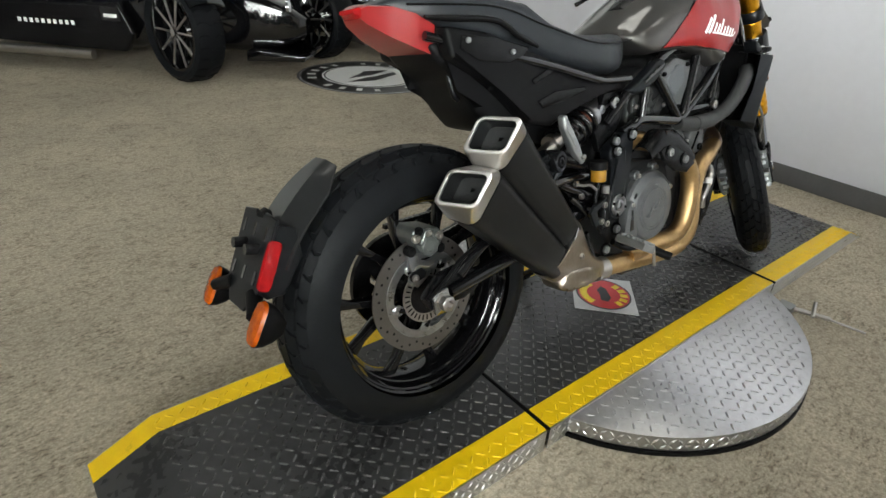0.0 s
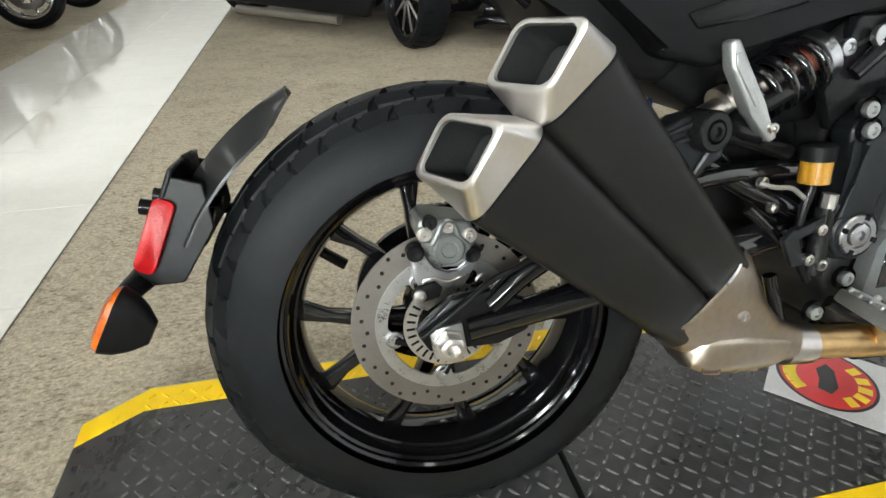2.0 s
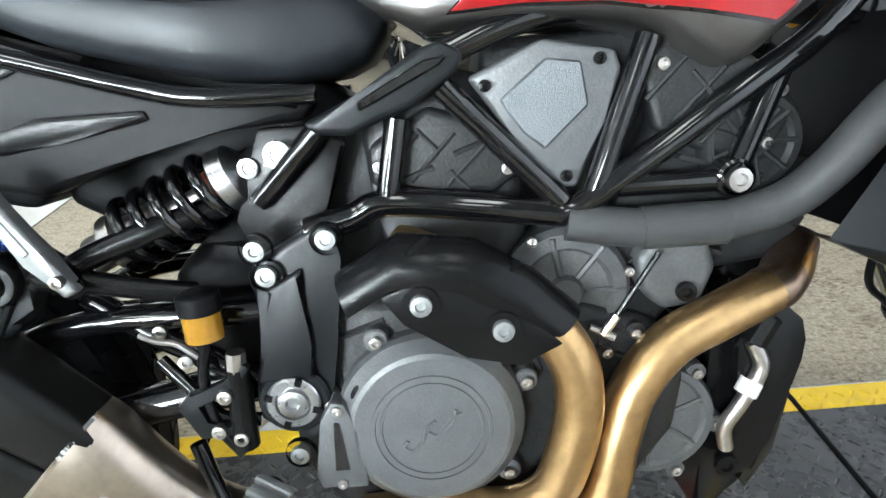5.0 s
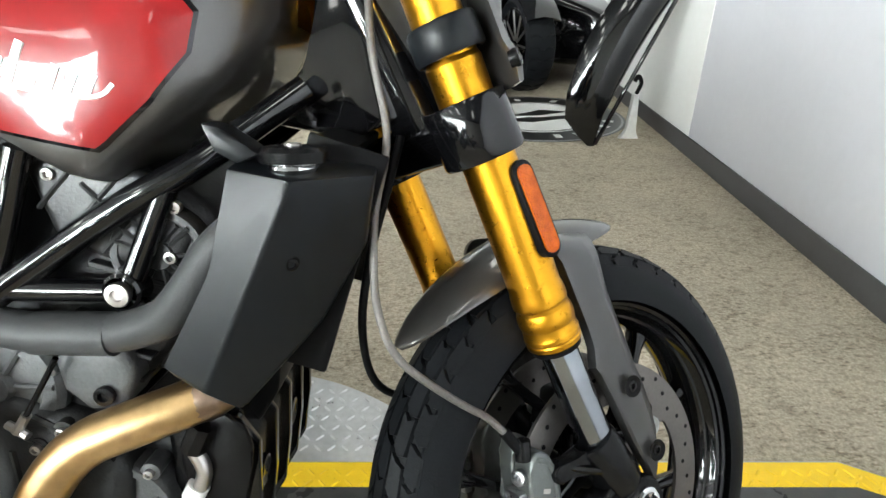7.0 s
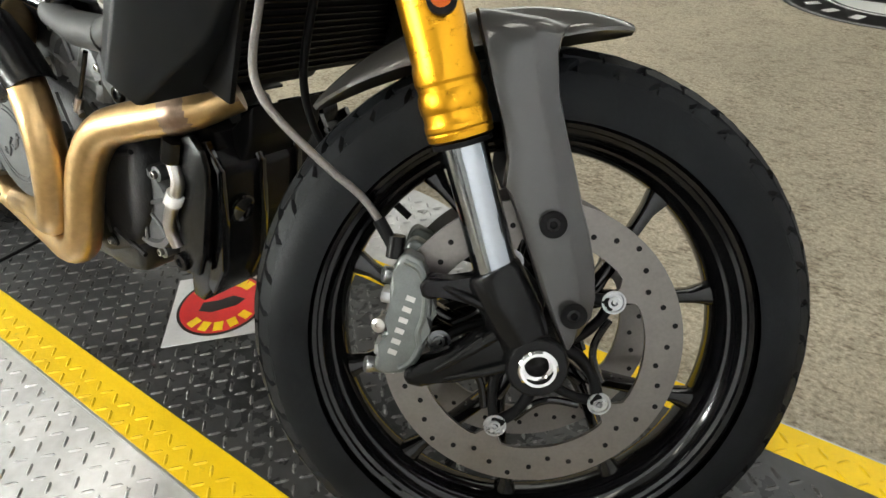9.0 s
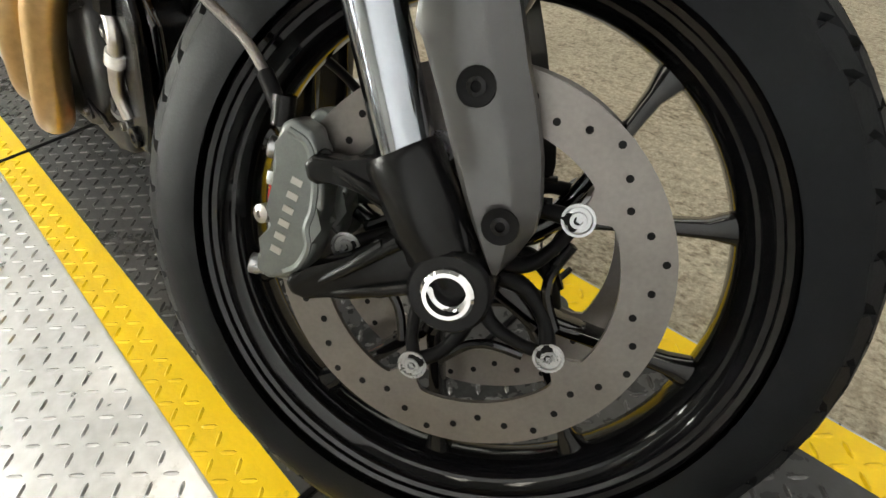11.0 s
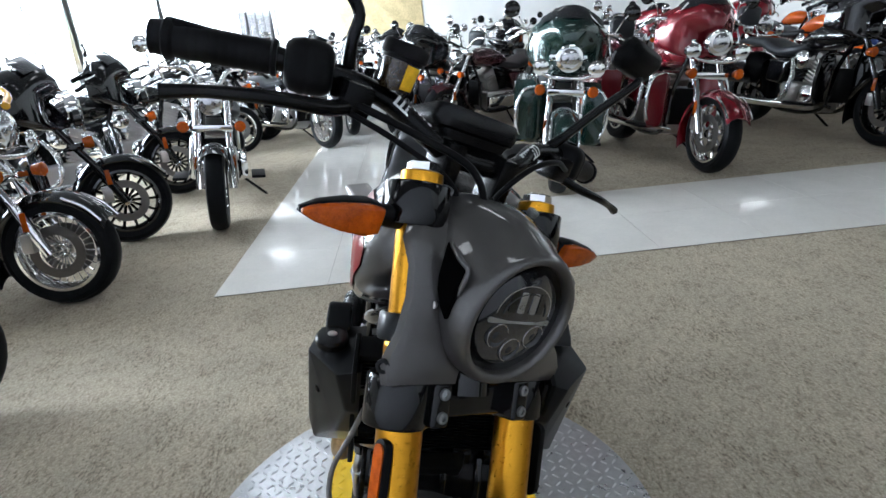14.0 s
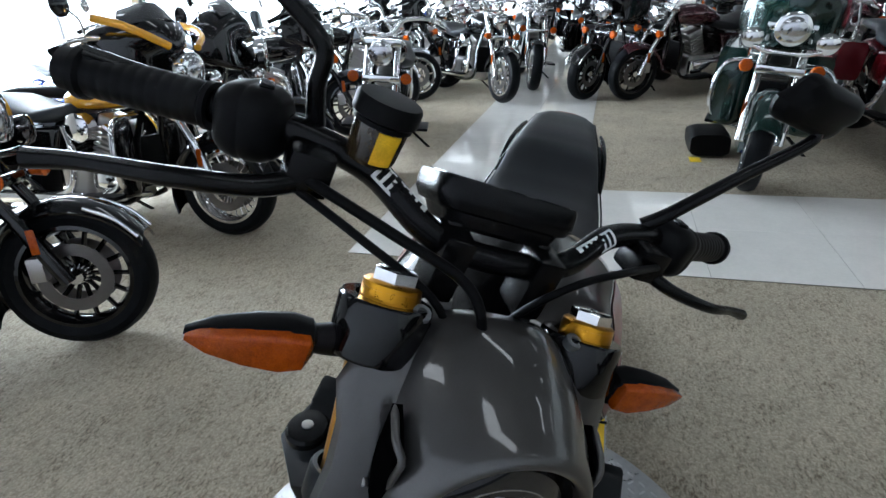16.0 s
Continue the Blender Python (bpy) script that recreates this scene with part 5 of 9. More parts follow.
# tank
TX = (0.632, 0.665, 0.7, 0.75, 0.8, 0.85, 0.9, 0.94, 0.965, 0.99, 1.02, 1.06, 1.1, 1.125, 1.14)
TB = (0.805, 0.782, 0.764, 0.766, 0.767, 0.763, 0.754, 0.728, 0.714, 0.711, 0.735, 0.763, 0.795, 0.83, 0.86)
TT = (0.822, 0.845, 0.868, 0.898, 0.925, 0.948, 0.963, 0.97, 0.973, 0.973, 0.97, 0.962, 0.948, 0.93, 0.9)
TW = (0.1, 0.122, 0.133, 0.143, 0.15, 0.16, 0.166, 0.168, 0.168, 0.168, 0.166, 0.159, 0.14, 0.11, 0.07)


def tank_at(x):
    return (float(np.interp(x, TX, v)) for v in (TB, TT, TW))


def tank_half(x, z):
    """Half the tank's width at x, z."""
    b, t, w = tank_at(x)
    mid = b + (t - b) * 0.38
    q = (z - mid) / (t - mid) if z > mid else (mid - z) / (mid - b)
    q = min(1, max(0, abs(q)))
    n_ = 2.1 if z > mid else 5.5
    return w * (1 - q ** n_) ** (1 / n_)


bm = bmesh.new()
rings = []
for x in np.linspace(TX[0], TX[-1], 44):
    b, t, w = tank_at(x)
    mid = b + (t - b) * 0.38
    ring = []
    for a in np.linspace(0, 2 * math.pi, 48, endpoint=False):
        c, s = math.cos(a), math.sin(a)
        n_ = 2.1 if s > 0 else 5.5
        ring.append((x, w * math.copysign(abs(c) ** (2 / n_), c), mid + (t - mid if s > 0 else mid - b) * math.copysign(abs(s) ** (2 / n_), s)))
    rings.append(ring)
loft(bm, rings)
bp("fuel_tank", bm, GREY_PAINT, "metallic grey fuel tank cover", 60)


def on_tank(x, z, side, off=0.0012):
    return Vector((x, side * (tank_half(x, z) + off), z))


def tank_patch(poly, side, off, n_=46):
    """A patch laid on the tank's flank: columns across x between the polygon's lower and upper edge."""
    bm = bmesh.new()
    xs = np.linspace(min(p[0] for p in poly), max(p[0] for p in poly), n_)
    cols = []
    for x in xs:
        x_ = min(max(x, xs[0] + 1e-4), xs[-1] - 1e-4)
        zz = sorted(z0 + (z1 - z0) * (x_ - x0) / (x1 - x0) for (x0, z0), (x1, z1) in zip(poly, poly[1:] + poly[:1]) if (x0 > x_) != (x1 > x_))
        if len(zz) >= 2:
            cols.append([bm.verts.new(on_tank(x_, z, side, off)) for z in np.linspace(zz[0], zz[-1], 12)])
    for a, b in zip(cols, cols[1:]):
        for k in range(11):
            bm.faces.new((a[k], a[k + 1], b[k + 1], b[k]))
    return bm


RED_POLY = [(0.728, 0.779), (0.79, 0.781), (0.86, 0.777), (0.93, 0.765), (1.003, 0.75), (1.05, 0.79), (1.085, 0.832), (1.09, 0.86), (1.06, 0.9), (0.98, 0.91), (0.9, 0.905), (0.85, 0.885), (0.79, 0.835)]
cx_ = sum(p[0] for p in RED_POLY) / len(RED_POLY)
cz_ = sum(p[1] for p in RED_POLY) / len(RED_POLY)
for side in (-1, 1):
    bp("tank_stripe", tank_patch([(cx_ + (x - cx_) * 1.022, cz_ + (z - cz_) * 1.05) for x, z in RED_POLY], side, 0.0009), BLACK_GLOSS, "thin black border of the red panel", 60)
    bp("tank_panel", tank_patch(RED_POLY, side, 0.0022), RED_PAINT, "red painted side panel", 60)
    # emblem: a row of plain slanted white bars over a swash, edged in black
    def emblem_line(pts, r_, closed=False):
        pts = [((1.896 - x) if side > 0 else x, z) for x, z in pts]
        path = smooth_path([(x, 0, z) for x, z in pts], 6)
        for nm, mt, off, dx, dz, k_ in (("emblem_shadow", BLACK_MATTE, 0.0005, 0.0016, -0.0016, 1.35), ("emblem_stroke", WHITE_PAINT, 0.0021, 0.0, 0.0, 1.0)):
            bm = bmesh.new()
            tube(bm, [on_tank(q.x + dx, q.z + dz, side, off) for q in path], r_ * k_, 6, False)
            for v in bm.verts:
                mid = on_tank(v.co.x, v.co.z, side, off + 0.0005)
                v.co.y = mid.y + (v.co.y - mid.y) * 0.3
            bp(nm, bm, mt)

    emblem_line([(0.876, 0.806), (0.886, 0.82), (0.898, 0.842)], 0.0048)
    emblem_line([(0.89, 0.804), (0.902, 0.822), (0.915, 0.848)], 0.0048)
    for k, h_ in enumerate((0.011, 0.0105, 0.0175, 0.009, 0.0105, 0.009, 0.0095)):
        cx0, cz0 = 0.919 + 0.0148 * k, 0.8175 - 0.0025 * k
        emblem_line([(cx0 - 0.5 * h_, cz0 - 0.0095), (cx0 - 0.25 * h_, cz0 - 0.0045), (cx0 + 0.5 * h_, cz0 - 0.0095 + 1.9 * h_)], 0.0039)
    emblem_line([(0.905, 0.806), (0.93, 0.8035), (0.955, 0.7995), (0.98, 0.7955), (1.005, 0.7925), (1.018, 0.7955), (1.026, 0.803)], 0.0021)
bp("tank_top_console", loft(bmesh.new(), [[(x, w * u, z - 0.012 * u * u) for u in np.linspace(-1, 1, 9)] + [(x, w * u, z - 0.03) for u in np.linspace(1, -1, 9)] for x, w, z in ((0.72, 0.035, 0.885), (0.8, 0.05, 0.932), (0.9, 0.055, 0.97), (1.0, 0.055, 0.981), (1.08, 0.05, 0.968), (1.12, 0.04, 0.945))]), BLACK_SATIN, "black centre console of the tank")
bp("fuel_cap", lathe(bmesh.new(), [(0, 0.03), (0.01, 0.03), (0.012, 0.026), (0.012, 0)], (0.95, 0, 0.976), (0, 0, 1), 28), STEEL)

# seat, with raised passenger part, and tail
bm = bmesh.new()
rings = []
for x, zb, zt, w in ((-0.035, 0.895, 0.906, 0.04), (-0.01, 0.885, 0.915, 0.06), (0.05, 0.862, 0.92, 0.085), (0.2, 0.825, 0.915, 0.1), (0.29, 0.8, 0.9, 0.11), (0.35, 0.775, 0.86, 0.12), (0.42, 0.755, 0.834, 0.132), (0.5, 0.735, 0.824, 0.137), (0.575, 0.728, 0.822, 0.122), (0.615, 0.732, 0.822, 0.1), (0.645, 0.745, 0.822, 0.08), (0.665, 0.77, 0.82, 0.06)):
    ring = []
    for a in np.linspace(0, 2 * math.pi, 32, endpoint=False):
        c, s = math.cos(a), math.sin(a)
        ring.append((x, w * math.copysign(abs(c) ** 0.42, c), (zb + zt) / 2 + (zt - zb) / 2 * math.copysign(abs(s) ** 0.6, s)))
    rings.append(ring)
# finer rings along the seat
fine = []
for a, b in zip(rings, rings[1:]):
    for k in range(3):
        fine.append([Vector(p).lerp(Vector(q), k / 3) for p, q in zip(a, b)])
fine.append([Vector(p) for p in rings[-1]])
loft(bm, fine)
bp("seat", bm, SEAT_VINYL, "black vinyl two-step seat", 60)
for side in (-1, 1):
    bp("seat_seam", tubes(([(x, side * y, z) for x, y, z in ((0.0, 0.082, 0.9), (0.2, 0.1, 0.89), (0.32, 0.118, 0.85), (0.45, 0.136, 0.81), (0.55, 0.134, 0.803), (0.66, 0.1, 0.806))], 0.002), seg=6), BLACK_SATIN)
    # side covers under the seat
    y0, y1 = sorted((side * 0.085, side * 0.125))
    bp("side_cover", prism(bmesh.new(), [(0.05, 0.86), (0.15, 0.845), (0.3, 0.79), (0.42, 0.745), (0.47, 0.725), (0.6, 0.715), (0.585, 0.695), (0.5, 0.69), (0.42, 0.672), (0.33, 0.64), (0.26, 0.655), (0.19, 0.74), (0.06, 0.805)], y0, y1, 0.012, 3), BLACK_MATTE, "matte black side cover")
    y0, y1 = sorted((side * 0.12, side * 0.129))
    bp("cover_rib", prism(bmesh.new(), [(0.285, 0.70), (0.34, 0.715), (0.44, 0.715), (0.445, 0.705), (0.36, 0.69), (0.3, 0.682)], y0, y1, 0.006, 2), BLACK_SATIN)
    bp("cover_rib", prism(bmesh.new(), [(0.268, 0.745), (0.325, 0.766), (0.342, 0.764), (0.335, 0.756), (0.275, 0.735)], y0, y1, 0.003, 2), BLACK_SATIN)
    y0, y1 = sorted((side * 0.122, side * 0.1285))
    bp("cover_panel", prism(bmesh.new(), [(0.085, 0.842), (0.16, 0.835), (0.262, 0.81), (0.25, 0.797), (0.206, 0.783), (0.128, 0.792), (0.08, 0.818)], y0, y1, 0.005, 2), BLACK_SATIN, "raised black panel with two screws")
    for x, z in ((0.098, 0.832), (0.213, 0.804)):
        bolt(bike, (x, side * 0.1285, z), (0, side, 0), 0.0055, ALLOY)
    bp("grab_ridge", tubes(([(0.02, side * 0.105, 0.876), (0.07, side * 0.113, 0.872), (0.178, side * 0.121, 0.864), (0.235, side * 0.127, 0.832), (0.285, side * 0.129, 0.81)], [0.004, 0.0065, 0.0065, 0.0065, 0.004]), seg=10), BLACK_SATIN)
    bp("seat_rail", tubes(([(0.02, side * 0.1, 0.845), (0.3, side * 0.125, 0.775), (0.44, side * 0.138, 0.735), (0.5, side * 0.138, 0.722), (0.6, side * 0.132, 0.718)], 0.009)), BLACK_GLOSS)
bm = bmesh.new()
rings = []
for x, zb, zt, w in ((-0.075, 0.893, 0.9, 0.028), (-0.06, 0.872, 0.907, 0.045), (-0.02, 0.846, 0.904, 0.066), (0.02, 0.826, 0.89, 0.08), (0.055, 0.81, 0.868, 0.088)):
    rings.append([(x, w * u, zt - 0.006 * abs(u) ** 3) for u in np.linspace(-1, 1, 9)] + [(x, w * 0.85 * u, zb) for u in np.linspace(1, -1, 9)])
loft(bm, rings)
bp("tail_cover", bm, RED_PAINT, "red painted tail cover")
bp("tail_lamp", loft(bmesh.new(), [[(x, w * u, z + h * v) for u, v in rounded(1, 1, 0.5, 3)] for x, w, z, h in ((-0.079, 0.024, 0.895, 0.004), (-0.068, 0.036, 0.892, 0.01))]), RED_LENS)
bp("undertail", prism(bmesh.new(), [(0.035, 0.83), (0.063, 0.795), (0.116, 0.753), (0.15, 0.69), (0.19, 0.645), (0.29, 0.62), (0.33, 0.66), (0.3, 0.78), (0.08, 0.85)], -0.085, 0.085, 0.02, 3), BLACK_MATTE, "black inner fender")
bp("helmet_hook", tubes(([(0.1, -0.06, 0.78), (0.105, -0.065, 0.735), (0.12, -0.06, 0.72)], 0.006)), BLACK_SATIN)

# trellis frame, both sides
for side in (-1, 1):
    Y = side * 0.13
    for pts, r in (
        ([(0.575, Y, 0.59), (0.62, Y, 0.6), (0.655, Y, 0.612), (0.743, Y, 0.601), (0.8, Y, 0.592), (0.832, Y, 0.59), (0.87, Y, 0.612), (0.99, Y * 0.98, 0.69), (1.07, Y * 0.85, 0.735), (1.16, Y * 0.5, 0.8)], 0.014),
        ([(0.715, Y, 0.716), (0.825, Y, 0.6)], 0.012),
        ([(0.672, Y, 0.691), (0.656, Y, 0.612)], 0.012),
        ([(0.908, Y * 0.97, 0.748), (0.856, Y, 0.606)], 0.0125),
        ([(1.036, Y * 0.92, 0.712), (0.992, Y, 0.612)], 0.012),
        ([(0.88, Y, 0.612), (0.99, Y, 0.61)], 0.012),
        ([(0.7, Y * 0.98, 0.738), (0.8, Y * 0.9, 0.772), (0.95, Y * 0.7, 0.79), (1.1, Y * 0.45, 0.84)], 0.013),
        ([(0.53, Y * 0.9, 0.62), (0.6, Y, 0.688)], 0.011),
    ):
        bp("frame_tube", tubes((pts, r), seg=14), BLACK_GLOSS, "gloss black trellis frame tube")
    y0, y1 = sorted((side * 0.118, side * 0.146))
    bm = prism(bmesh.new(), [(0.585, 0.692), (0.6, 0.681), (0.63, 0.679), (0.69, 0.702), (0.73, 0.728), (0.737, 0.745), (0.715, 0.756), (0.695, 0.75), (0.64, 0.716)], y0, y1, 0.007, 3)
    bp("frame_casting", bm, SHROUD, "charcoal cast frame joint")
    y2, y3 = sorted((side * 0.1462, side * 0.15))
    bp("casting_groove", prism(bmesh.new(), [(0.64, 0.7), (0.715, 0.735), (0.722, 0.743), (0.7, 0.74), (0.638, 0.708)], y2 - 0.0015, y3 - 0.002, 0.002, 1), BLACK_GLOSS)
    # frame bolts
    bp("frame_boss", lathe(bmesh.new(), [(-0.012, 0.019), (0.012, 0.019), (0.014, 0.016)], (0.99, Y, 0.612), (0, side, 0), 20), BLACK_GLOSS)
    bolt(bike, (0.99, side * 0.146, 0.612), (0, side, 0), 0.0125)
    # engine side panel
    y0, y1 = sorted((side * 0.105, side * 0.127))
    bp("side_panel", prism(bmesh.new(), [(0.74, 0.722), (0.81, 0.752), (0.878, 0.738), (0.884, 0.72), (0.868, 0.675), (0.842, 0.613), (0.822, 0.612), (0.79, 0.65)], y0, y1, 0.006, 3), ENGINE, "grey engine side panel")
    y0, y1 = sorted((side * 0.1255, side * 0.1305))
    bp("panel_mesh", prism(bmesh.new(), [(0.768, 0.7), (0.812, 0.735), (0.845, 0.73), (0.852, 0.69), (0.81, 0.652), (0.79, 0.668)], y0, y1, 0.002, 1), PANEL_GREY, "perforated grey insert")
    for x, z in ((0.755, 0.714), (0.862, 0.731), (0.83, 0.625)):
        bolt(bike, (x, side * 0.128, z), (0, side, 0), 0.006, BLACK_SATIN)

# engine: crankcase, cylinders, covers
bp("crankcase", prism(bmesh.new(), [(0.53, 0.5), (0.6, 0.52), (0.72, 0.5), (0.85, 0.49), (0.93, 0.46), (0.96, 0.4), (0.95, 0.33), (0.9, 0.26), (0.82, 0.225), (0.65, 0.22), (0.57, 0.26), (0.53, 0.33)], -0.13, 0.13, 0.02, 3), ENGINE_DARK, "dark cast crankcase")
bp("front_cylinder", prism(bmesh.new(), [(0.82, 0.46), (0.93, 0.44), (1.03, 0.56), (1.08, 0.67), (1.02, 0.73), (0.95, 0.72), (0.88, 0.58)], -0.105, 0.105, 0.02, 3), ENGINE_DARK)
bp("rear_cylinder", prism(bmesh.new(), [(0.66, 0.48), (0.78, 0.48), (0.8, 0.58), (0.78, 0.72), (0.7, 0.74), (0.63, 0.7), (0.64, 0.6)], -0.105, 0.105, 0.02, 3), ENGINE_DARK)
for side in (-1, 1):
    for poly in ([(0.9, 0.73), (0.95, 0.755), (1.02, 0.72), (1.055, 0.66), (1.03, 0.62), (0.97, 0.635), (0.92, 0.66)], [(0.64, 0.665), (0.7, 0.7), (0.76, 0.68), (0.79, 0.63), (0.76, 0.61), (0.7, 0.62), (0.64, 0.625)]):
        y0, y1 = sorted((side * 0.09, side * 0.118))
        bp("cylinder_head_cover", prism(bmesh.new(), poly, y0, y1, 0.01, 3), ENGINE_SHADED, "cylinder head cover with its shade put into the colour")
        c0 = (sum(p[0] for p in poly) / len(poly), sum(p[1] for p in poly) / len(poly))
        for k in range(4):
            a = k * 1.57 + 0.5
            bp("head_rib", tubes(([(c0[0] + 0.012 * math.cos(a), side * 0.118, c0[1] + 0.012 * math.sin(a)), (c0[0] + 0.05 * math.cos(a), side * 0.117, c0[1] + 0.035 * math.sin(a))], 0.003), seg=6), ENGINE_SHADED)
bp("rear_casting", prism(bmesh.new(), [(0.545, 0.5), (0.62, 0.5), (0.66, 0.6), (0.66, 0.69), (0.6, 0.69), (0.56, 0.62)], -0.07, 0.08, 0.015, 3), ENGINE_DARK)
for side in (-1, 1):
    for (xa, za), (xb, zb) in (((0.91, 0.69), (0.955, 0.735)), ((0.935, 0.665), (0.99, 0.72)), ((0.965, 0.645), (1.02, 0.7)), ((1.0, 0.632), (1.04, 0.672)), ((0.65, 0.635), (0.69, 0.675)), ((0.68, 0.628), (0.725, 0.673)), ((0.715, 0.622), (0.755, 0.66))):
        bp("head_fin", tubes(([(xa, side * 0.1175, za), (xb, side * 0.1175, zb)], 0.0028), seg=6), ENGINE_SHADED)
    for x, z in ((0.925, 0.722), (1.03, 0.64), (1.04, 0.69), (0.65, 0.645), (0.775, 0.635)):
        bolt(bike, (x, side * 0.1165, z), (0, side, 0), 0.0065, STEEL)
# clutch cover with raised rings
CC = (0.681, 0.0, 0.38)
bp("clutch_cover", lathe(bmesh.new(), [(0.1, 0.1), (0.145, 0.1), (0.153, 0.097), (0.164, 0.085), (0.166, 0.08), (0.166, 0.0625), (0.1675, 0.062), (0.1675, 0.0585), (0.166, 0.058), (0.166, 0.0545), (0.1675, 0.054), (0.1675, 0.051), (0.166, 0.0505), (0.166, 0)], CC, (0, -1, 0), 56), ENGINE, "grey clutch cover with raised rings", 15)
bp("cover_emblem", tubes(([(0.6555, -0.1665, 0.3698), (0.6512, -0.1665, 0.363), (0.6598, -0.1665, 0.3579), (0.67, -0.1665, 0.3681), (0.6751, -0.1665, 0.3826), (0.6852, -0.1665, 0.3911)], 0.0022), ([(0.6768, -0.1665, 0.3783), (0.6852, -0.1665, 0.374), (0.6937, -0.1665, 0.3826), (0.7039, -0.1665, 0.3953), (0.7125, -0.1665, 0.397)], 0.0022), ([(0.6937, -0.1665, 0.3783), (0.7022, -0.1665, 0.3868), (0.7065, -0.1665, 0.4021)], 0.0022), seg=6), ENGINE)
for a in (20, 75, 118, 165, 215, 262, 318):
    p = (CC[0] + 0.107 * math.cos(radians(a)), -0.14, CC[2] + 0.107 * math.sin(radians(a)))
    bp("cover_lug", lathe(bmesh.new(), [(-0.03, 0.013), (0.004, 0.013), (0.006, 0.011), (0.006, 0)], p, (0, -1, 0), 14), ENGINE)
    bolt(bike, (p[0], -0.148, p[2]), (0, -1, 0), 0.0065)
bp("sight_glass", prism(bmesh.new(), [(0.581, 0.42), (0.594, 0.417), (0.608, 0.385), (0.61, 0.318), (0.562, 0.32), (0.556, 0.334), (0.568, 0.4)], -0.166, -0.14, 0.004, 2), ENGINE, "grey oil sight-glass plate")
for x_, z_ in ((0.5865, 0.41), (0.583, 0.325)):
    bp("sight_screw", lathe(bmesh.new(), [(0, 0.006), (0.003, 0.0055), (0.0035, 0.0025), (0.0015, 0)], (x_, -0.166, z_), (0, -1, 0), 12), STEEL)
bp("oil_window", prism(bmesh.new(), [(0.582, 0.398), (0.588, 0.397), (0.593, 0.341), (0.577, 0.341)], -0.1675, -0.165, 0.001, 1), SMOKE_GLASS)
bp("filler_plug", lathe(bmesh.new(), [(0, 0.015), (0.012, 0.015), (0.014, 0.012), (0.014, 0)], (0.616, -0.148, 0.421), (0, -1, 0), 18), BLACK_MATTE)
# cam cover and bracket on the engine's side
bp("cam_cover", lathe(bmesh.new(), [(0.08, 0.07), (0.115, 0.07), (0.122, 0.064), (0.124, 0.05), (0.119, 0.046), (0.119, 0.02), (0.125, 0.016), (0.125, 0)], (0.83, 0, 0.5), (0, -1, 0), 32), ENGINE_GREY, "round grey cam cover")
for k in range(7):
    a = 2 * math.pi * k / 7
    bp("cover_rib", tubes(([(0.83 + 0.02 * math.cos(a), -0.12, 0.5 + 0.02 * math.sin(a)), (0.83 + 0.062 * math.cos(a), -0.122, 0.5 + 0.062 * math.sin(a))], 0.0035), seg=6), ENGINE_GREY)
    bolt(bike, (0.83 + 0.068 * math.cos(a + 0.3), -0.122, 0.5 + 0.068 * math.sin(a + 0.3)), (0, -1, 0), 0.0055)
bp("thermostat", prism(bmesh.new(), [(0.9, 0.535), (0.93, 0.565), (0.97, 0.56), (0.985, 0.52), (0.97, 0.48), (0.93, 0.475), (0.905, 0.5)], -0.13, -0.08, 0.012, 3), ENGINE_GREY)
bp("idle_cable", tubes(([(0.917, -0.145, 0.545), (0.893, -0.145, 0.508), (0.872, -0.145, 0.476)], 0.003), seg=8), BLACK_SATIN)
bp("cable_end", tubes(([(0.876, -0.145, 0.482), (0.862, -0.145, 0.462)], 0.0052), ([(0.85, -0.14, 0.468), (0.874, -0.146, 0.458)], 0.0045), seg=8), STEEL)
bolt(bike, (0.951, -0.132, 0.497), (0, -1, 0), 0.011, BLACK_SATIN)
LC = (0.93, 0.337)
bp("lower_cover", lathe(bmesh.new(), [(0.05, 0.07), (0.112, 0.07), (0.119, 0.066), (0.1195, 0.058), (0.115, 0.054), (0.115, 0.02), (0.119, 0.017), (0.12, 0)], (LC[0], 0, LC[1]), (0, -1, 0), 36), ENGINE_GREY, "round grey crank cover with ribs")
for k in range(6):
    a = 2 * math.pi * k / 6 + 0.4
    bp("cover_rib", tubes(([(LC[0] + 0.016 * math.cos(a), -0.116, LC[1] + 0.016 * math.sin(a)), (LC[0] + 0.058 * math.cos(a), -0.117, LC[1] + 0.058 * math.sin(a))], 0.0035), seg=6), ENGINE_GREY)
    bp("cover_lug", lathe(bmesh.new(), [(-0.03, 0.011), (0.002, 0.011), (0.003, 0.009), (0.003, 0)], (LC[0] + 0.072 * math.cos(a + 0.5), -0.115, LC[1] + 0.072 * math.sin(a + 0.5)), (0, -1, 0), 12), ENGINE_GREY)
    bolt(bike, (LC[0] + 0.072 * math.cos(a + 0.5), -0.118, LC[1] + 0.072 * math.sin(a + 0.5)), (0, -1, 0), 0.006)
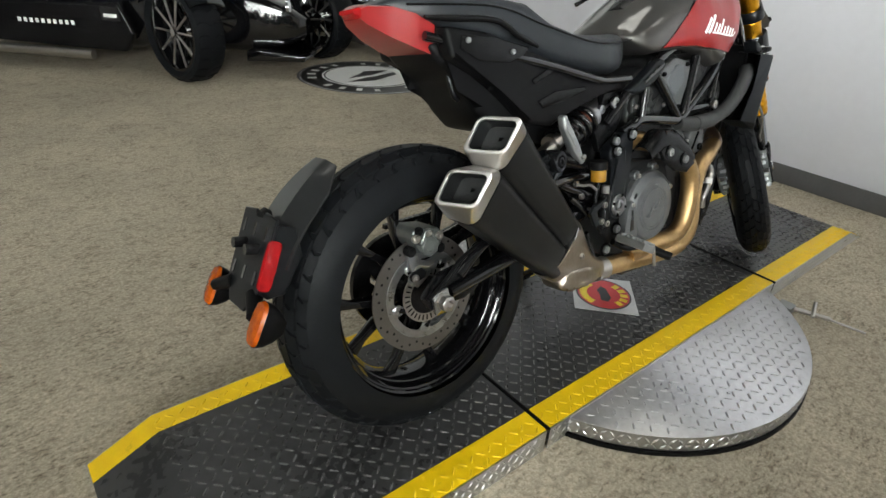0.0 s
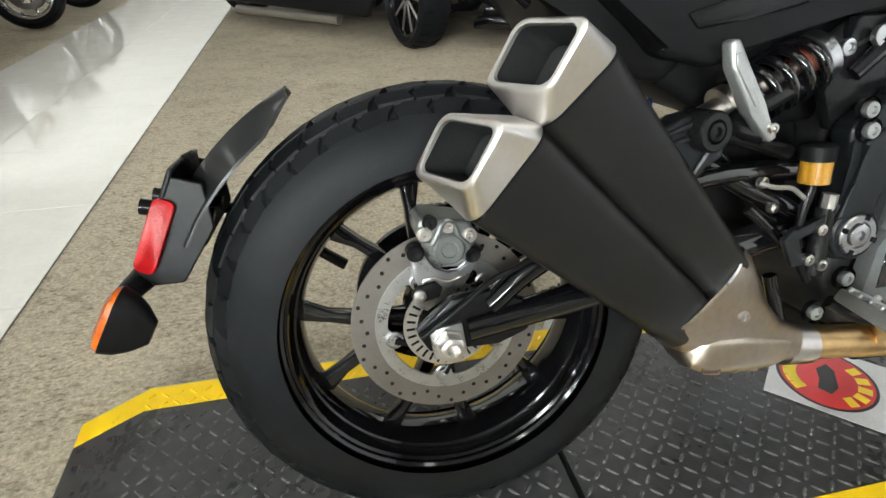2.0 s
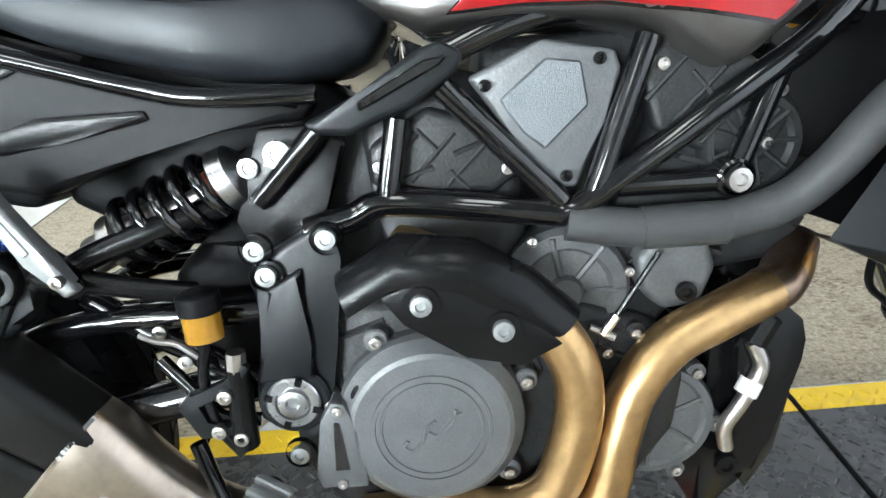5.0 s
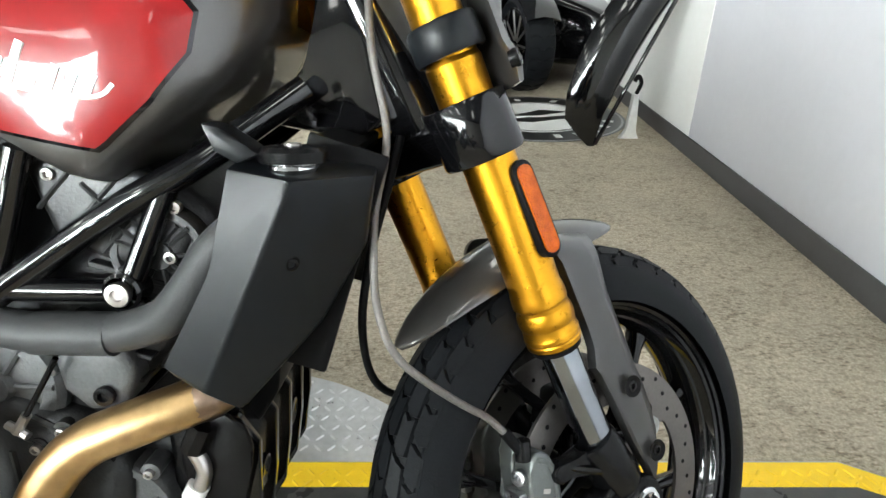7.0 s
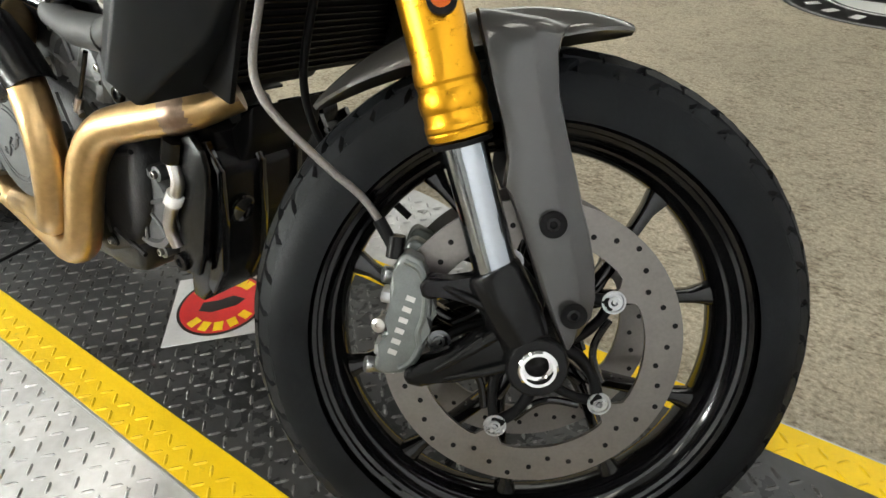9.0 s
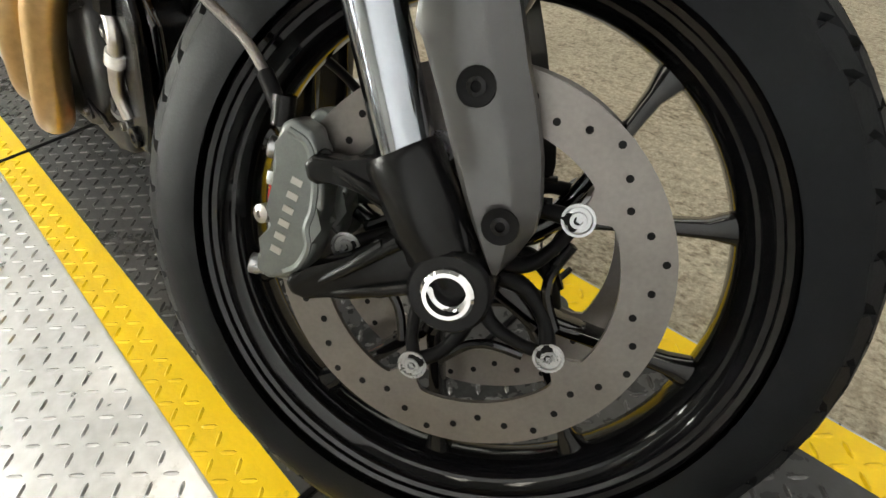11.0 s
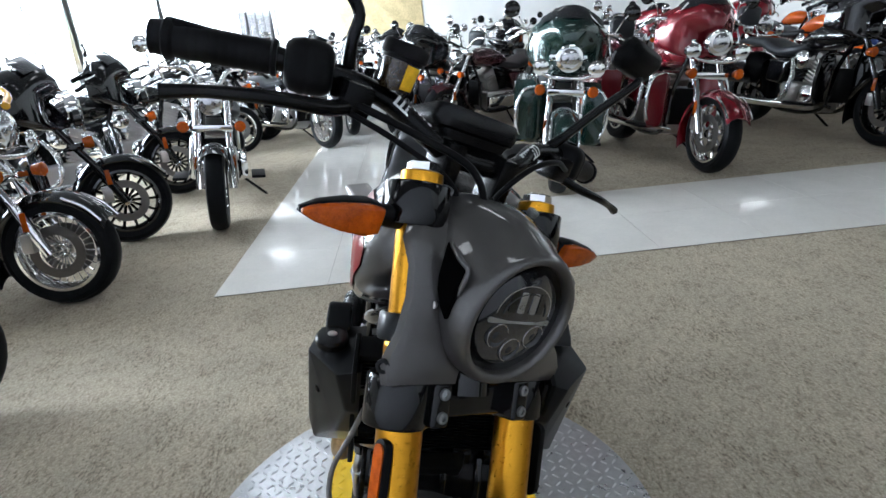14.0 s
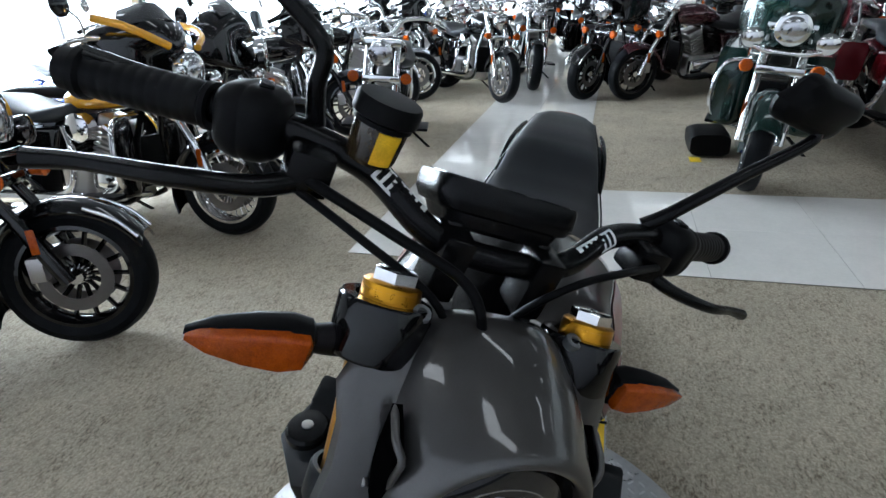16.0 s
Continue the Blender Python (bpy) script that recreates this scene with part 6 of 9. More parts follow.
# ribs and bosses of the crankcase flank
for (xa, za), (xb, zb) in (((0.87, 0.47), (0.935, 0.43)), ((0.86, 0.445), (0.9, 0.42)), ((0.88, 0.4), (0.945, 0.42)), ((0.84, 0.43), (0.845, 0.27)), ((0.86, 0.28), (0.93, 0.26)), ((0.58, 0.47), (0.64, 0.49)), ((0.585, 0.445), (0.6, 0.3)), ((0.78, 0.47), (0.8, 0.42))):
    bp("crankcase_rib", tubes(([(xa, -0.129, za), (xb, -0.129, zb)], 0.004), seg=6), ENGINE_DARK)
for x, z in ((0.87, 0.435), (0.945, 0.447), (0.85, 0.26), (0.9, 0.455)):
    bp("crankcase_boss", lathe(bmesh.new(), [(-0.01, 0.012), (0.003, 0.011), (0.004, 0)], (x, -0.129, z), (0, -1, 0), 12), ENGINE_DARK)
    bolt(bike, (x, -0.133, z), (0, -1, 0), 0.006)
bp("exhaust_port", prism(bmesh.new(), [(0.98, 0.5), (1.07, 0.51), (1.1, 0.55), (1.1, 0.62), (1.03, 0.63), (0.97, 0.56)], -0.09, 0.09, 0.012, 3), ENGINE_DARK, "dark front exhaust port")
# added dark block that closes the see-through gap, in place of deep shade
bp("gap_filler", prism(bmesh.new(), [(0.77, 0.5), (0.93, 0.5), (0.96, 0.6), (0.93, 0.76), (0.76, 0.76), (0.74, 0.62)], -0.07, 0.07, 0.015, 3), ENGINE_DARK, "dark block added to fill the gap between the cylinders")
bp("head_cam_ring", lathe(bmesh.new(), [(0.08, 0.052), (0.112, 0.052), (0.119, 0.047), (0.119, 0.04), (0.114, 0.036), (0.114, 0.018), (0.12, 0.014), (0.12, 0)], (1.018, 0, 0.642), (0, -1, 0), 32), ENGINE_SHADED, "ribbed dark cam end cover")
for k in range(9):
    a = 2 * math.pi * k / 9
    bp("head_rib", tubes(([(1.018 + 0.014 * math.cos(a), -0.116, 0.642 + 0.014 * math.sin(a)), (1.018 + 0.043 * math.cos(a), -0.118, 0.642 + 0.043 * math.sin(a))], 0.003), seg=6), ENGINE_SHADED)
for k in range(6):
    f_ = k / 5
    bp("cylinder_fin", prism(bmesh.new(), [(0.885 + 0.06 * f_, 0.5 + 0.13 * f_), (0.97 + 0.06 * f_, 0.475 + 0.13 * f_), (0.972 + 0.06 * f_, 0.48 + 0.13 * f_), (0.887 + 0.06 * f_, 0.506 + 0.13 * f_)], -0.116, 0.116, 0.001, 1), ENGINE_DARK)
bp("starter", tube(bmesh.new(), [(0.95, -0.06, 0.42), (1.0, -0.06, 0.4)], 0.03, 18, False), ENGINE_DARK)
bp("oil_pan", prism(bmesh.new(), [(0.6, 0.24), (0.86, 0.24), (0.84, 0.175), (0.78, 0.16), (0.66, 0.165)], -0.09, 0.09, 0.02, 3), ENGINE_DARK)

# coolant parts at the front: hose, radiator shrouds, oil cooler
bp("coolant_hose", tubes(([(0.83, -0.13, 0.58), (0.9, -0.14, 0.57), (0.975, -0.145, 0.572), (1.032, -0.155, 0.59), (1.066, -0.165, 0.622), (1.094, -0.17, 0.658), (1.12, -0.165, 0.68), (1.15, -0.15, 0.688), (1.2, -0.13, 0.69)], 0.0195), seg=18), HOSE, "black rubber coolant hose")
bp("hose_fitting", tubes(([(0.9, -0.14, 0.57), (0.98, -0.145, 0.571)], 0.0215), seg=16), HOSE)
for side in (-1, 1):
    bm = bmesh.new()
    # faceted shroud: outer face, front bevel, chin
    O = side * 0.212
    I = side * 0.13
    V = {k: bm.verts.new(p) for k, p in dict(
        a=(1.125, side * 0.2, 0.738), b=(1.178, O, 0.73), c=(1.238, side * 0.165, 0.728), d=(1.225, side * 0.15, 0.66), e=(1.185, side * 0.165, 0.592), f=(1.118, side * 0.205, 0.524), g=(1.092, side * 0.218, 0.548), h=(1.058, side * 0.2, 0.556), i=(1.102, side * 0.2, 0.655),
        aa=(1.125, I, 0.745), cc=(1.238, I, 0.735), dd=(1.225, I, 0.66), ee=(1.185, I, 0.592), ff=(1.13, I, 0.53), hh=(1.052, I, 0.56), ii=(1.102, I, 0.655)).items()}
    for fc in ("abi", "bigh", "bcde", "bgfe", "ghf", "a b c cc aa", "c cc dd d", "d dd ee e", "e ee ff f", "f ff hh h"):
        ks = fc.split() if " " in fc else None
        if ks is None:
            ks = {"abi": ["a", "b", "i"], "bigh": ["b", "g", "h", "i"], "bcde": ["b", "c", "d", "e"], "bgfe": ["b", "e", "f", "g"], "ghf": ["g", "f", "h"]}[fc]
        bm.faces.new([V[k] for k in ks])
    bmesh.ops.recalc_face_normals(bm, faces=bm.faces)
    bmesh.ops.bevel(bm, geom=[e for e in bm.edges if not e.is_boundary], offset=0.004, segments=2, profile=0.6, affect="EDGES", clamp_overlap=True)
    bp("radiator_shroud", bm, SHROUD, "faceted charcoal radiator shroud")
    for x, z in ((1.168, 0.658), (1.15, 0.585)):
        yf = 0.212 - 0.0465 * ((x - 1.178) * -0.174 + (z - 0.73) * 0.088) / (0.007 * -0.174 - 0.138 * 0.088) + 0.0005
        bp("screw_recess", lathe(bmesh.new(), [(0.0, 0), (0.0015, 0.0075), (0.0, 0.009)], (x, side * yf, z), (0.45, side * 0.85, -0.2), 14), BLACK_MATTE)
        bolt(bike, (x, side * (yf - 0.003), z), (0.45, side * 0.85, -0.2), 0.0065, BLACK_SATIN)
    bp("shroud_wing", prism(bmesh.new(), [(1.102, 0.774), (1.118, 0.77), (1.135, 0.757), (1.15, 0.748), (1.13, 0.74), (1.112, 0.75)], *sorted((side * 0.155, side * 0.192)), 0.005, 2), SHROUD)
bp("radiator_core", box(bmesh.new(), (-0.02, -0.14, -0.11), (0.02, 0.14, 0.11), 0.004, 2, pose(1.165, 0, 0.65, 0, 18, 0)), BLACK_MATTE, "black radiator core")
for side in (-1, 1):
    bp("radiator_frame", box(bmesh.new(), (-0.022, min(side * 0.135, side * 0.143), -0.112), (0.052, max(side * 0.135, side * 0.143), 0.112), 0.003, 2, pose(1.165, 0, 0.65, 0, 18, 0)), BLACK_MATTE)
for k in range(26):
    bp("radiator_fin", box(bmesh.new(), (0.02, -0.135, -0.001), (0.024, 0.135, 0.001), 0, m=pose(1.165, 0, 0.65, 0, 18, 0) @ pose(0, 0, -0.1 + 0.008 * k)), BLACK_SATIN)
bp("radiator_cap", loft(bmesh.new(), [[(1.173 + rr * (1 + 0.09 * math.cos(2 * a)) * math.cos(a), -0.178 + rr * (1 + 0.09 * math.cos(2 * a)) * math.sin(a), z_) for a in np.linspace(0, 2 * math.pi, 32, endpoint=False)] for z_, rr in ((0.733, 0.017), (0.739, 0.018), (0.741, 0.026), (0.75, 0.027), (0.7535, 0.024), (0.7545, 0.014))]), BLACK_SATIN, "black ribbed radiator cap")
bp("cap_rim", lathe(bmesh.new(), [(0, 0.007), (0.0015, 0.007), (0.002, 0.005), (0.001, 0)], (1.173, -0.178, 0.7545), (0, 0, 1), 16), STEEL)
bp("cap_rim", lathe(bmesh.new(), [(0, 0.0195), (0.004, 0.0215), (0.008, 0.0195)], (1.173, -0.178, 0.734), (0, -0.1, 1), 24), CHROME)
COOLER = [(0.99, 0.43), (1.03, 0.458), (1.066, 0.445), (1.085, 0.415), (1.079, 0.345), (1.068, 0.28), (1.04, 0.232), (1.012, 0.196), (0.985, 0.2), (1.0, 0.3)]
bp("oil_cooler", prism(bmesh.new(), COOLER, -0.1, 0.15, 0.008, 2), BLACK_SATIN, "black oil cooler cover with cast bays")
# cast bays across the front: upright ribs, a round boss and tabs along the top edge
for y in (-0.1, -0.035, 0.03, 0.095, 0.15):
    bp("cooler_fin", prism(bmesh.new(), [(1.05, 0.445), (1.072, 0.458), (1.094, 0.422), (1.088, 0.345), (1.077, 0.275), (1.048, 0.226), (1.038, 0.24), (1.06, 0.29), (1.07, 0.34), (1.076, 0.41)], y - 0.006, y + 0.006, 0.002, 1), BLACK_GLOSS)
for y in (-0.068, 0.062):
    bp("cooler_fin", lathe(bmesh.new(), [(-0.006, 0.02), (0.006, 0.02), (0.007, 0.017), (0.004, 0.013), (0.004, 0)], (1.079, y, 0.36), (1, 0, -0.12), 20), BLACK_GLOSS)
for y in (-0.07, -0.003, 0.062, 0.12):
    bp("cooler_fin", prism(bmesh.new(), [(1.034, 0.45), (1.036, 0.478), (1.05, 0.482), (1.068, 0.462), (1.07, 0.44)], y - 0.017, y + 0.017, 0.003, 2), BLACK_SATIN)
bp("cooler_guard", prism(bmesh.new(), [(1.012, 0.425), (1.027, 0.45), (1.066, 0.468), (1.086, 0.45), (1.092, 0.425), (1.088, 0.401), (1.062, 0.306), (1.044, 0.262), (1.015, 0.258), (1.0, 0.275), (1.025, 0.331)], -0.122, -0.112, 0.005, 2), BLACK_SATIN)
bp("horn_bracket", prism(bmesh.new(), [(1.05, 0.45), (1.1, 0.49), (1.11, 0.5), (1.105, 0.46), (1.08, 0.42)], -0.06, 0.06, 0.01, 3), BLACK_MATTE)
bolt(bike, (1.012, -0.122, 0.275), (0, -1, 0), 0.014, BLACK_SATIN)
bp("cooler_hose", tubes(([(1.03, -0.125, 0.43), (1.04, -0.128, 0.40), (1.02, -0.13, 0.36), (1.005, -0.128, 0.33), (1.01, -0.124, 0.3)], 0.0085), seg=10), STEEL, "steel oil cooler line")
bp("hose_collar", tubes(([(1.032, -0.127, 0.385), (1.024, -0.129, 0.37)], 0.0125), seg=12), WHITE_GLOSS)
bp("hose_nut", tubes(([(1.03, -0.125, 0.43), (1.045, -0.126, 0.46)], 0.014), seg=8), BLACK_SATIN)

# exhaust: two headers, shield, collector, muffler
bp("header_pipe", tubes(([(1.1, -0.07, 0.518), (1.06, -0.115, 0.494), (0.985, -0.14, 0.471), (0.93, -0.15, 0.449), (0.89, -0.158, 0.405), (0.87, -0.165, 0.35), (0.858, -0.17, 0.3), (0.835, -0.17, 0.262), (0.79, -0.165, 0.24), (0.72, -0.155, 0.238), (0.62, -0.145, 0.245), (0.5, -0.135, 0.255)], 0.0245), seg=20), BRONZE, "heat-stained front header pipe")
bp("header_pipe", tubes(([(0.66, -0.1, 0.56), (0.74, -0.15, 0.535), (0.79, -0.17, 0.5), (0.822, -0.178, 0.455), (0.828, -0.18, 0.4), (0.815, -0.18, 0.34), (0.795, -0.178, 0.3), (0.755, -0.17, 0.278), (0.68, -0.155, 0.272), (0.6, -0.145, 0.262)], 0.0245), seg=20), BRONZE, "heat-stained rear header pipe")
bp("header_flange", tubes(([(1.1, -0.07, 0.52), (1.06, -0.115, 0.494), (1.035, -0.124, 0.4855)], 0.0252), seg=18), BROWN_STEEL, "burnt brown end of the header")
bm = bmesh.new()
rings = []
for (x, z), (nx, nz), w in (((0.612, 0.54), (-0.3, 0.95), 0.028), ((0.66, 0.568), (0.1, 0.99), 0.033), ((0.72, 0.56), (0.45, 0.9), 0.034), ((0.77, 0.53), (0.65, 0.76), 0.033), ((0.808, 0.498), (0.8, 0.6), 0.03)):
    ring = []
    for off, flip in ((0.0, 1), (-0.003, -1)):
        ks = np.linspace(-1.9, 1.2, 11)
        for a in (ks if flip > 0 else ks[::-1]):
            rr = w + off
            ring.append((x + nx * rr * math.cos(a), -0.168 + rr * math.sin(a) * 1.0, z - 0.01 + nz * rr * math.cos(a)))
    rings.append(ring)
loft(bm, rings)
shield = bp("heat_shield", bm, BLACK_SATIN, "black slotted heat shield")
for k in range(4):
    f_ = 0.22 + 0.16 * k
    cx, cz = 0.63 + 0.17 * f_, 0.573 - 0.065 * f_ * f_
    bp("shield_slot", tubes(([(cx - 0.004, -0.196, cz - 0.006), (cx + 0.012, -0.188, cz + 0.008), (cx + 0.024, -0.175, cz + 0.014)], 0.0045), seg=8), BLACK_MATTE)
bp("shield_bracket", prism(bmesh.new(), [(0.645, 0.54), (0.69, 0.556), (0.79, 0.5), (0.81, 0.482), (0.77, 0.463), (0.72, 0.475), (0.665, 0.512)], -0.2, -0.19, 0.003, 2), BLACK_SATIN)
for x, z in ((0.682, 0.532), (0.754, 0.502)):
    bp("bolt_boss", lathe(bmesh.new(), [(-0.006, 0.017), (0.003, 0.017), (0.003, 0.011)], (x, -0.2, z), (0, -1, 0), 20), BLACK_SATIN)
    bolt(bike, (x, -0.203, z), (0, -1, 0), 0.0105, ALLOY)
bp("clamp_ring", tubes(([(0.51, -0.136, 0.254), (0.468, -0.135, 0.258)], 0.03), seg=22), STEEL)
bp("collector_plate", loft(bmesh.new(), [[(x_ + 0.35 * b_ * h_, y_ + a_ * w_, z_ + b_ * h_) for a_, b_ in rounded(1, 1, 0.55, 5)] for x_, y_, z_, w_, h_ in ((0.288, -0.157, 0.302, 0.02, 0.012), (0.296, -0.157, 0.298, 0.033, 0.022), (0.318, -0.156, 0.296, 0.037, 0.03), (0.36, -0.153, 0.287, 0.037, 0.03), (0.4, -0.149, 0.277, 0.034, 0.027), (0.43, -0.146, 0.27, 0.03, 0.024), (0.452, -0.142, 0.267, 0.026, 0.022))]), COLLECTOR_STEEL, "heat-stained lower collector", 50)
for x_, z_ in ((0.318, 0.273), (0.352, 0.266), (0.386, 0.259)):
    bp("collector_emboss", tube(bmesh.new(), [(x_ + a_ - 0.2 * b_, -0.193 + 0.02 * (x_ - 0.3) / 0.1, z_ + b_ - 0.2 * a_) for a_, b_ in rounded(0.013, 0.0055, 0.005, 4)], 0.0016, 6, False), BROWN_STEEL)


def can(a, b, y0, w0, w1, h0, h1, name):
    """A tapered muffler can from a to b with a bright end cap round a square outlet."""
    A, B = Vector((a[0], y0, a[1])), Vector((b[0], y0 - 0.03, b[1]))
    d = (B - A).normalized()
    side = Vector((0, 1, 0))
    side = (side - d * side.dot(d)).normalized()
    up = d.cross(side)
    L = (B - A).length
    UPS = 1.0 if up.z > 0 else -1.0

    def ring(f_, s0=1.0, r=0.35, out=0.0, slant=0.0):
        w, h = w0 + (w1 - w0) * f_, h0 + (h1 - h0) * f_
        rr = min(w, h) * 0.5
        return [A + d * (L * f_ + out + slant * (p * 0.35 - q * UPS)) + side * (p * s0) + up * (q * s0) for p, q in rounded(w, h, rr, 6)]

    # the outlet is turned outwards: its plane is set by two axes of its own
    es, eu = Vector((0.43, -0.88, -0.18)).normalized(), Vector((0.46, -0.26, 0.85))
    eu = (eu - es * eu.dot(es)).normalized()
    c = B + d * 0.06 + Vector((-0.003, -0.024, -0.013))
    n_ = es.cross(eu) if es.cross(eu).dot(d) > 0 else -es.cross(eu)
    es, eu = es + eu * 0.13, eu * 0.9 + es * 0.22

    def lip(p0, q0, r, back=0.0, k=1.0):
        return [c - n_ * back - es * (p * k) - eu * (q * k) for p, q in rounded(p0, q0, r, 6)]

    def between(f_, r0, r1):
        return [p.lerp(q, f_) for p, q in zip(r0, r1)]

    end, mouth = ring(1.0, 1.015, out=0.003), lip(0.043, 0.0395, 0.015)
    shell = bp(name + "_can", loft(bmesh.new(), [ring(-0.02, 0.92), ring(0.0), ring(0.35), ring(0.7), ring(1.0)]), MUFFLER, "satin black tapered muffler can", 50)
    bp(name + "_tip", loft(bmesh.new(), [ring(1.0, 0.97, out=0.001), ring(1.0, 1.0, out=0.0012), end, between(0.2, ring(1.0, 1.02, out=0.003), mouth), between(0.9, end, mouth), between(0.98, end, mouth), lip(0.0402, 0.0367, 0.015, -0.0012), lip(0.0358, 0.0322, 0.012, -0.0008), lip(0.0346, 0.031, 0.011, 0.003)], cap=False), TIP_STEEL, "brushed steel muffler tip with a square outlet", 50)
    bp(name + "_seam", loft(bmesh.new(), [ring(1.0, 1.0, out=-0.002), ring(1.0, 1.012, out=-0.0015), ring(1.0, 1.012, out=0.0012), ring(1.0, 0.99, out=0.0014)], cap=False), BLACK_MATTE)
    bp(name + "_inner", loft(bmesh.new(), [lip(0.0345, 0.0309, 0.011, 0.003), lip(0.0335, 0.0295, 0.011, 0.03), lip(0.031, 0.027, 0.011, 0.055), lip(0.004, 0.004, 0.001, 0.056)], cap=False), ENGINE_DARK)
    return A, B, d


can((0.338, 0.390), (0.113, 0.636), -0.155, 0.036, 0.046, 0.033, 0.052, "upper")
can((0.287, 0.3415), (0.039, 0.5585), -0.158, 0.036, 0.046, 0.038, 0.058, "lower")
bp("muffler_bridge", loft(bmesh.new(), [[(x + 0.71 * b * h, y0 + a * w, z + 0.7 * b * h) for a, b in rounded(1, 1, 0.5, 4)] for x, y0, z, w, h in ((0.325, -0.153, 0.358, 0.024, 0.03), (0.25, -0.164, 0.43, 0.024, 0.03), (0.17, -0.174, 0.51, 0.024, 0.03), (0.095, -0.182, 0.583, 0.024, 0.03))]), MUFFLER)
rings = []
for x, y0, z, w, h, ang in ((0.299, -0.157, 0.378, 0.0428, 0.0785, 45), (0.314, -0.1565, 0.363, 0.0425, 0.0775, 45), (0.348, -0.153, 0.331, 0.038, 0.065, 48), (0.385, -0.148, 0.306, 0.035, 0.048, 58), (0.42, -0.144, 0.286, 0.032, 0.037, 70), (0.455, -0.14, 0.272, 0.028, 0.029, 80), (0.475, -0.138, 0.266, 0.027, 0.027, 82)):
    ca, sa = math.cos(radians(ang)), math.sin(radians(ang))
    rings.append([(x + ca * b * h, y0 + a * w, z + sa * b * h) for a, b in rounded(1, 1, 0.75, 6)])
bp("collector", loft(bmesh.new(), rings), COLLECTOR_STEEL, "brushed steel collector joining both cans", 50)
bp("collector_seam", loft(bmesh.new(), [[(x + 0.71 * b * 0.0785, -0.157 + a * 0.0436, z + 0.7 * b * 0.0785) for a, b in rounded(1, 1, 0.75, 6)] for x, z in ((0.298, 0.379), (0.301, 0.376))]), CHROME)
bolt(bike, (0.352, -0.192, 0.345), (0, -1, 0), 0.008)

# swingarm, chain side bits, rear caliper, axle nut
for side in (-1, 1):
    Y = side * 0.112
    bp("swingarm_tube", tubes(([(0.55, Y * 0.9, 0.43), (0.35, Y, 0.40), (0.2, Y, 0.37), (0.02, Y, 0.342)], [0.026, 0.022, 0.02, 0.018]), seg=14), BLACK_GLOSS, "gloss black tubular swingarm")
    bp("swingarm_brace", tubes(([(0.52, Y * 0.9, 0.5), (0.3, Y, 0.5), (0.12, Y, 0.42), (0.05, Y, 0.37)], 0.015), seg=12), BLACK_GLOSS)
    bp("axle_plate", prism(bmesh.new(), [(-0.045, 0.345), (-0.03, 0.318), (0.06, 0.315), (0.1, 0.33), (0.11, 0.365), (0.05, 0.392), (0.0, 0.385)], *sorted((side * 0.096, side * 0.118)), 0.006, 2), BLACK_SATIN)
    bp("axle_block", box(bmesh.new(), (-0.021, min(side * 0.118, side * 0.126), -0.021), (0.021, max(side * 0.118, side * 0.126), 0.021), 0.003, 2, pose(-0.007, 0, 0.334, 0, -8, 0)), BRACKET)
    bp("adjuster_bolt", tubes(([(0.015, side * 0.112, 0.34), (0.05, side * 0.112, 0.345)], 0.005), seg=8), STEEL)
    bp("axle_nut", lathe(bmesh.new(), [(0, 0.02), (0.006, 0.02), (0.006, 0.017), (0.022, 0.017), (0.024, 0.014), (0.024, 0.009), (0.012, 0.009), (0.012, 0)], (-0.006, side * 0.126, 0.333), (0, side, 0), 6), STEEL)
def rp(name, bm, mat, label=""):
    """A piece of the rear brake, set against its disc."""
    bmesh.ops.translate(bm, verts=bm.verts, vec=(0.003, 0.036, -0.016))
    return bp(name, bm, mat, label)


rp("rear_caliper", prism(bmesh.new(), [(-0.031, 0.492), (-0.022, 0.498), (0.035, 0.486), (0.046, 0.468), (0.041, 0.453), (0.027, 0.441), (0.018, 0.43), (-0.004, 0.432), (-0.016, 0.445), (-0.027, 0.459), (-0.033, 0.475)], -0.108, -0.035, 0.007, 3), CALIPER, "grey rear brake caliper")
rp("caliper_piston", lathe(bmesh.new(), [(-0.006, 0.021), (0.004, 0.021), (0.007, 0.018), (0.007, 0.011), (0.0055, 0.01), (0.0055, 0)], (0.007, -0.108, 0.453), (0, -1, 0), 26), CALIPER)
rp("caliper_rib", tubes(([(-0.027, -0.109, 0.464), (-0.015, -0.11, 0.462), (-0.006, -0.11, 0.475), (0.0, -0.11, 0.486), (0.014, -0.11, 0.484), (0.02, -0.11, 0.468), (0.032, -0.109, 0.456)], 0.0042), seg=8), CALIPER)
for x, z, r_, mt in ((-0.024, 0.476, 0.0065, STEEL), (0.007, 0.483, 0.006, STEEL), (0.034, 0.468, 0.0065, STEEL), (-0.016, 0.49, 0.0065, BLACK_MATTE)):
    rp("caliper_piston", lathe(bmesh.new(), [(-0.004, r_ * 1.5), (0.002, r_ * 1.5), (0.002, r_), (0.006, r_ * 0.95), (0.006, r_ * 0.45), (0.003, r_ * 0.4), (0.003, 0)], (x, -0.109, z), (0, -1, 0), 16), mt)
rp("caliper_bracket", prism(bmesh.new(), [(-0.041, 0.456), (-0.04, 0.414), (-0.032, 0.4), (-0.042, 0.384), (-0.038, 0.374), (-0.025, 0.365), (-0.012, 0.373), (0.028, 0.397), (0.049, 0.431), (0.056, 0.444), (0.042, 0.429), (0.022, 0.415), (0.006, 0.414), (-0.013, 0.423), (-0.023, 0.441), (-0.03, 0.456)], -0.099, -0.087, 0.003, 2), BRACKET, "bright alloy caliper bracket")
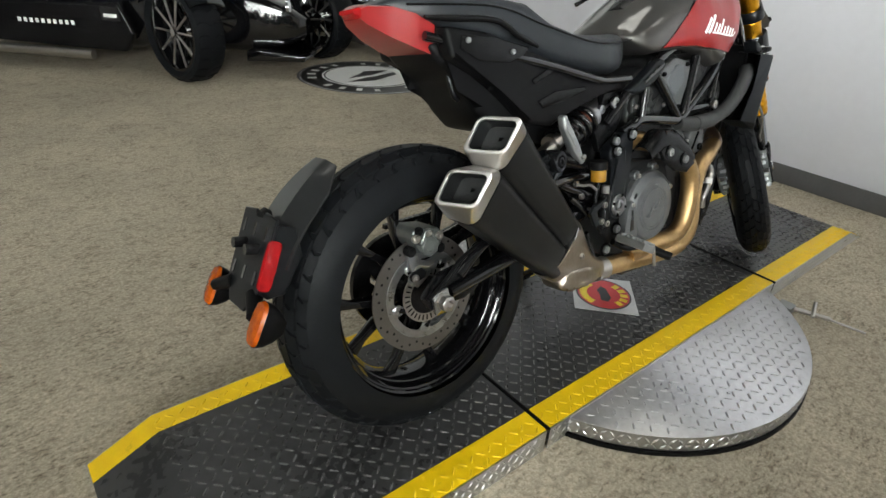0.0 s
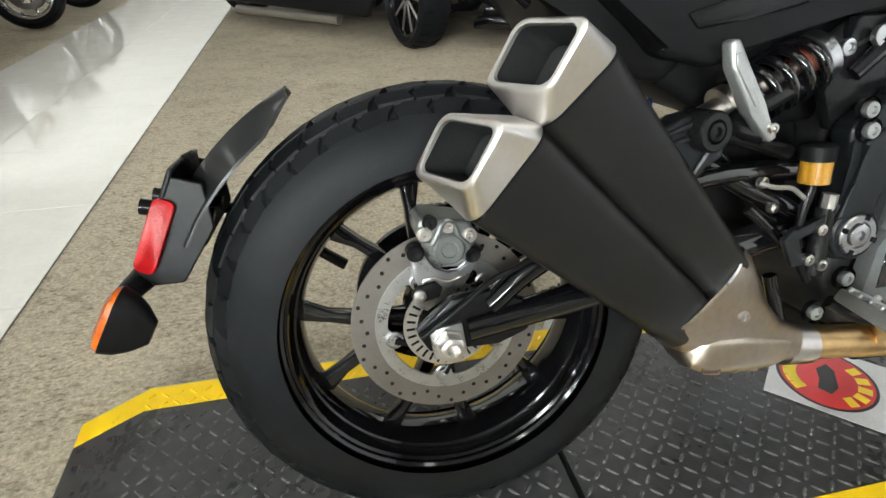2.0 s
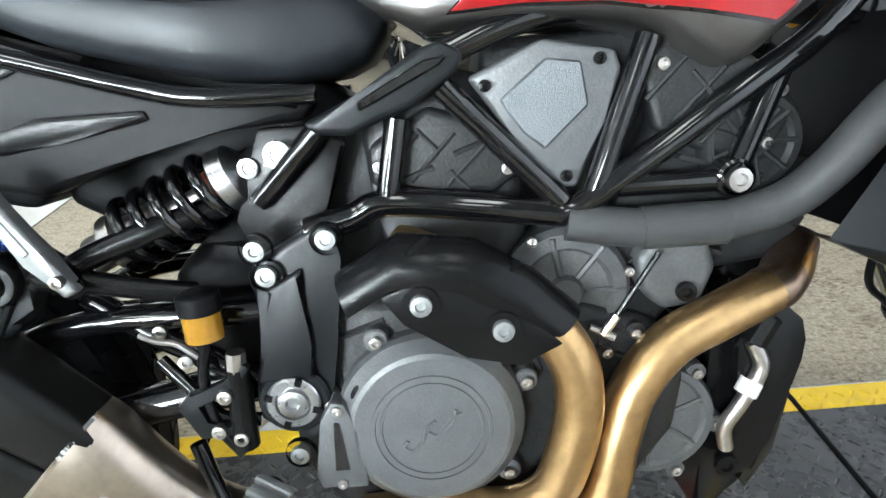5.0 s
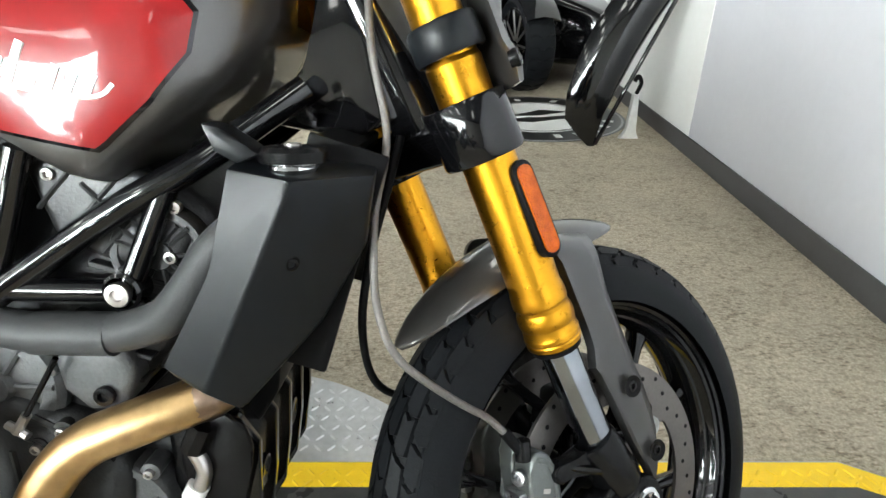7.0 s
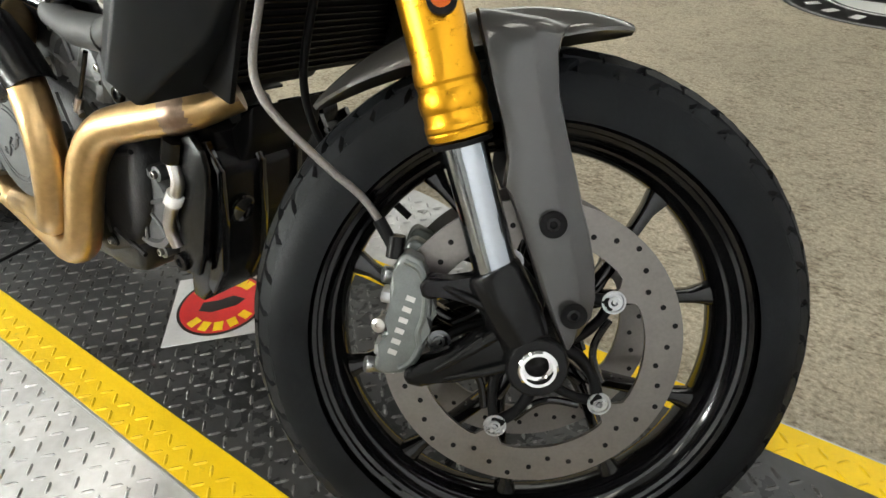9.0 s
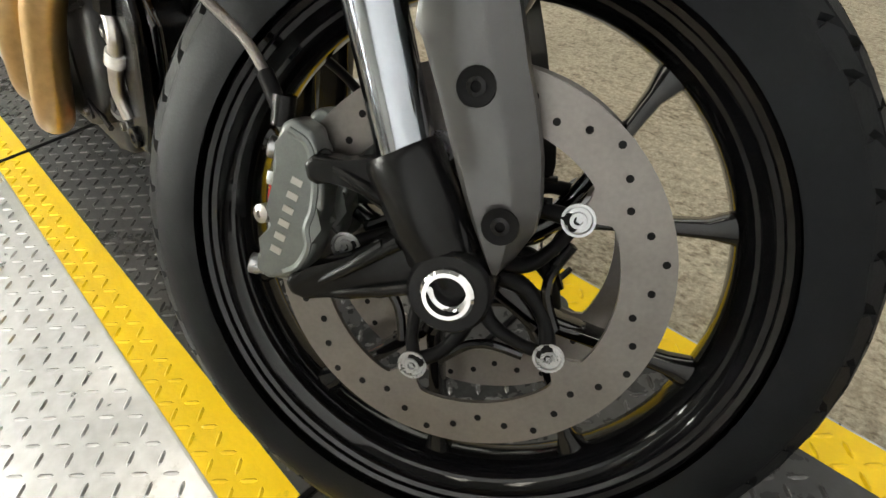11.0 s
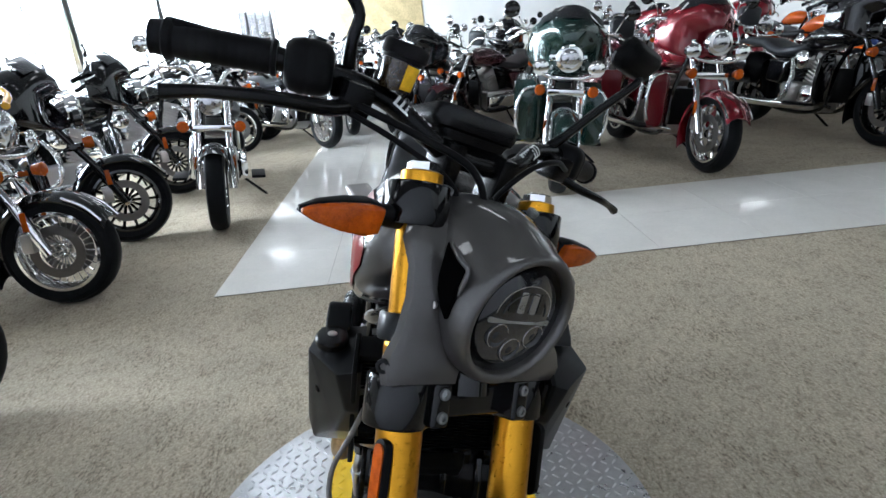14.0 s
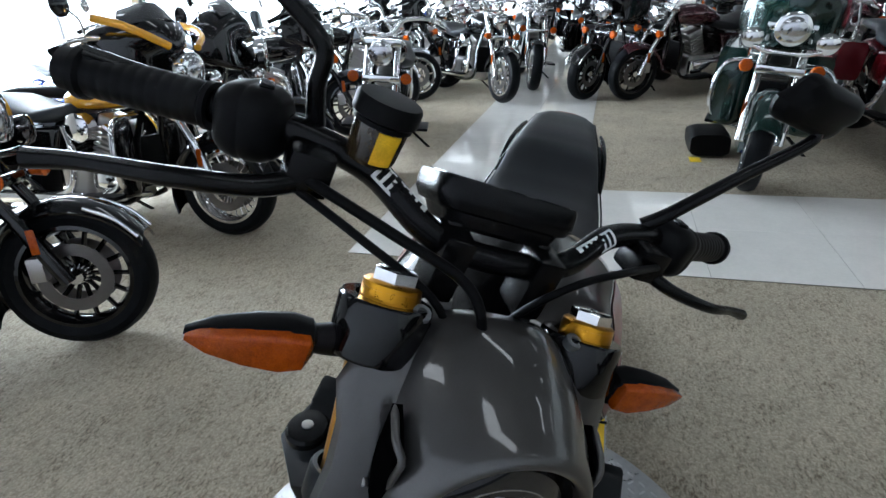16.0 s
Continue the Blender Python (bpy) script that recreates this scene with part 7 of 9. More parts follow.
rp("bracket_lip", tubes(([(-0.022, -0.0995, 0.395), (-0.027, -0.0995, 0.408), (-0.014, -0.0995, 0.412), (0.006, -0.0995, 0.405), (0.022, -0.0995, 0.409)], 0.0022), seg=8), STEEL)
for x, z in ((-0.036, 0.45), (0.038, 0.44)):
    rp("slide_boot", lathe(bmesh.new(), [(-0.01, 0.0115), (0.006, 0.0115), (0.009, 0.009), (0.009, 0.004), (0.006, 0)], (x, -0.1, z), (0, -1, 0), 18), BLACK_MATTE)
rp("sensor_plate", prism(bmesh.new(), [(-0.044, 0.396), (-0.036, 0.404), (-0.012, 0.408), (-0.003, 0.398), (-0.008, 0.386), (-0.032, 0.381), (-0.042, 0.386)], -0.106, -0.099, 0.002, 2), BLACK_MATTE)
bolt(bike, (-0.031, -0.07, 0.376), (0, -1, 0), 0.0085, STEEL)
bp("sensor_cable", tubes(([(-0.04, -0.125, 0.345), (0.01, -0.125, 0.378), (0.05, -0.12, 0.405), (0.09, -0.118, 0.42), (0.16, -0.11, 0.44)], 0.004), seg=8), BLACK_MATTE)
bp("disc_carrier_plate", annulus(bmesh.new(), RC, -0.045, 0.083, 0.1, 0.002, 100, 0.022, 5, 0.81, 6), BRACKET, "bright disc carrier")
for k in range(5):
    a = 0.81 + k * 2 * math.pi / 5
    bp("carrier_bolt", lathe(bmesh.new(), [(0, 0.0125), (0.003, 0.0125), (0.0042, 0.0105), (0.003, 0.0095), (0.003, 0.0065), (0.005, 0.006), (0.005, 0.003), (0.002, 0)], (RC[0] + 0.0765 * math.cos(a), -0.047, RC[2] + 0.0765 * math.sin(a)), (0, -1, 0), 18), BRACKET)
    bp("carrier_arm", tubes(([(RC[0] + rr * math.cos(a + da), -0.046 + dy, RC[2] + rr * math.sin(a + da)) for rr, da, dy in ((0.035, 0.5, 0.006), (0.055, 0.25, 0.004), (0.0765, 0.0, 0.001))], [0.011, 0.008, 0.009]), seg=10), BLACK_SATIN)
bp("abs_ring", annulus(bmesh.new(), RC, -0.05, 0.043, 0.062, 0.0015, 60), STEEL)
for k in range(30):
    a = 2 * math.pi * k / 30
    bp("abs_slot", box(bmesh.new(), (0.046, -0.0525, -0.0016), (0.058, -0.0508, 0.0016), 0, m=Matrix.Translation(RC) @ Matrix.Rotation(-a, 4, "Y")), BLACK_MATTE)
bp("sprocket", annulus(bmesh.new(), RC, 0.075, 0.07, 0.108, 0.003, 60, 0.015, 6), BLACK_SATIN)
bm = bmesh.new()
for k in range(70):
    a = 2 * math.pi * k / 70
    box(bm, (-0.007, -0.007, -0.004), (0.007, 0.007, 0.006), 0, m=Matrix.Translation((RC[0] + 0.112 * math.cos(a), 0.075, RC[2] + 0.112 * math.sin(a))) @ Matrix.Rotation(-a - math.pi / 2, 4, "Y"))
for f_ in np.linspace(0, 1, 40):
    for za, zb in ((0.452, 0.46), (0.232, 0.38)):
        box(bm, (-0.006, 0.068, -0.005), (0.006, 0.082, 0.005), 0, m=pose(0.56 * f_, 0, za + (zb - za) * f_))
bp("drive_chain", bm, BLACK_SATIN)

# shock
SA, SB = Vector((0.556, -0.09, 0.668)), Vector((0.345, -0.09, 0.573))
sd = (SB - SA).normalized()
bp("shock_body", lathe(bmesh.new(), [(0.044, 0.01), (0.05, 0.026), (0.056, 0.033), (0.072, 0.0345), (0.075, 0.03), (0.075, 0.012)], SA, sd, 28), BRACKET, "bright shock spring seat")
bp("shock_bumper", lathe(bmesh.new(), [(0.075, 0.01), (0.076, 0.021), (0.094, 0.0195), (0.098, 0.012)], SA, sd, 20), BUMP_STOP, "rust-red rubber bump stop")
bp("shock_rod", lathe(bmesh.new(), [(0.07, 0.0105), (0.135, 0.0105), (0.136, 0.0225), (0.148, 0.0235), (0.15, 0.0205), (0.19, 0.0205), (0.192, 0.031), (0.206, 0.031), (0.207, 0.02), (0.235, 0.02), (0.236, 0)], SA, sd, 24), STEEL, "polished shock rod and body")
bm = bmesh.new()
uu = sd.orthogonal().normalized()
vv = sd.cross(uu)
tube(bm, [SA + sd * (0.08 + 0.115 * k / 90) + (uu * math.cos(k * 2 * math.pi / 18) + vv * math.sin(k * 2 * math.pi / 18)) * 0.035 for k in range(91)], 0.0065, 10, False)
bp("shock_spring", bm, BLACK_GLOSS, "black coil spring")
bp("shock_eye", loft(bmesh.new(), [[SA + sd * h + uu * (a_ * k0) + vv * (b_ * k0) for a_, b_ in rounded(0.02, 0.014, 0.008, 4)] for h, k0 in ((-0.014, 0.6), (-0.008, 1.0), (0.02, 1.0), (0.045, 0.8), (0.052, 1.0))]), BRACKET, "bright forged shock eye")
bolt(bike, (0.522, -0.11, 0.653), (0, -1, 0), 0.011, BRACKET)
bolt(bike, (0.556, -0.124, 0.665), (0, -1, 0), 0.0145, BRACKET)
bp("airbox", prism(bmesh.new(), [(0.285, 0.69), (0.3, 0.62), (0.36, 0.585), (0.42, 0.565), (0.5, 0.55), (0.56, 0.555), (0.62, 0.6), (0.64, 0.7), (0.56, 0.75), (0.35, 0.78)], -0.045, 0.07, 0.015, 3), BLACK_MATTE, "black airbox behind the shock")
bp("remote_reservoir", lathe(bmesh.new(), [(-0.062, 0), (-0.062, 0.016), (-0.058, 0.0175), (-0.022, 0.0175), (-0.02, 0.0155)], (0.262, -0.1, 0.592), (0.86, -0.5, 0.05), 24), GOLD, "gold shock reservoir with a blue cap")
bp("reservoir_collar", lathe(bmesh.new(), [(-0.021, 0.0155), (-0.02, 0.018), (-0.004, 0.018), (-0.002, 0.0155)], (0.262, -0.1, 0.592), (0.86, -0.5, 0.05), 24), ALU)
bp("reservoir_cap_blue", lathe(bmesh.new(), [(-0.004, 0.016), (0.002, 0.0155), (0.003, 0.013), (0.0015, 0.0125), (0.0015, 0.006), (0.003, 0.005), (0.003, 0)], (0.262, -0.1, 0.592), (0.86, -0.5, 0.05), 24), BLUE_PAINT, "blue anodised cap")
bp("shock_bracket", prism(bmesh.new(), [(0.5, 0.6), (0.535, 0.69), (0.6, 0.69), (0.62, 0.67), (0.585, 0.6), (0.575, 0.55), (0.52, 0.55)], -0.11, -0.09, 0.005, 2), BLACK_SATIN)
bp("inner_casting", prism(bmesh.new(), [(0.362, 0.42), (0.42, 0.385), (0.53, 0.37), (0.545, 0.5), (0.54, 0.6), (0.47, 0.6), (0.39, 0.53)], -0.035, 0.08, 0.02, 3), BLACK_MATTE, "dark swingarm pivot casting")
bp("reservoir_lever", prism(bmesh.new(), [(0.3, 0.668), (0.312, 0.672), (0.352, 0.6), (0.375, 0.562), (0.362, 0.556), (0.335, 0.59), (0.305, 0.64)], -0.185, -0.165, 0.006, 3), ALLOY, "polished passenger peg folded up")
bp("peg_recess", prism(bmesh.new(), [(0.3065, 0.655), (0.313, 0.657), (0.344, 0.602), (0.338, 0.598), (0.309, 0.642)], -0.187, -0.1835, 0.001, 1), ALLOY)
bolt(bike, (0.362, -0.186, 0.574), (0, -1, 0), 0.006, STEEL)
bp("peg_bracket", tubes(([(0.365, -0.175, 0.562), (0.35, -0.14, 0.575), (0.42, -0.12, 0.6), (0.5, -0.1, 0.62)], [0.01, 0.012, 0.013, 0.012]), seg=10), BLACK_SATIN)
bp("hanger", prism(bmesh.new(), [(0.232, 0.575), (0.268, 0.59), (0.298, 0.597), (0.322, 0.585), (0.328, 0.562), (0.312, 0.548), (0.3, 0.524), (0.282, 0.512), (0.27, 0.522), (0.276, 0.545), (0.262, 0.556), (0.245, 0.55)], -0.165, -0.125, 0.008, 3), SHROUD, "cast black muffler hanger")
for ra, rb in (((0.245, 0.572), (0.285, 0.585)), ((0.255, 0.562), (0.292, 0.572)), ((0.28, 0.52), (0.3, 0.552))):
    bp("hanger_rib", tubes(([(ra[0], -0.165, ra[1]), (rb[0], -0.167, rb[1])], [0.0035, 0.005]), seg=8), SHROUD)
bp("hanger_boss", lathe(bmesh.new(), [(-0.03, 0.024), (0.0, 0.024), (0.004, 0.021), (0.004, 0.014), (0.001, 0.013)], (0.296, -0.178, 0.574), (0.15, -1, 0), 26), BLACK_SATIN, "rubber-bushed hanger boss")
bolt(bike, (0.296, -0.178, 0.574), (0.15, -1, 0), 0.0115, BLACK_SATIN)
bp("hanger_arm", tubes(([(0.31, -0.155, 0.573), (0.36, -0.14, 0.558), (0.4, -0.13, 0.545), (0.45, -0.115, 0.53)], [0.013, 0.012, 0.011, 0.012]), seg=12), BLACK_SATIN)
for pts_, r_ in (([(0.33, -0.1, 0.53), (0.39, -0.11, 0.49), (0.46, -0.12, 0.455), (0.5, -0.12, 0.43)], 0.013), ([(0.36, -0.085, 0.545), (0.4, -0.09, 0.5), (0.42, -0.1, 0.46), (0.47, -0.12, 0.42)], 0.006), ([(0.4, -0.12, 0.46), (0.43, -0.13, 0.43), (0.46, -0.14, 0.4), (0.5, -0.135, 0.39)], 0.0075), ([(0.43, -0.14, 0.37), (0.44, -0.145, 0.33), (0.452, -0.15, 0.29)], 0.009)):
    bp("linkage_rod", tubes((pts_, r_), seg=10), BLACK_GLOSS)
for x_, z_ in ((0.43, 0.46), (0.41, 0.495), (0.455, 0.42)):
    bolt(bike, (x_, -0.128, z_), (0.2, -1, 0.1), 0.0075, STEEL)
# rearset plate, pivot, brake pedal, foot peg, rear reservoir
bp("pivot_plate", prism(bmesh.new(), [(0.514, 0.556), (0.525, 0.567), (0.588, 0.6), (0.604, 0.6), (0.61, 0.588), (0.6, 0.566), (0.592, 0.47), (0.583, 0.426), (0.575, 0.396), (0.555, 0.381), (0.52, 0.381), (0.503, 0.396), (0.503, 0.43), (0.527, 0.512), (0.515, 0.542)], -0.146, -0.112, 0.007, 3), SHROUD, "charcoal frame pivot plate")
bp("plate_face", prism(bmesh.new(), [(0.532, 0.54), (0.569, 0.56), (0.563, 0.479), (0.569, 0.44), (0.508, 0.44), (0.524, 0.485), (0.535, 0.515)], -0.154, -0.143, 0.008, 3), SHROUD)
bp("pivot_boss", lathe(bmesh.new(), [(-0.02, 0.037), (0.0, 0.037), (0.003, 0.034), (0.003, 0.027)], (0.542, -0.15, 0.418), (0, -1, 0), 30), SHROUD)
bp("pivot_cap", lathe(bmesh.new(), [(0, 0.028), (0.006, 0.028), (0.008, 0.026), (0.008, 0.0185), (0.004, 0.0175), (0.004, 0.0155), (0.01, 0.015), (0.011, 0.0135), (0.011, 0.007), (0.006, 0.006), (0.006, 0)], (0.542, -0.15, 0.418), (0, -1, 0), 28), BRACKET, "bright swingarm pivot cap")
for k in range(4):
    a = 0.35 + k * math.pi / 2
    bp("cap_notch", box(bmesh.new(), (0.021, -0.0595, -0.0035), (0.029, -0.0575, 0.0035), 0, m=Matrix.Translation((0.542, -0.1, 0.418)) @ Matrix.Rotation(a, 4, "Y")), BLACK_SATIN)
bp("cylinder_bracket", prism(bmesh.new(), [(0.426, 0.424), (0.44, 0.438), (0.478, 0.446), (0.497, 0.468), (0.505, 0.462), (0.488, 0.436), (0.444, 0.426), (0.452, 0.402), (0.48, 0.4), (0.478, 0.388), (0.444, 0.386)], -0.16, -0.15, 0.003, 2), SHROUD)
for x, z in ((0.477, 0.434), (0.465, 0.395), (0.486, 0.385)):
    bolt(bike, (x, -0.16, z), (0, -1, 0), 0.008, STEEL)
for x, z in ((0.535, 0.554), (0.596, 0.586), (0.528, 0.58), (0.5, 0.31), (0.54, 0.355)):
    bp("bolt_boss", lathe(bmesh.new(), [(-0.004, 0.0165), (0.003, 0.016)], (x, -0.15, z), (0, -1, 0), 18), BLACK_SATIN)
    bolt(bike, (x, -0.152, z), (0, -1, 0), 0.0105, ALLOY)
bp("rear_reservoir", lathe(bmesh.new(), [(0, 0.019), (0.028, 0.019), (0.028, 0)], (0.465, -0.15, 0.495), (0, 0, 1), 18), AMBER_FLUID, "amber rear brake fluid cup")
bp("rear_reservoir_cap", lathe(bmesh.new(), [(0, 0.021), (0.018, 0.021), (0.02, 0.018), (0.02, 0)], (0.465, -0.15, 0.523), (0, 0, 1), 18), BLACK_MATTE)
bp("brake_cylinder", tubes(([(0.485, -0.15, 0.37), (0.49, -0.15, 0.46)], [0.014, 0.012]), ([(0.465, -0.15, 0.495), (0.455, -0.15, 0.45), (0.458, -0.15, 0.4), (0.48, -0.15, 0.36)], 0.006), seg=12), BLACK_SATIN)
bp("cylinder_fitting", tubes(([(0.49, -0.152, 0.458), (0.492, -0.152, 0.478)], 0.01), seg=8), STEEL)
bp("brake_line", tubes(([(0.455, -0.152, 0.475), (0.435, -0.15, 0.49), (0.415, -0.145, 0.492), (0.395, -0.14, 0.498)], 0.0032), seg=8), BRAID)
bp("brake_pedal", tubes(([(0.5, -0.17, 0.335), (0.54, -0.185, 0.31), (0.6, -0.2, 0.305), (0.64, -0.2, 0.285)], [0.009, 0.007, 0.007, 0.008]), seg=10), BLACK_SATIN)
bp("pedal_tip", tubes(([(0.618, -0.19, 0.292), (0.652, -0.24, 0.268)], 0.011), seg=10), BLACK_MATTE)
bp("foot_peg", box(bmesh.new(), (-0.02, -0.075, -0.009), (0.02, 0.02, 0.009), 0.004, 2, pose(0.515, -0.2, 0.34, 0, 28, -12)), ALLOY, "serrated alloy foot peg")
for k in range(5):
    bp("peg_tooth", box(bmesh.new(), (-0.02, -0.004, 0.008), (0.02, 0.004, 0.016), 0.002, 1, pose(0.515, -0.2, 0.34, 0, 28, -12) @ pose(0, -0.066 + 0.018 * k, 0)), ALLOY)
bp("peg_feeler", tubes(([(0.545, -0.255, 0.33), (0.548, -0.258, 0.28)], 0.004), seg=8), STEEL)
bp("side_stand", tubes(([(0.6, 0.1, 0.24), (0.62, 0.2, 0.13), (0.63, 0.285, 0.072)], 0.012), seg=10), BLACK_SATIN, "black side stand")
bp("stand_foot", box(bmesh.new(), (0.6, 0.27, 0.062), (0.66, 0.32, 0.072), 0.003), BLACK_SATIN)

# rear wheel hugger with number plate holder
bm = bmesh.new()
rings = []
for k in range(19):
    f_ = k / 18
    a = radians(117 + 35 * f_)
    hw = 0.05 + 0.026 * min(1, f_ * 2.2) ** 0.7
    ring = []
    for th, fl in ((0, 1), (-0.0035, -1)):
        us = np.linspace(-1, 1, 15)
        for u in (us if fl > 0 else us[::-1]):
            rr = 0.364 + th - 0.03 * max(0.0, abs(u) - 0.45) / 0.55 * min(1, 0.3 + f_ * 3)
            ring.append((RC[0] - 0.012 + rr * math.cos(a), hw * u, RC[2] + rr * math.sin(a)))
    rings.append(ring)
loft(bm, rings)
bp("rear_hugger", bm, HUGGER, "charcoal rear wheel hugger", 25)
pm = pose(-0.333, 0, 0.496, 0, 26, 0)
bp("plate_holder", prism(bmesh.new(), [(-0.07, -0.055), (-0.035, -0.095), (0.035, -0.095), (0.07, -0.055), (0.075, 0.08), (0.02, 0.085), (0.015, 0.07), (-0.015, 0.07), (-0.02, 0.085), (-0.075, 0.08)], -0.003, 0.003, 0.002, 1), SHROUD, "charcoal number plate holder").data.transform(pm @ pose(0, 0, 0, 0, 0, 90))
for s_ in (-1, 1):
    bp("holder_wing", prism(bmesh.new(), [(-0.002, 0.07), (0.035, 0.075), (0.062, 0.03), (0.05, -0.045), (0.02, -0.06), (-0.002, -0.05)], *sorted((s_ * 0.068, s_ * 0.072)), 0.0015, 1), SHROUD).data.transform(pm)
for y in (-0.05, 0.0, 0.05):
    for z in (-0.03, 0.05):
        bp("plate_slot", box(bmesh.new(), (-0.0055, y - 0.004, z - 0.012), (-0.0035, y + 0.004, z + 0.012), 0, m=pm), SMOKE_GLASS)
bp("side_reflector", loft(bmesh.new(), [[pm @ Vector((0.005 + a, -0.073 - h, b)) for a, b in rounded(0.0125 * k0, 0.045 * k0, 0.009 * k0, 4)] for h, k0 in ((0.0, 1.0), (0.006, 1.0), (0.0085, 0.9))]), RED_LENS, "red side reflector")
bp("holder_arm", tubes(([(-0.27, -0.03, 0.5), (-0.35, -0.03, 0.52)], 0.01), ([(-0.27, 0.03, 0.5), (-0.35, 0.03, 0.52)], 0.01), ([(-0.12, 0.1, 0.37), (-0.25, 0.09, 0.47), (-0.33, 0.05, 0.5)], 0.009), seg=10), BLACK_SATIN)
bp("plate_lamp", loft(bmesh.new(), [[(x, a * w, z + b * 0.014) for a, b in rounded(1, 1, 0.5, 3)] for x, z, w in ((-0.284, 0.558, 0.012), (-0.29, 0.562, 0.014), (-0.3, 0.558, 0.012))]), BLACK_MATTE)
for s_ in (-1, 1):
    bp("rear_indicator_stalk", tubes(([(-0.355, s_ * 0.05, 0.44), (-0.372, s_ * 0.085, 0.43), (-0.38, s_ * 0.1, 0.425)], [0.016, 0.012, 0.011]), seg=10), BLACK_MATTE)
    im = pose(-0.378, s_ * 0.118, 0.418, 0, 30, 0)
    bp("rear_indicator_body", loft(bmesh.new(), [[im @ Vector((x, a * s0, b * s0)) for a, b in rounded(0.02, 0.04, 0.016, 4)] for x, s0 in ((0.045, 0.35), (0.03, 0.7), (0.015, 0.92), (0.0, 1.0))]), BLACK_MATTE)
    bp("rear_indicator_lens", loft(bmesh.new(), [[im @ Vector((x, a * s0, b * s0)) for a, b in rounded(0.0195, 0.039, 0.016, 4)] for x, s0 in ((0.0, 1.0), (-0.006, 0.92), (-0.01, 0.6))]), ORANGE, "orange rear turn signal")

# ---- floor emblem, three-wheelers and the fender by the wall ----
emb = thing("floor_emblem", "round black and white emblem mat on the carpet", "mat", m=pose(1.92, 3.3, 0.0015))
for r1, z, mt, nm in ((0.59, 0.0, STICKER_BLACK, "mat_base"), (0.575, 0.0006, PAPER, "mat_ring"), (0.56, 0.0012, STICKER_BLACK, "mat_band"), (0.39, 0.0018, WHITE_PAINT, "mat_ring"), (0.375, 0.0024, STICKER_BLACK, "mat_band"), (0.36, 0.003, WHITE_PAINT, "mat_field")):
    part(nm, lathe(bmesh.new(), [(z, 0), (z, r1), (z + 0.0007, r1), (z + 0.0007, 0)], (0, 0, 0), (0, 0, 1), 64), mt, emb)
for k in range(22):
    a = 2 * math.pi * k / 22
    if k % 11 in (0, 5):
        continue
    part("letter_bar", box(bmesh.new(), (-0.022, -0.035, 0.0019), (0.022, 0.035, 0.0026), 0, m=pose(0.475 * math.cos(a), 0.475 * math.sin(a), 0, 0, 0, math.degrees(a) - 90)), WHITE_PAINT, emb)
for poly in ([(-0.3, 0.02), (-0.1, 0.14), (0.2, 0.13), (0.26, 0.06), (0.02, 0.05), (-0.06, 0.02)], [(-0.2, -0.06), (0.02, 0.0), (0.28, -0.02), (0.1, -0.14), (0.0, -0.1)]):
    part("emblem_shape", prism(bmesh.new(), poly, -0.0008, 0, 0), STICKER_BLACK, emb, "", pose(0, 0, 0.004, 90, 0, 20))


def simple_wheel(parent, c, r, w, rim_r, axis, rim_mat, spokes, spoke_r=0.01, disc=True):
    """A wheel for the parked machines: tyre, rim, hub, disc and spokes."""
    ax = Vector(axis).normalized()
    c = Vector(c)
    h = w / 2
    part("tyre", lathe(bmesh.new(), [(-h * 0.8, rim_r), (-h, rim_r + (r - rim_r) * 0.45), (-h * 0.85, r - 0.02), (-h * 0.45, r - 0.004), (0, r), (h * 0.45, r - 0.004), (h * 0.85, r - 0.02), (h, rim_r + (r - rim_r) * 0.45), (h * 0.8, rim_r)], c, ax, 40), RUBBER, parent)
    wheel_rim = part("rim", lathe(bmesh.new(), [(-h * 0.82, rim_r + 0.004), (-h * 0.85, rim_r - 0.012), (-h * 0.3, rim_r - 0.03), (h * 0.3, rim_r - 0.03), (h * 0.85, rim_r - 0.012), (h * 0.82, rim_r + 0.004)], c, ax, 40), rim_mat, parent)
    part("hub", lathe(bmesh.new(), [(-h * 0.8, 0), (-h * 0.8, 0.03), (-h * 0.3, 0.045), (h * 0.3, 0.045), (h * 0.8, 0.03), (h * 0.8, 0)], c, ax, 20), CHROME, wheel_rim)
    u = ax.orthogonal().normalized()
    v = ax.cross(u)
    for k in range(spokes):
        a = 2 * math.pi * k / spokes
        d = u * math.cos(a) + v * math.sin(a)
        part("spoke", tube(bmesh.new(), [c + d * 0.035 + ax * h * 0.2, c + d * (rim_r - 0.02)], spoke_r, 6, False), rim_mat, wheel_rim)
    if disc:
        for s_ in (-1, 1):
            part("brake_disc", lathe(bmesh.new(), [(-0.002, 0.095), (-0.002, 0.145), (0.002, 0.145), (0.002, 0.095)], c + ax * h * 0.75 * s_, ax, 32, True), DISC_STEEL, parent)


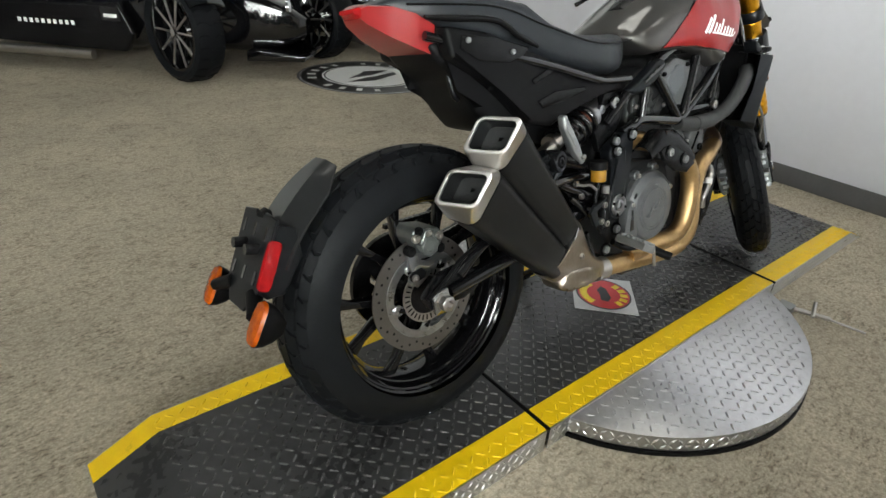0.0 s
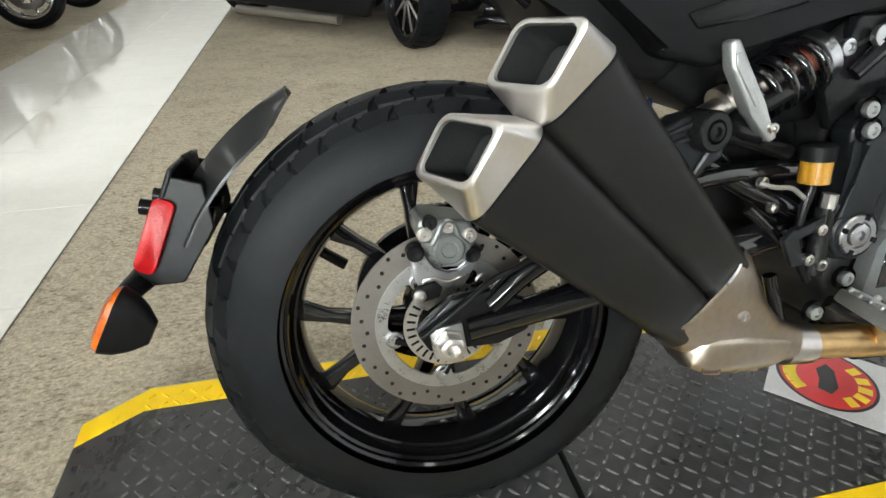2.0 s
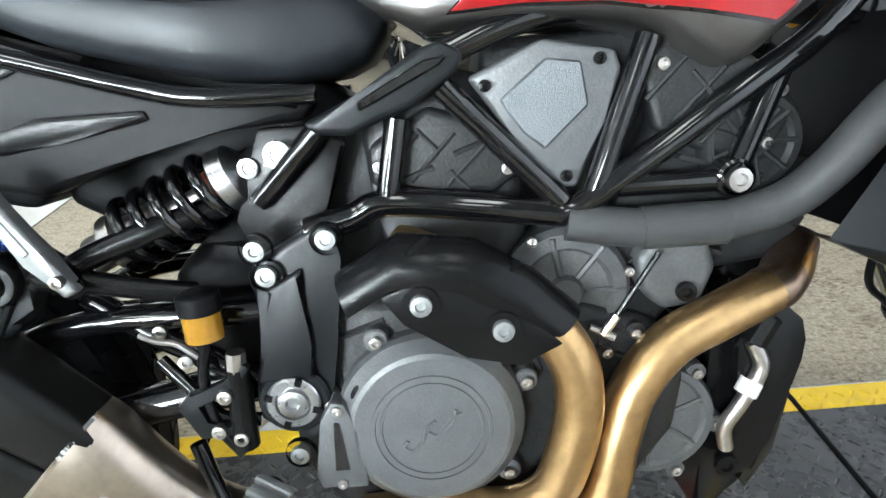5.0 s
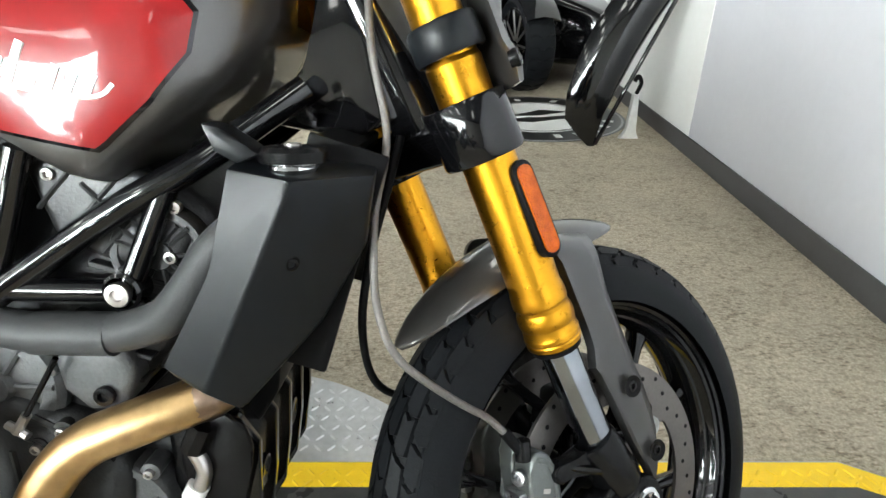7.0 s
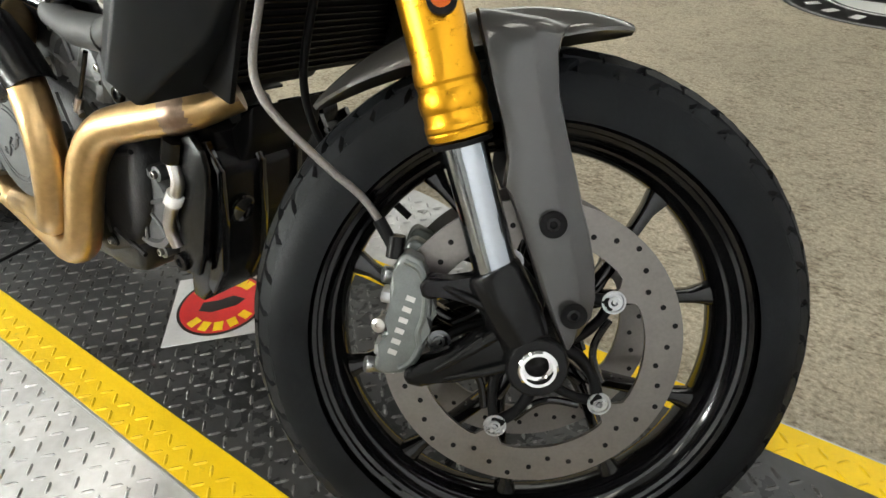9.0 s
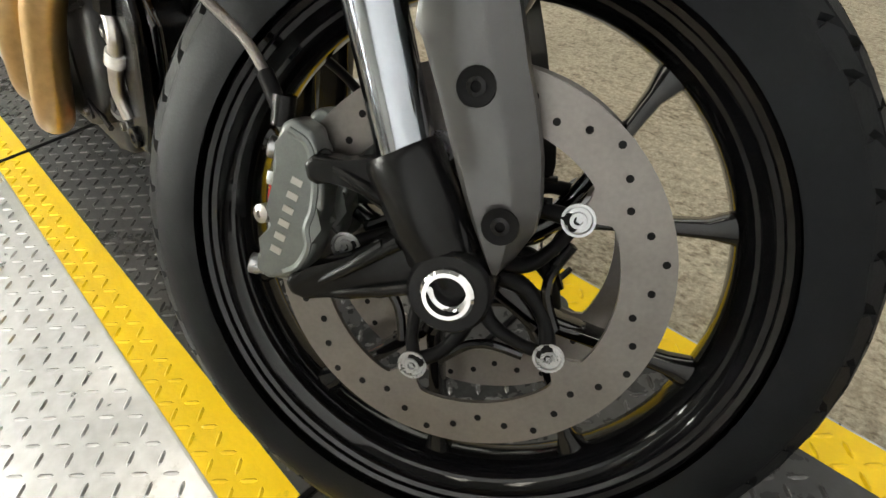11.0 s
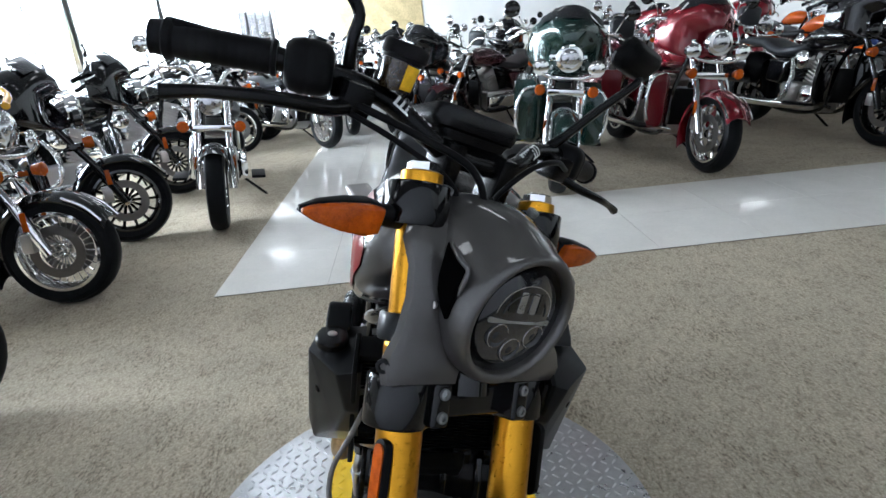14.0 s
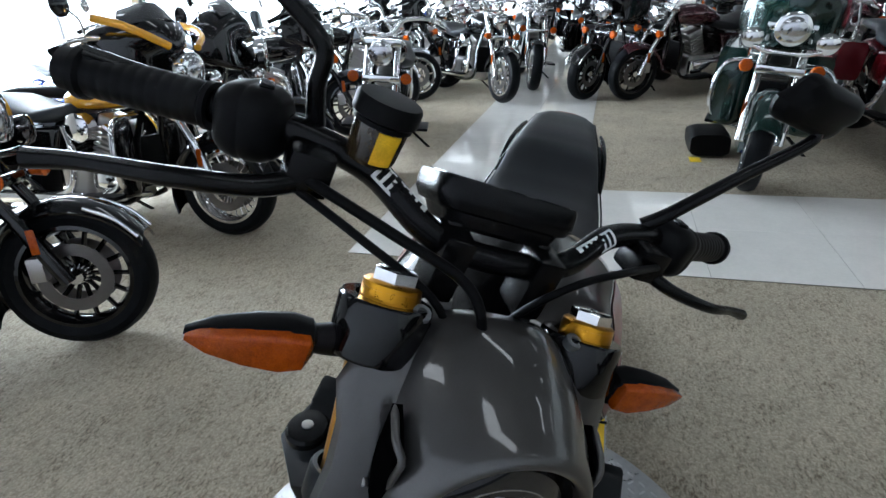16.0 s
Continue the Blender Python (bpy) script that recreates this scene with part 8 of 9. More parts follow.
def roadster(m, label):
    """A low three-wheeled roadster with open front wheels; its front right wheel stands at the origin."""
    car = thing("three_wheeler", label, "three-wheeler", "three-wheelers by the wall", m)
    for y, st in ((0.0, -32), (1.45, -32)):
        a = radians(st)
        simple_wheel(car, (0, y, 0.35), 0.35, 0.24, 0.262, (-math.sin(a), math.cos(a), 0), BLACK_GLOSS, 10, 0.011, False)
        for k in range(10):
            b = 2 * math.pi * k / 10
            sd_ = Vector((-math.sin(a), math.cos(a), 0)) * (-0.07 if y == 0 else 0.07)
            part("rim_spoke", tube(bmesh.new(), [Vector((0, y, 0.35)) + sd_ * 1.05 + Vector((math.cos(a) * math.cos(b), math.sin(a) * math.cos(b), math.sin(b))) * rr_ for rr_ in (0.04, 0.25)], 0.008, 6, False), STEEL, car)
        for k in range(26):
            b = 2 * math.pi * k / 26
            for sgn in (-1, 1):
                pa = [Vector((0, y, 0.35)) + Matrix.Rotation(a, 3, "Z") @ Vector((math.cos(b + o_) * rr_, sgn * u_, math.sin(b + o_) * rr_)) for o_, u_, rr_ in ((0.0, 0.008, 0.3505), (0.05, 0.04, 0.3495), (0.06, 0.075, 0.344), (0.02, 0.1, 0.332))]
                part("tread_groove", tubes((pa, 0.0035), seg=5), BLACK_MATTE, car)
        part("hub_cap", lathe(bmesh.new(), [(0, 0.035), (0.02, 0.03), (0.022, 0)], Vector((0, y, 0.35)) + sd_, sd_, 16), RED_PAINT, car)
        rings = []
        for f_ in np.linspace(0, 1, 11):
            b = radians(150 - 115 * f_)
            rings.append([Matrix.Rotation(a, 4, "Z") @ Vector((0.395 * math.cos(b) * (1 - 0.02 * q), u * 0.135, 0.395 * math.sin(b) - 0.03 * u * u)) + Vector((0, y, 0.35)) for u in (-1, -0.6, 0, 0.6, 1) for q in (0,)] + [Matrix.Rotation(a, 4, "Z") @ Vector((0.38 * math.cos(b), u * 0.13, 0.38 * math.sin(b) - 0.03 * u * u)) + Vector((0, y, 0.35)) for u in (1, 0.6, 0, -0.6, -1)])
        part("cycle_fender", loft(bmesh.new(), rings), BLACK_GLOSS, car, "gloss black cycle fender")
        s_ = 1 if y == 0 else -1
        for z0, z1 in ((0.22, 0.2), (0.4, 0.42)):
            for dx in (-0.2, 0.16):
                part("suspension_arm", tube(bmesh.new(), [(0.0, y + s_ * 0.12, z0), (dx, y + s_ * 0.5, z1)], 0.016, 8, False), BLACK_SATIN, car)
        part("shock", tube(bmesh.new(), [(0.02, y + s_ * 0.16, 0.26), (0.0, y + s_ * 0.42, 0.6)], 0.03, 10, False), BLACK_SATIN, car)
        bm = bmesh.new()
        p0, p1 = Vector((0.02, y + s_ * 0.18, 0.3)), Vector((0.0, y + s_ * 0.4, 0.57))
        dd = (p1 - p0).normalized()
        e1 = dd.orthogonal().normalized()
        e2 = dd.cross(e1)
        tube(bm, [p0 + (p1 - p0) * k / 60 + (e1 * math.cos(k * 0.63) + e2 * math.sin(k * 0.63)) * 0.042 for k in range(61)], 0.008, 6, False)
        part("shock_spring", bm, STEEL, car)
    cy = 0.725
    rings = []
    for x, hw, zb, zt in ((0.75, 0.22, 0.3, 0.42), (0.6, 0.32, 0.2, 0.52), (0.3, 0.36, 0.16, 0.62), (0.0, 0.38, 0.15, 0.7), (-0.35, 0.42, 0.15, 0.78), (-0.6, 0.55, 0.15, 0.84), (-1.2, 0.6, 0.15, 0.86), (-1.9, 0.58, 0.16, 0.88), (-2.4, 0.45, 0.22, 0.85), (-2.7, 0.25, 0.35, 0.75)):
        rings.append([(x, cy + hw * u, (zb + zt) / 2 + (zt - zb) / 2 * v) for u, v in rounded(1, 1, 0.28, 4)])
    part("body", loft(bmesh.new(), rings), BLACK_GLOSS, car, "gloss black low body", None, 30)
    for y0, y1, s_ in ((0.06, 0.14, 0), (1.31, 1.39, 1)):
        part("side_skirt", prism(bmesh.new(), [(-0.5, 0.16), (-0.42, 0.3), (-0.5, 0.5), (-2.0, 0.45), (-2.1, 0.2)], y0, y1, 0.02, 3), BLACK_SATIN, car)
        part("side_pipe", tube(bmesh.new(), [(-0.75, y0 - 0.02 if s_ == 0 else y1 + 0.02, 0.13), (-1.9, y0 if s_ == 0 else y1, 0.14)], 0.035, 12, False), STEEL, car)
    for k in range(10):
        part("letter_bar", box(bmesh.new(), (-0.88 - 0.045 * k, 0.057, 0.33), (-0.855 - 0.045 * k, 0.059, 0.36), 0), WHITE_PAINT, car)
    part("dealer_tag", box(bmesh.new(), (-0.64, 0.057, 0.38), (-0.5, 0.059, 0.47), 0), STICKER_BLACK, car)
    part("tag_line", box(bmesh.new(), (-0.62, 0.0545, 0.40), (-0.52, 0.0565, 0.425), 0), WHITE_PAINT, car)
    simple_wheel(car, (-2.45, cy, 0.33), 0.33, 0.3, 0.25, (0, 1, 0), BLACK_GLOSS, 10, 0.012, False)
    for s_ in (-1, 1):
        part("headlight", lathe(bmesh.new(), [(0, 0.06), (0.02, 0.055), (0.03, 0.03), (0.03, 0)], (0.62, cy + s_ * 0.24, 0.5), (1, 0, 0.1), 18), LED, car)
    part("front_splitter", prism(bmesh.new(), [(0.35, 0.12), (0.8, 0.14), (0.82, 0.18), (0.35, 0.2)], cy - 0.5, cy + 0.5, 0.015, 2), BLACK_GLOSS, car)
    return car


RA = -42.0
roadster(pose(0.62, 3.72, 0, 0, 0, RA), "black low three-wheeled roadster with open front wheels beside the wall")
roadster(pose(1.93, 4.15, 0, 0, 0, RA), "black three-wheeled roadster with silver-spoked front wheels on carpet")

# stretched fender standing on its tip by the wall
fin = thing("fender_panel", "gloss black stretched fender standing on its tip by the wall", "fender")
rings = []
for x, y, z, w in ((2.115, 2.645, 0.0, 0.02), (2.1, 2.66, 0.05, 0.05), (2.09, 2.69, 0.16, 0.11), (2.13, 2.71, 0.3, 0.14), (2.2, 2.73, 0.48, 0.16), (2.29, 2.75, 0.66, 0.17), (2.4, 2.76, 0.84, 0.17), (2.5, 2.77, 0.98, 0.14)):
    rings.append([(x + 0.035 + w * c - 0.25 * w * c * c, y + 0.07 * math.sin(a) * w / 0.17, z + 0.12 * w * c) for a in np.linspace(0, 2 * math.pi, 16, endpoint=False) for c in (math.cos(a),)])
part("fender_shell", loft(bmesh.new(), rings), BLACK_GLOSS, fin, "", None, 60)
part("fender_edge", tubes(([(2.165, 2.64, 0.01), (2.235, 2.66, 0.16), (2.315, 2.67, 0.34), (2.435, 2.69, 0.6), (2.58, 2.72, 0.92)], 0.012), seg=8), BLACK_GLOSS, fin)
stand = thing("display_wedge", "small clear plastic display wedge on the carpet", "display stand")
part("wedge", prism(bmesh.new(), [(2.34, 0), (2.46, 0), (2.43, 0.05), (2.425, 0.26), (2.39, 0.26), (2.385, 0.05)], 2.78, 2.82, 0.006, 2), ALU, stand)
part("hook", tubes(([(2.41, 2.8, 0.26), (2.43, 2.8, 0.32), (2.41, 2.8, 0.36), (2.39, 2.8, 0.33)], 0.012), seg=8), BLACK_MATTE, stand)


# ---- parked motorcycles ----
def cruiser(paint, style, label, rim=None, spokes=9, fender_paint=None, tank_paint=None, trim=None):
    """A parked cruiser heading +x with its front wheel on the origin; style 'bagger' has a fork fairing and hard bags."""
    fender_paint = fender_paint or paint
    tank_paint = tank_paint or paint
    trim = trim or CHROME
    b = thing("motorcycle", label, "motorcycle", "motorcycles in the showroom rows", pose(0, 0, -30))
    R, C = 0.302, Vector((0, 0, 0.302))
    simple_wheel(b, C, R, 0.13, 0.218, (0, 1, 0), rim or BLACK_GLOSS, spokes, 0.011 if spokes < 16 else 0.004)
    simple_wheel(b, (-1.62, 0, 0.33), 0.33, 0.17, 0.22, (0, 1, 0), rim or BLACK_GLOSS, spokes, 0.012 if spokes < 16 else 0.004)
    head = Vector((-0.36, 0, 1.0))
    for y in (-0.11, 0.11):
        part("fork_leg", tube(bmesh.new(), [(0.0, y, 0.302), (-0.12, y, 0.57)], 0.03, 14, False), trim, b)
        part("fork_tube", tube(bmesh.new(), [(-0.12, y, 0.57), head + Vector((0.02, y, -0.04))], 0.024, 14, False), trim, b)
        part("caliper", box(bmesh.new(), (-0.13, y * 0.9 - 0.025, 0.32), (-0.07, y * 0.9 + 0.025, 0.42), 0.01), STEEL if rim else BLACK_SATIN, b)
        part("fork_reflector", box(bmesh.new(), (-0.085, y + (0.03 if y > 0 else -0.034), 0.44), (-0.055, y + (0.034 if y > 0 else -0.03), 0.54), 0.002), ORANGE, b)
        part("indicator", lathe(bmesh.new(), [(-0.03, 0), (-0.03, 0.03), (0.02, 0.04), (0.03, 0.03), (0.032, 0)], (-0.12, y * 1.75, 0.74), (1, 0, 0), 16), ORANGE, b)
    for k_, (x_, z_) in enumerate(((-0.2, 0.72), (-0.32, 0.96))):
        part("triple_clamp", box(bmesh.new(), (x_ - 0.05, -0.14, z_ - 0.025), (x_ + 0.05, 0.14, z_ + 0.025), 0.012), trim, b)
    rings = []
    a0, a1 = (200, 28) if style == "bagger" else (165, 60)
    for f_ in np.linspace(0, 1, 17):
        a = radians(a0 - (a0 - a1) * f_)
        hw = 0.095
        rings.append([(0.335 * math.cos(a), hw * u, 0.302 + 0.335 * math.sin(a) - 0.05 * abs(u) ** 2.4) for u in np.linspace(-1, 1, 9)] + [(0.325 * math.cos(a), hw * 0.95 * u, 0.302 + 0.325 * math.sin(a) - 0.05 * abs(u) ** 2.4) for u in np.linspace(1, -1, 9)])
    part("front_fender", loft(bmesh.new(), rings), fender_paint, b)
    if style == "bagger":
        for y in (-0.096, 0.096):
            part("fender_trim", tube(bmesh.new(), [(0.34 * math.cos(radians(a)), y, 0.272 + 0.34 * math.sin(radians(a))) for a in (70, 50, 32)], 0.008, 8), CHROME, b)
        # fork-mounted fairing
        rings = []
        for x, z, w, h in ((-0.15, 1.0, 0.09, 0.07), (-0.165, 1.02, 0.17, 0.13), (-0.22, 1.05, 0.24, 0.17), (-0.31, 1.07, 0.29, 0.18), (-0.42, 1.08, 0.31, 0.15)):
            rings.append([(x - 0.13 * (u * u), w * u, z + h * v * (1 - 0.35 * u * u) + (0.03 * (1 - u * u) if v > 0 else -0.02 - 0.07 * abs(u))) for u, v in rounded(1, 1, 0.55, 5)])
        part("fairing", loft(bmesh.new(), rings), paint, b, "painted fork-mounted fairing", None, 60)
        if tank_paint is not paint:
            for y in (-1, 1):
                part("fairing_stripe", tubes(([(-0.16, y * 0.12, 1.09), (-0.21, y * 0.24, 1.15), (-0.3, y * 0.31, 1.2), (-0.42, y * 0.34, 1.23)], 0.022), seg=10), tank_paint, b, "yellow fairing edge")
        rings = []
        for x, z, w in ((-0.24, 1.24, 0.24), (-0.28, 1.29, 0.22), (-0.32, 1.33, 0.16)):
            rings.append([(x - 0.1 * u * u, w * u, z - 0.05 * u * u) for u in np.linspace(-1, 1, 9)] + [(x - 0.006 - 0.1 * u * u, w * u, z - 0.05 * u * u) for u in np.linspace(1, -1, 9)])
        part("windscreen", loft(bmesh.new(), rings), SMOKE_GLASS, b)
        part("headlight", lathe(bmesh.new(), [(-0.06, 0.095), (0.0, 0.1), (0.012, 0.096), (0.02, 0.07), (0.026, 0)], (-0.125, 0, 0.965), (1, 0, 0), 28), CHROME, b)
        part("headlight_glass", lathe(bmesh.new(), [(0, 0.08), (0.014, 0.06), (0.02, 0)], (-0.112, 0, 0.965), (1, 0, 0), 24), LED, b)
        for y in (-0.2, 0.2):
            part("spot_lamp", lathe(bmesh.new(), [(-0.06, 0.02), (-0.04, 0.055), (0.0, 0.06), (0.012, 0.04), (0.016, 0)], (-0.12, y, 0.9), (1, 0, 0), 20), trim, b)
        part("lamp_bar", tubes(([(-0.13, -0.22, 0.87), (-0.12, -0.1, 0.83), (-0.12, 0.1, 0.83), (-0.13, 0.22, 0.87)], 0.014), seg=10), trim, b)
        for y in (-1, 1):
            rings = [[(x, y * (0.3 + 0.1 * u), 0.56 + 0.14 * v) for u, v in rounded(1, 1, 0.4, 4)] for x in (-1.3, -1.35, -1.75, -1.95)]
            part("saddlebag", loft(bmesh.new(), rings), paint, b, "painted hard saddlebag")
            part("bag_latch", box(bmesh.new(), (-1.58, y * 0.4 - 0.01, 0.6), (-1.5, y * 0.4 + 0.01, 0.66), 0.004), CHROME, b)
            part("engine_guard", tubes(([(-0.5, y * 0.08, 0.72), (-0.46, y * 0.3, 0.7), (-0.44, y * 0.36, 0.5), (-0.46, y * 0.3, 0.32), (-0.5, y * 0.08, 0.26)], 0.016), seg=10), trim, b)
            rings = [[(x, y * yy + w * u * y, z + h * v) for u, v in rounded(1, 1, 0.4, 3)] for x, yy, z, w, h in ((-0.52, 0.17, 0.5, 0.05, 0.2), (-0.46, 0.25, 0.5, 0.08, 0.22), (-0.44, 0.27, 0.48, 0.07, 0.18))]
            part("lower_fairing", loft(bmesh.new(), rings), paint, b)
    else:
        part("headlight", lathe(bmesh.new(), [(-0.14, 0.03), (-0.1, 0.075), (0.0, 0.09), (0.012, 0.086), (0.02, 0.06), (0.024, 0)], (-0.15, 0, 0.9), (1, 0, 0), 24), CHROME, b)
        part("headlight_glass", lathe(bmesh.new(), [(0, 0.078), (0.012, 0.05), (0.016, 0)], (-0.136, 0, 0.9), (1, 0, 0), 22), LED, b)
    # bars, mirrors, grips
    part("handlebar", tubes(([(-0.62, -0.42, 1.08), (-0.5, -0.36, 1.13), (-0.4, -0.15, 1.12), (-0.36, -0.06, 1.02), (-0.36, 0.06, 1.02), (-0.4, 0.15, 1.12), (-0.5, 0.36, 1.13), (-0.62, 0.42, 1.08)], 0.015), seg=10), trim, b)
    for y in (-1, 1):
        part("grip", tube(bmesh.new(), [(-0.55, y * 0.39, 1.105), (-0.64, y * 0.425, 1.07)], 0.02, 10, False), BLACK_MATTE, b)
        part("mirror_stalk", tubes(([(-0.48, y * 0.34, 1.14), (-0.46, y * 0.38, 1.22), (-0.48, y * 0.42, 1.27)], 0.006), seg=6), CHROME, b)
        part("mirror", lathe(bmesh.new(), [(-0.012, 0), (-0.012, 0.05), (0.0, 0.062), (0.012, 0.05), (0.02, 0)], (-0.49, y * 0.45, 1.29), (1, 0, 0), 18), CHROME if style != "bagger" else BLACK_GLOSS, b)
        part("lever", tubes(([(-0.48, y * 0.33, 1.12), (-0.47, y * 0.4, 1.1), (-0.54, y * 0.46, 1.07)], 0.007), seg=6), CHROME, b)
    # tank, seat, rear fender, backrest
    rings = []
    for x, w, zb, zt in ((-0.42, 0.07, 0.83, 0.9), (-0.46, 0.11, 0.79, 0.95), (-0.6, 0.15, 0.76, 0.99), (-0.75, 0.15, 0.75, 0.98), (-0.9, 0.11, 0.75, 0.92), (-1.0, 0.07, 0.76, 0.86)):
        rings.append([(x, w * math.copysign(abs(math.cos(a)) ** 0.8, math.cos(a)), (zb + zt) / 2 + (zt - zb) / 2 * math.copysign(abs(math.sin(a)) ** 0.8, math.sin(a))) for a in np.linspace(0, 2 * math.pi, 24, endpoint=False)])
    part("tank", loft(bmesh.new(), rings), tank_paint, b, "painted fuel tank", None, 60)
    rings = []
    for x, w, zb, zt in ((-0.88, 0.07, 0.76, 0.82), (-0.98, 0.14, 0.7, 0.8), (-1.15, 0.19, 0.68, 0.77), (-1.3, 0.19, 0.7, 0.82), (-1.42, 0.15, 0.76, 0.86), (-1.7, 0.13, 0.79, 0.87), (-1.85, 0.08, 0.8, 0.85)):
        rings.append([(x, w * math.copysign(abs(math.cos(a)) ** 0.6, math.cos(a)), (zb + zt) / 2 + (zt - zb) / 2 * math.copysign(abs(math.sin(a)) ** 0.7, math.sin(a))) for a in np.linspace(0, 2 * math.pi, 24, endpoint=False)])
    part("seat", loft(bmesh.new(), rings), SEAT_VINYL, b, "black stitched seat", None, 60)
    rings = []
    for f_ in np.linspace(0, 1, 13):
        a = radians(55 + 120 * f_)
        rings.append([(-1.62 + 0.37 * math.cos(a), 0.11 * u, 0.36 + 0.37 * math.sin(a) - 0.05 * abs(u) ** 2.4) for u in np.linspace(-1, 1, 9)] + [(-1.62 + 0.36 * math.cos(a), 0.105 * u, 0.36 + 0.36 * math.sin(a) - 0.05 * abs(u) ** 2.4) for u in np.linspace(1, -1, 9)])
    part("rear_fender", loft(bmesh.new(), rings), fender_paint, b)
    if style in ("bagger", "backrest"):
        part("backrest", loft(bmesh.new(), [[(x, 0.12 * u * s0, 1.08 + 0.1 * v * s0) for u, v in rounded(1, 1, 0.5, 4)] for x, s0 in ((-1.84, 0.8), (-1.86, 1.0), (-1.91, 1.0), (-1.93, 0.8))]), SEAT_VINYL, b)
        part("backrest_rail", tubes(([(-1.8, -0.12, 0.8), (-1.9, -0.12, 1.0), (-1.94, -0.1, 1.2), (-1.94, 0.1, 1.2), (-1.9, 0.12, 1.0), (-1.8, 0.12, 0.8)], 0.01), seg=8), CHROME, b)
    # V-twin with finned cylinders, pipes, frame
    part("crankcase", box(bmesh.new(), (-1.08, -0.14, 0.2), (-0.62, 0.14, 0.46), 0.05, 4), STEEL if rim else BLACK_SATIN, b)
    for k_, tl in ((0, 22), (1, -22)):
        mm_ = pose(-0.85 + (0.06 if k_ == 0 else -0.06), 0, 0.42, 0, tl, 0)
        bm = bmesh.new()
        box(bm, (-0.06, -0.07, 0.0), (0.06, 0.07, 0.24), 0, m=mm_)
        box(bm, (-0.09, -0.09, 0.235), (0.09, 0.09, 0.31), 0.02, 3, mm_)
        barrel = part("cylinder", bm, BLACK_SATIN if k_ else STEEL, b, "finned cylinder")
        for j in range(7):
            part("fin", box(bmesh.new(), (-0.085, -0.1, 0.02 + 0.032 * j), (0.085, 0.1, 0.038 + 0.032 * j), 0.004, 1, mm_), BLACK_SATIN if k_ else STEEL, barrel)
    for s_ in (-1, 1):
        part("engine_cover", lathe(bmesh.new(), [(0.1, 0.1), (0.16, 0.1), (0.175, 0.08), (0.18, 0)], (-0.72 if s_ < 0 else -0.98, 0, 0.34), (0, s_, 0), 28), CHROME, b, "chromed engine cover")
        part("air_cleaner", lathe(bmesh.new(), [(0.1, 0.085), (0.17, 0.085), (0.185, 0.06), (0.19, 0)], (-0.85, 0, 0.66), (0, s_ if s_ < 0 else -1, 0), 24), CHROME, b) if s_ < 0 else None
        part("footboard", box(bmesh.new(), (-0.78, s_ * 0.3 - 0.055, 0.27), (-0.5, s_ * 0.3 + 0.055, 0.295), 0.01), BLACK_MATTE, b)
        part("frame_tube", tubes(([(-0.38, s_ * 0.04, 0.95), (-0.5, s_ * 0.1, 0.6), (-0.56, s_ * 0.12, 0.24), (-1.1, s_ * 0.12, 0.2), (-1.4, s_ * 0.12, 0.36), (-1.62, s_ * 0.12, 0.33)], 0.018), seg=8), BLACK_GLOSS, b)
        part("rear_shock", tube(bmesh.new(), [(-1.52, s_ * 0.14, 0.36), (-1.4, s_ * 0.14, 0.66)], 0.025, 10, False), CHROME, b)
    part("exhaust", tubes(([(-0.68, -0.13, 0.66), (-0.58, -0.17, 0.6), (-0.56, -0.2, 0.4), (-0.68, -0.21, 0.27), (-1.2, -0.21, 0.25), (-2.0, -0.22, 0.26)], [0.024, 0.024, 0.024, 0.028, 0.042, 0.042]), ([(-0.98, -0.13, 0.66), (-0.9, -0.19, 0.5), (-0.95, -0.21, 0.3), (-1.2, -0.21, 0.25)], 0.024), seg=12), CHROME, b, "chromed exhaust")
    part("primary_cover", box(bmesh.new(), (-1.15, 0.13, 0.24), (-0.6, 0.22, 0.42), 0.05, 4), CHROME, b)
    part("side_panel", prism(bmesh.new(), [(-1.0, 0.66), (-1.28, 0.66), (-1.3, 0.45), (-1.1, 0.42)], -0.15, 0.15, 0.03, 3), paint, b)
    part("side_stand", tube(bmesh.new(), [(-0.95, 0.14, 0.22), (-0.9, 0.4, 0.01)], 0.012, 8, False), BLACK_SATIN, b)
    part("radiator", box(bmesh.new(), (-0.54, -0.12, 0.3), (-0.5, 0.12, 0.6), 0.01), BLACK_MATTE, b)
    return b


BLACK_BAG = cruiser(BLACK_GLOSS, "bagger", "gloss black touring motorcycle with fork fairing in the showroom row", BLACK_GLOSS, 14, None, None, BLACK_GLOSS)
YELLOW_BAG = cruiser(BLACK_GLOSS, "bagger", "black and yellow touring motorcycle with a yellow tank", CHROME, 28, None, AMBER_PAINT)
GREEN_BAG = cruiser(TEAL_PAINT, "bagger", "dark green touring motorcycle with chrome forks beside the tiles", CHROME, 24)
RED_BAG = cruiser(CRIMSON, "bagger", "crimson touring motorcycle with chrome trim beside the tiles", CHROME, 9)
MAROON_BIKE = cruiser(MAROON, "backrest", "maroon cruiser with low bars parked on carpet", BLACK_GLOSS, 9)
BLACK_BIKE = cruiser(BLACK_GLOSS, "naked", "black cruiser with chrome engine and round headlight", CHROME, 9)
ORANGE_BIKE = cruiser(ORANGE_PAINT, "backrest", "orange cruiser with passenger backrest parked in the row", CHROME, 24)
BLUE_BIKE = cruiser(BLUE_PAINT, "naked", "dark blue cruiser with chrome front end in the row", CHROME, 24)
SILVER_BIKE = cruiser(SILVER_PAINT, "backrest", "silver cruiser with backrest parked in the showroom row", CHROME, 9)
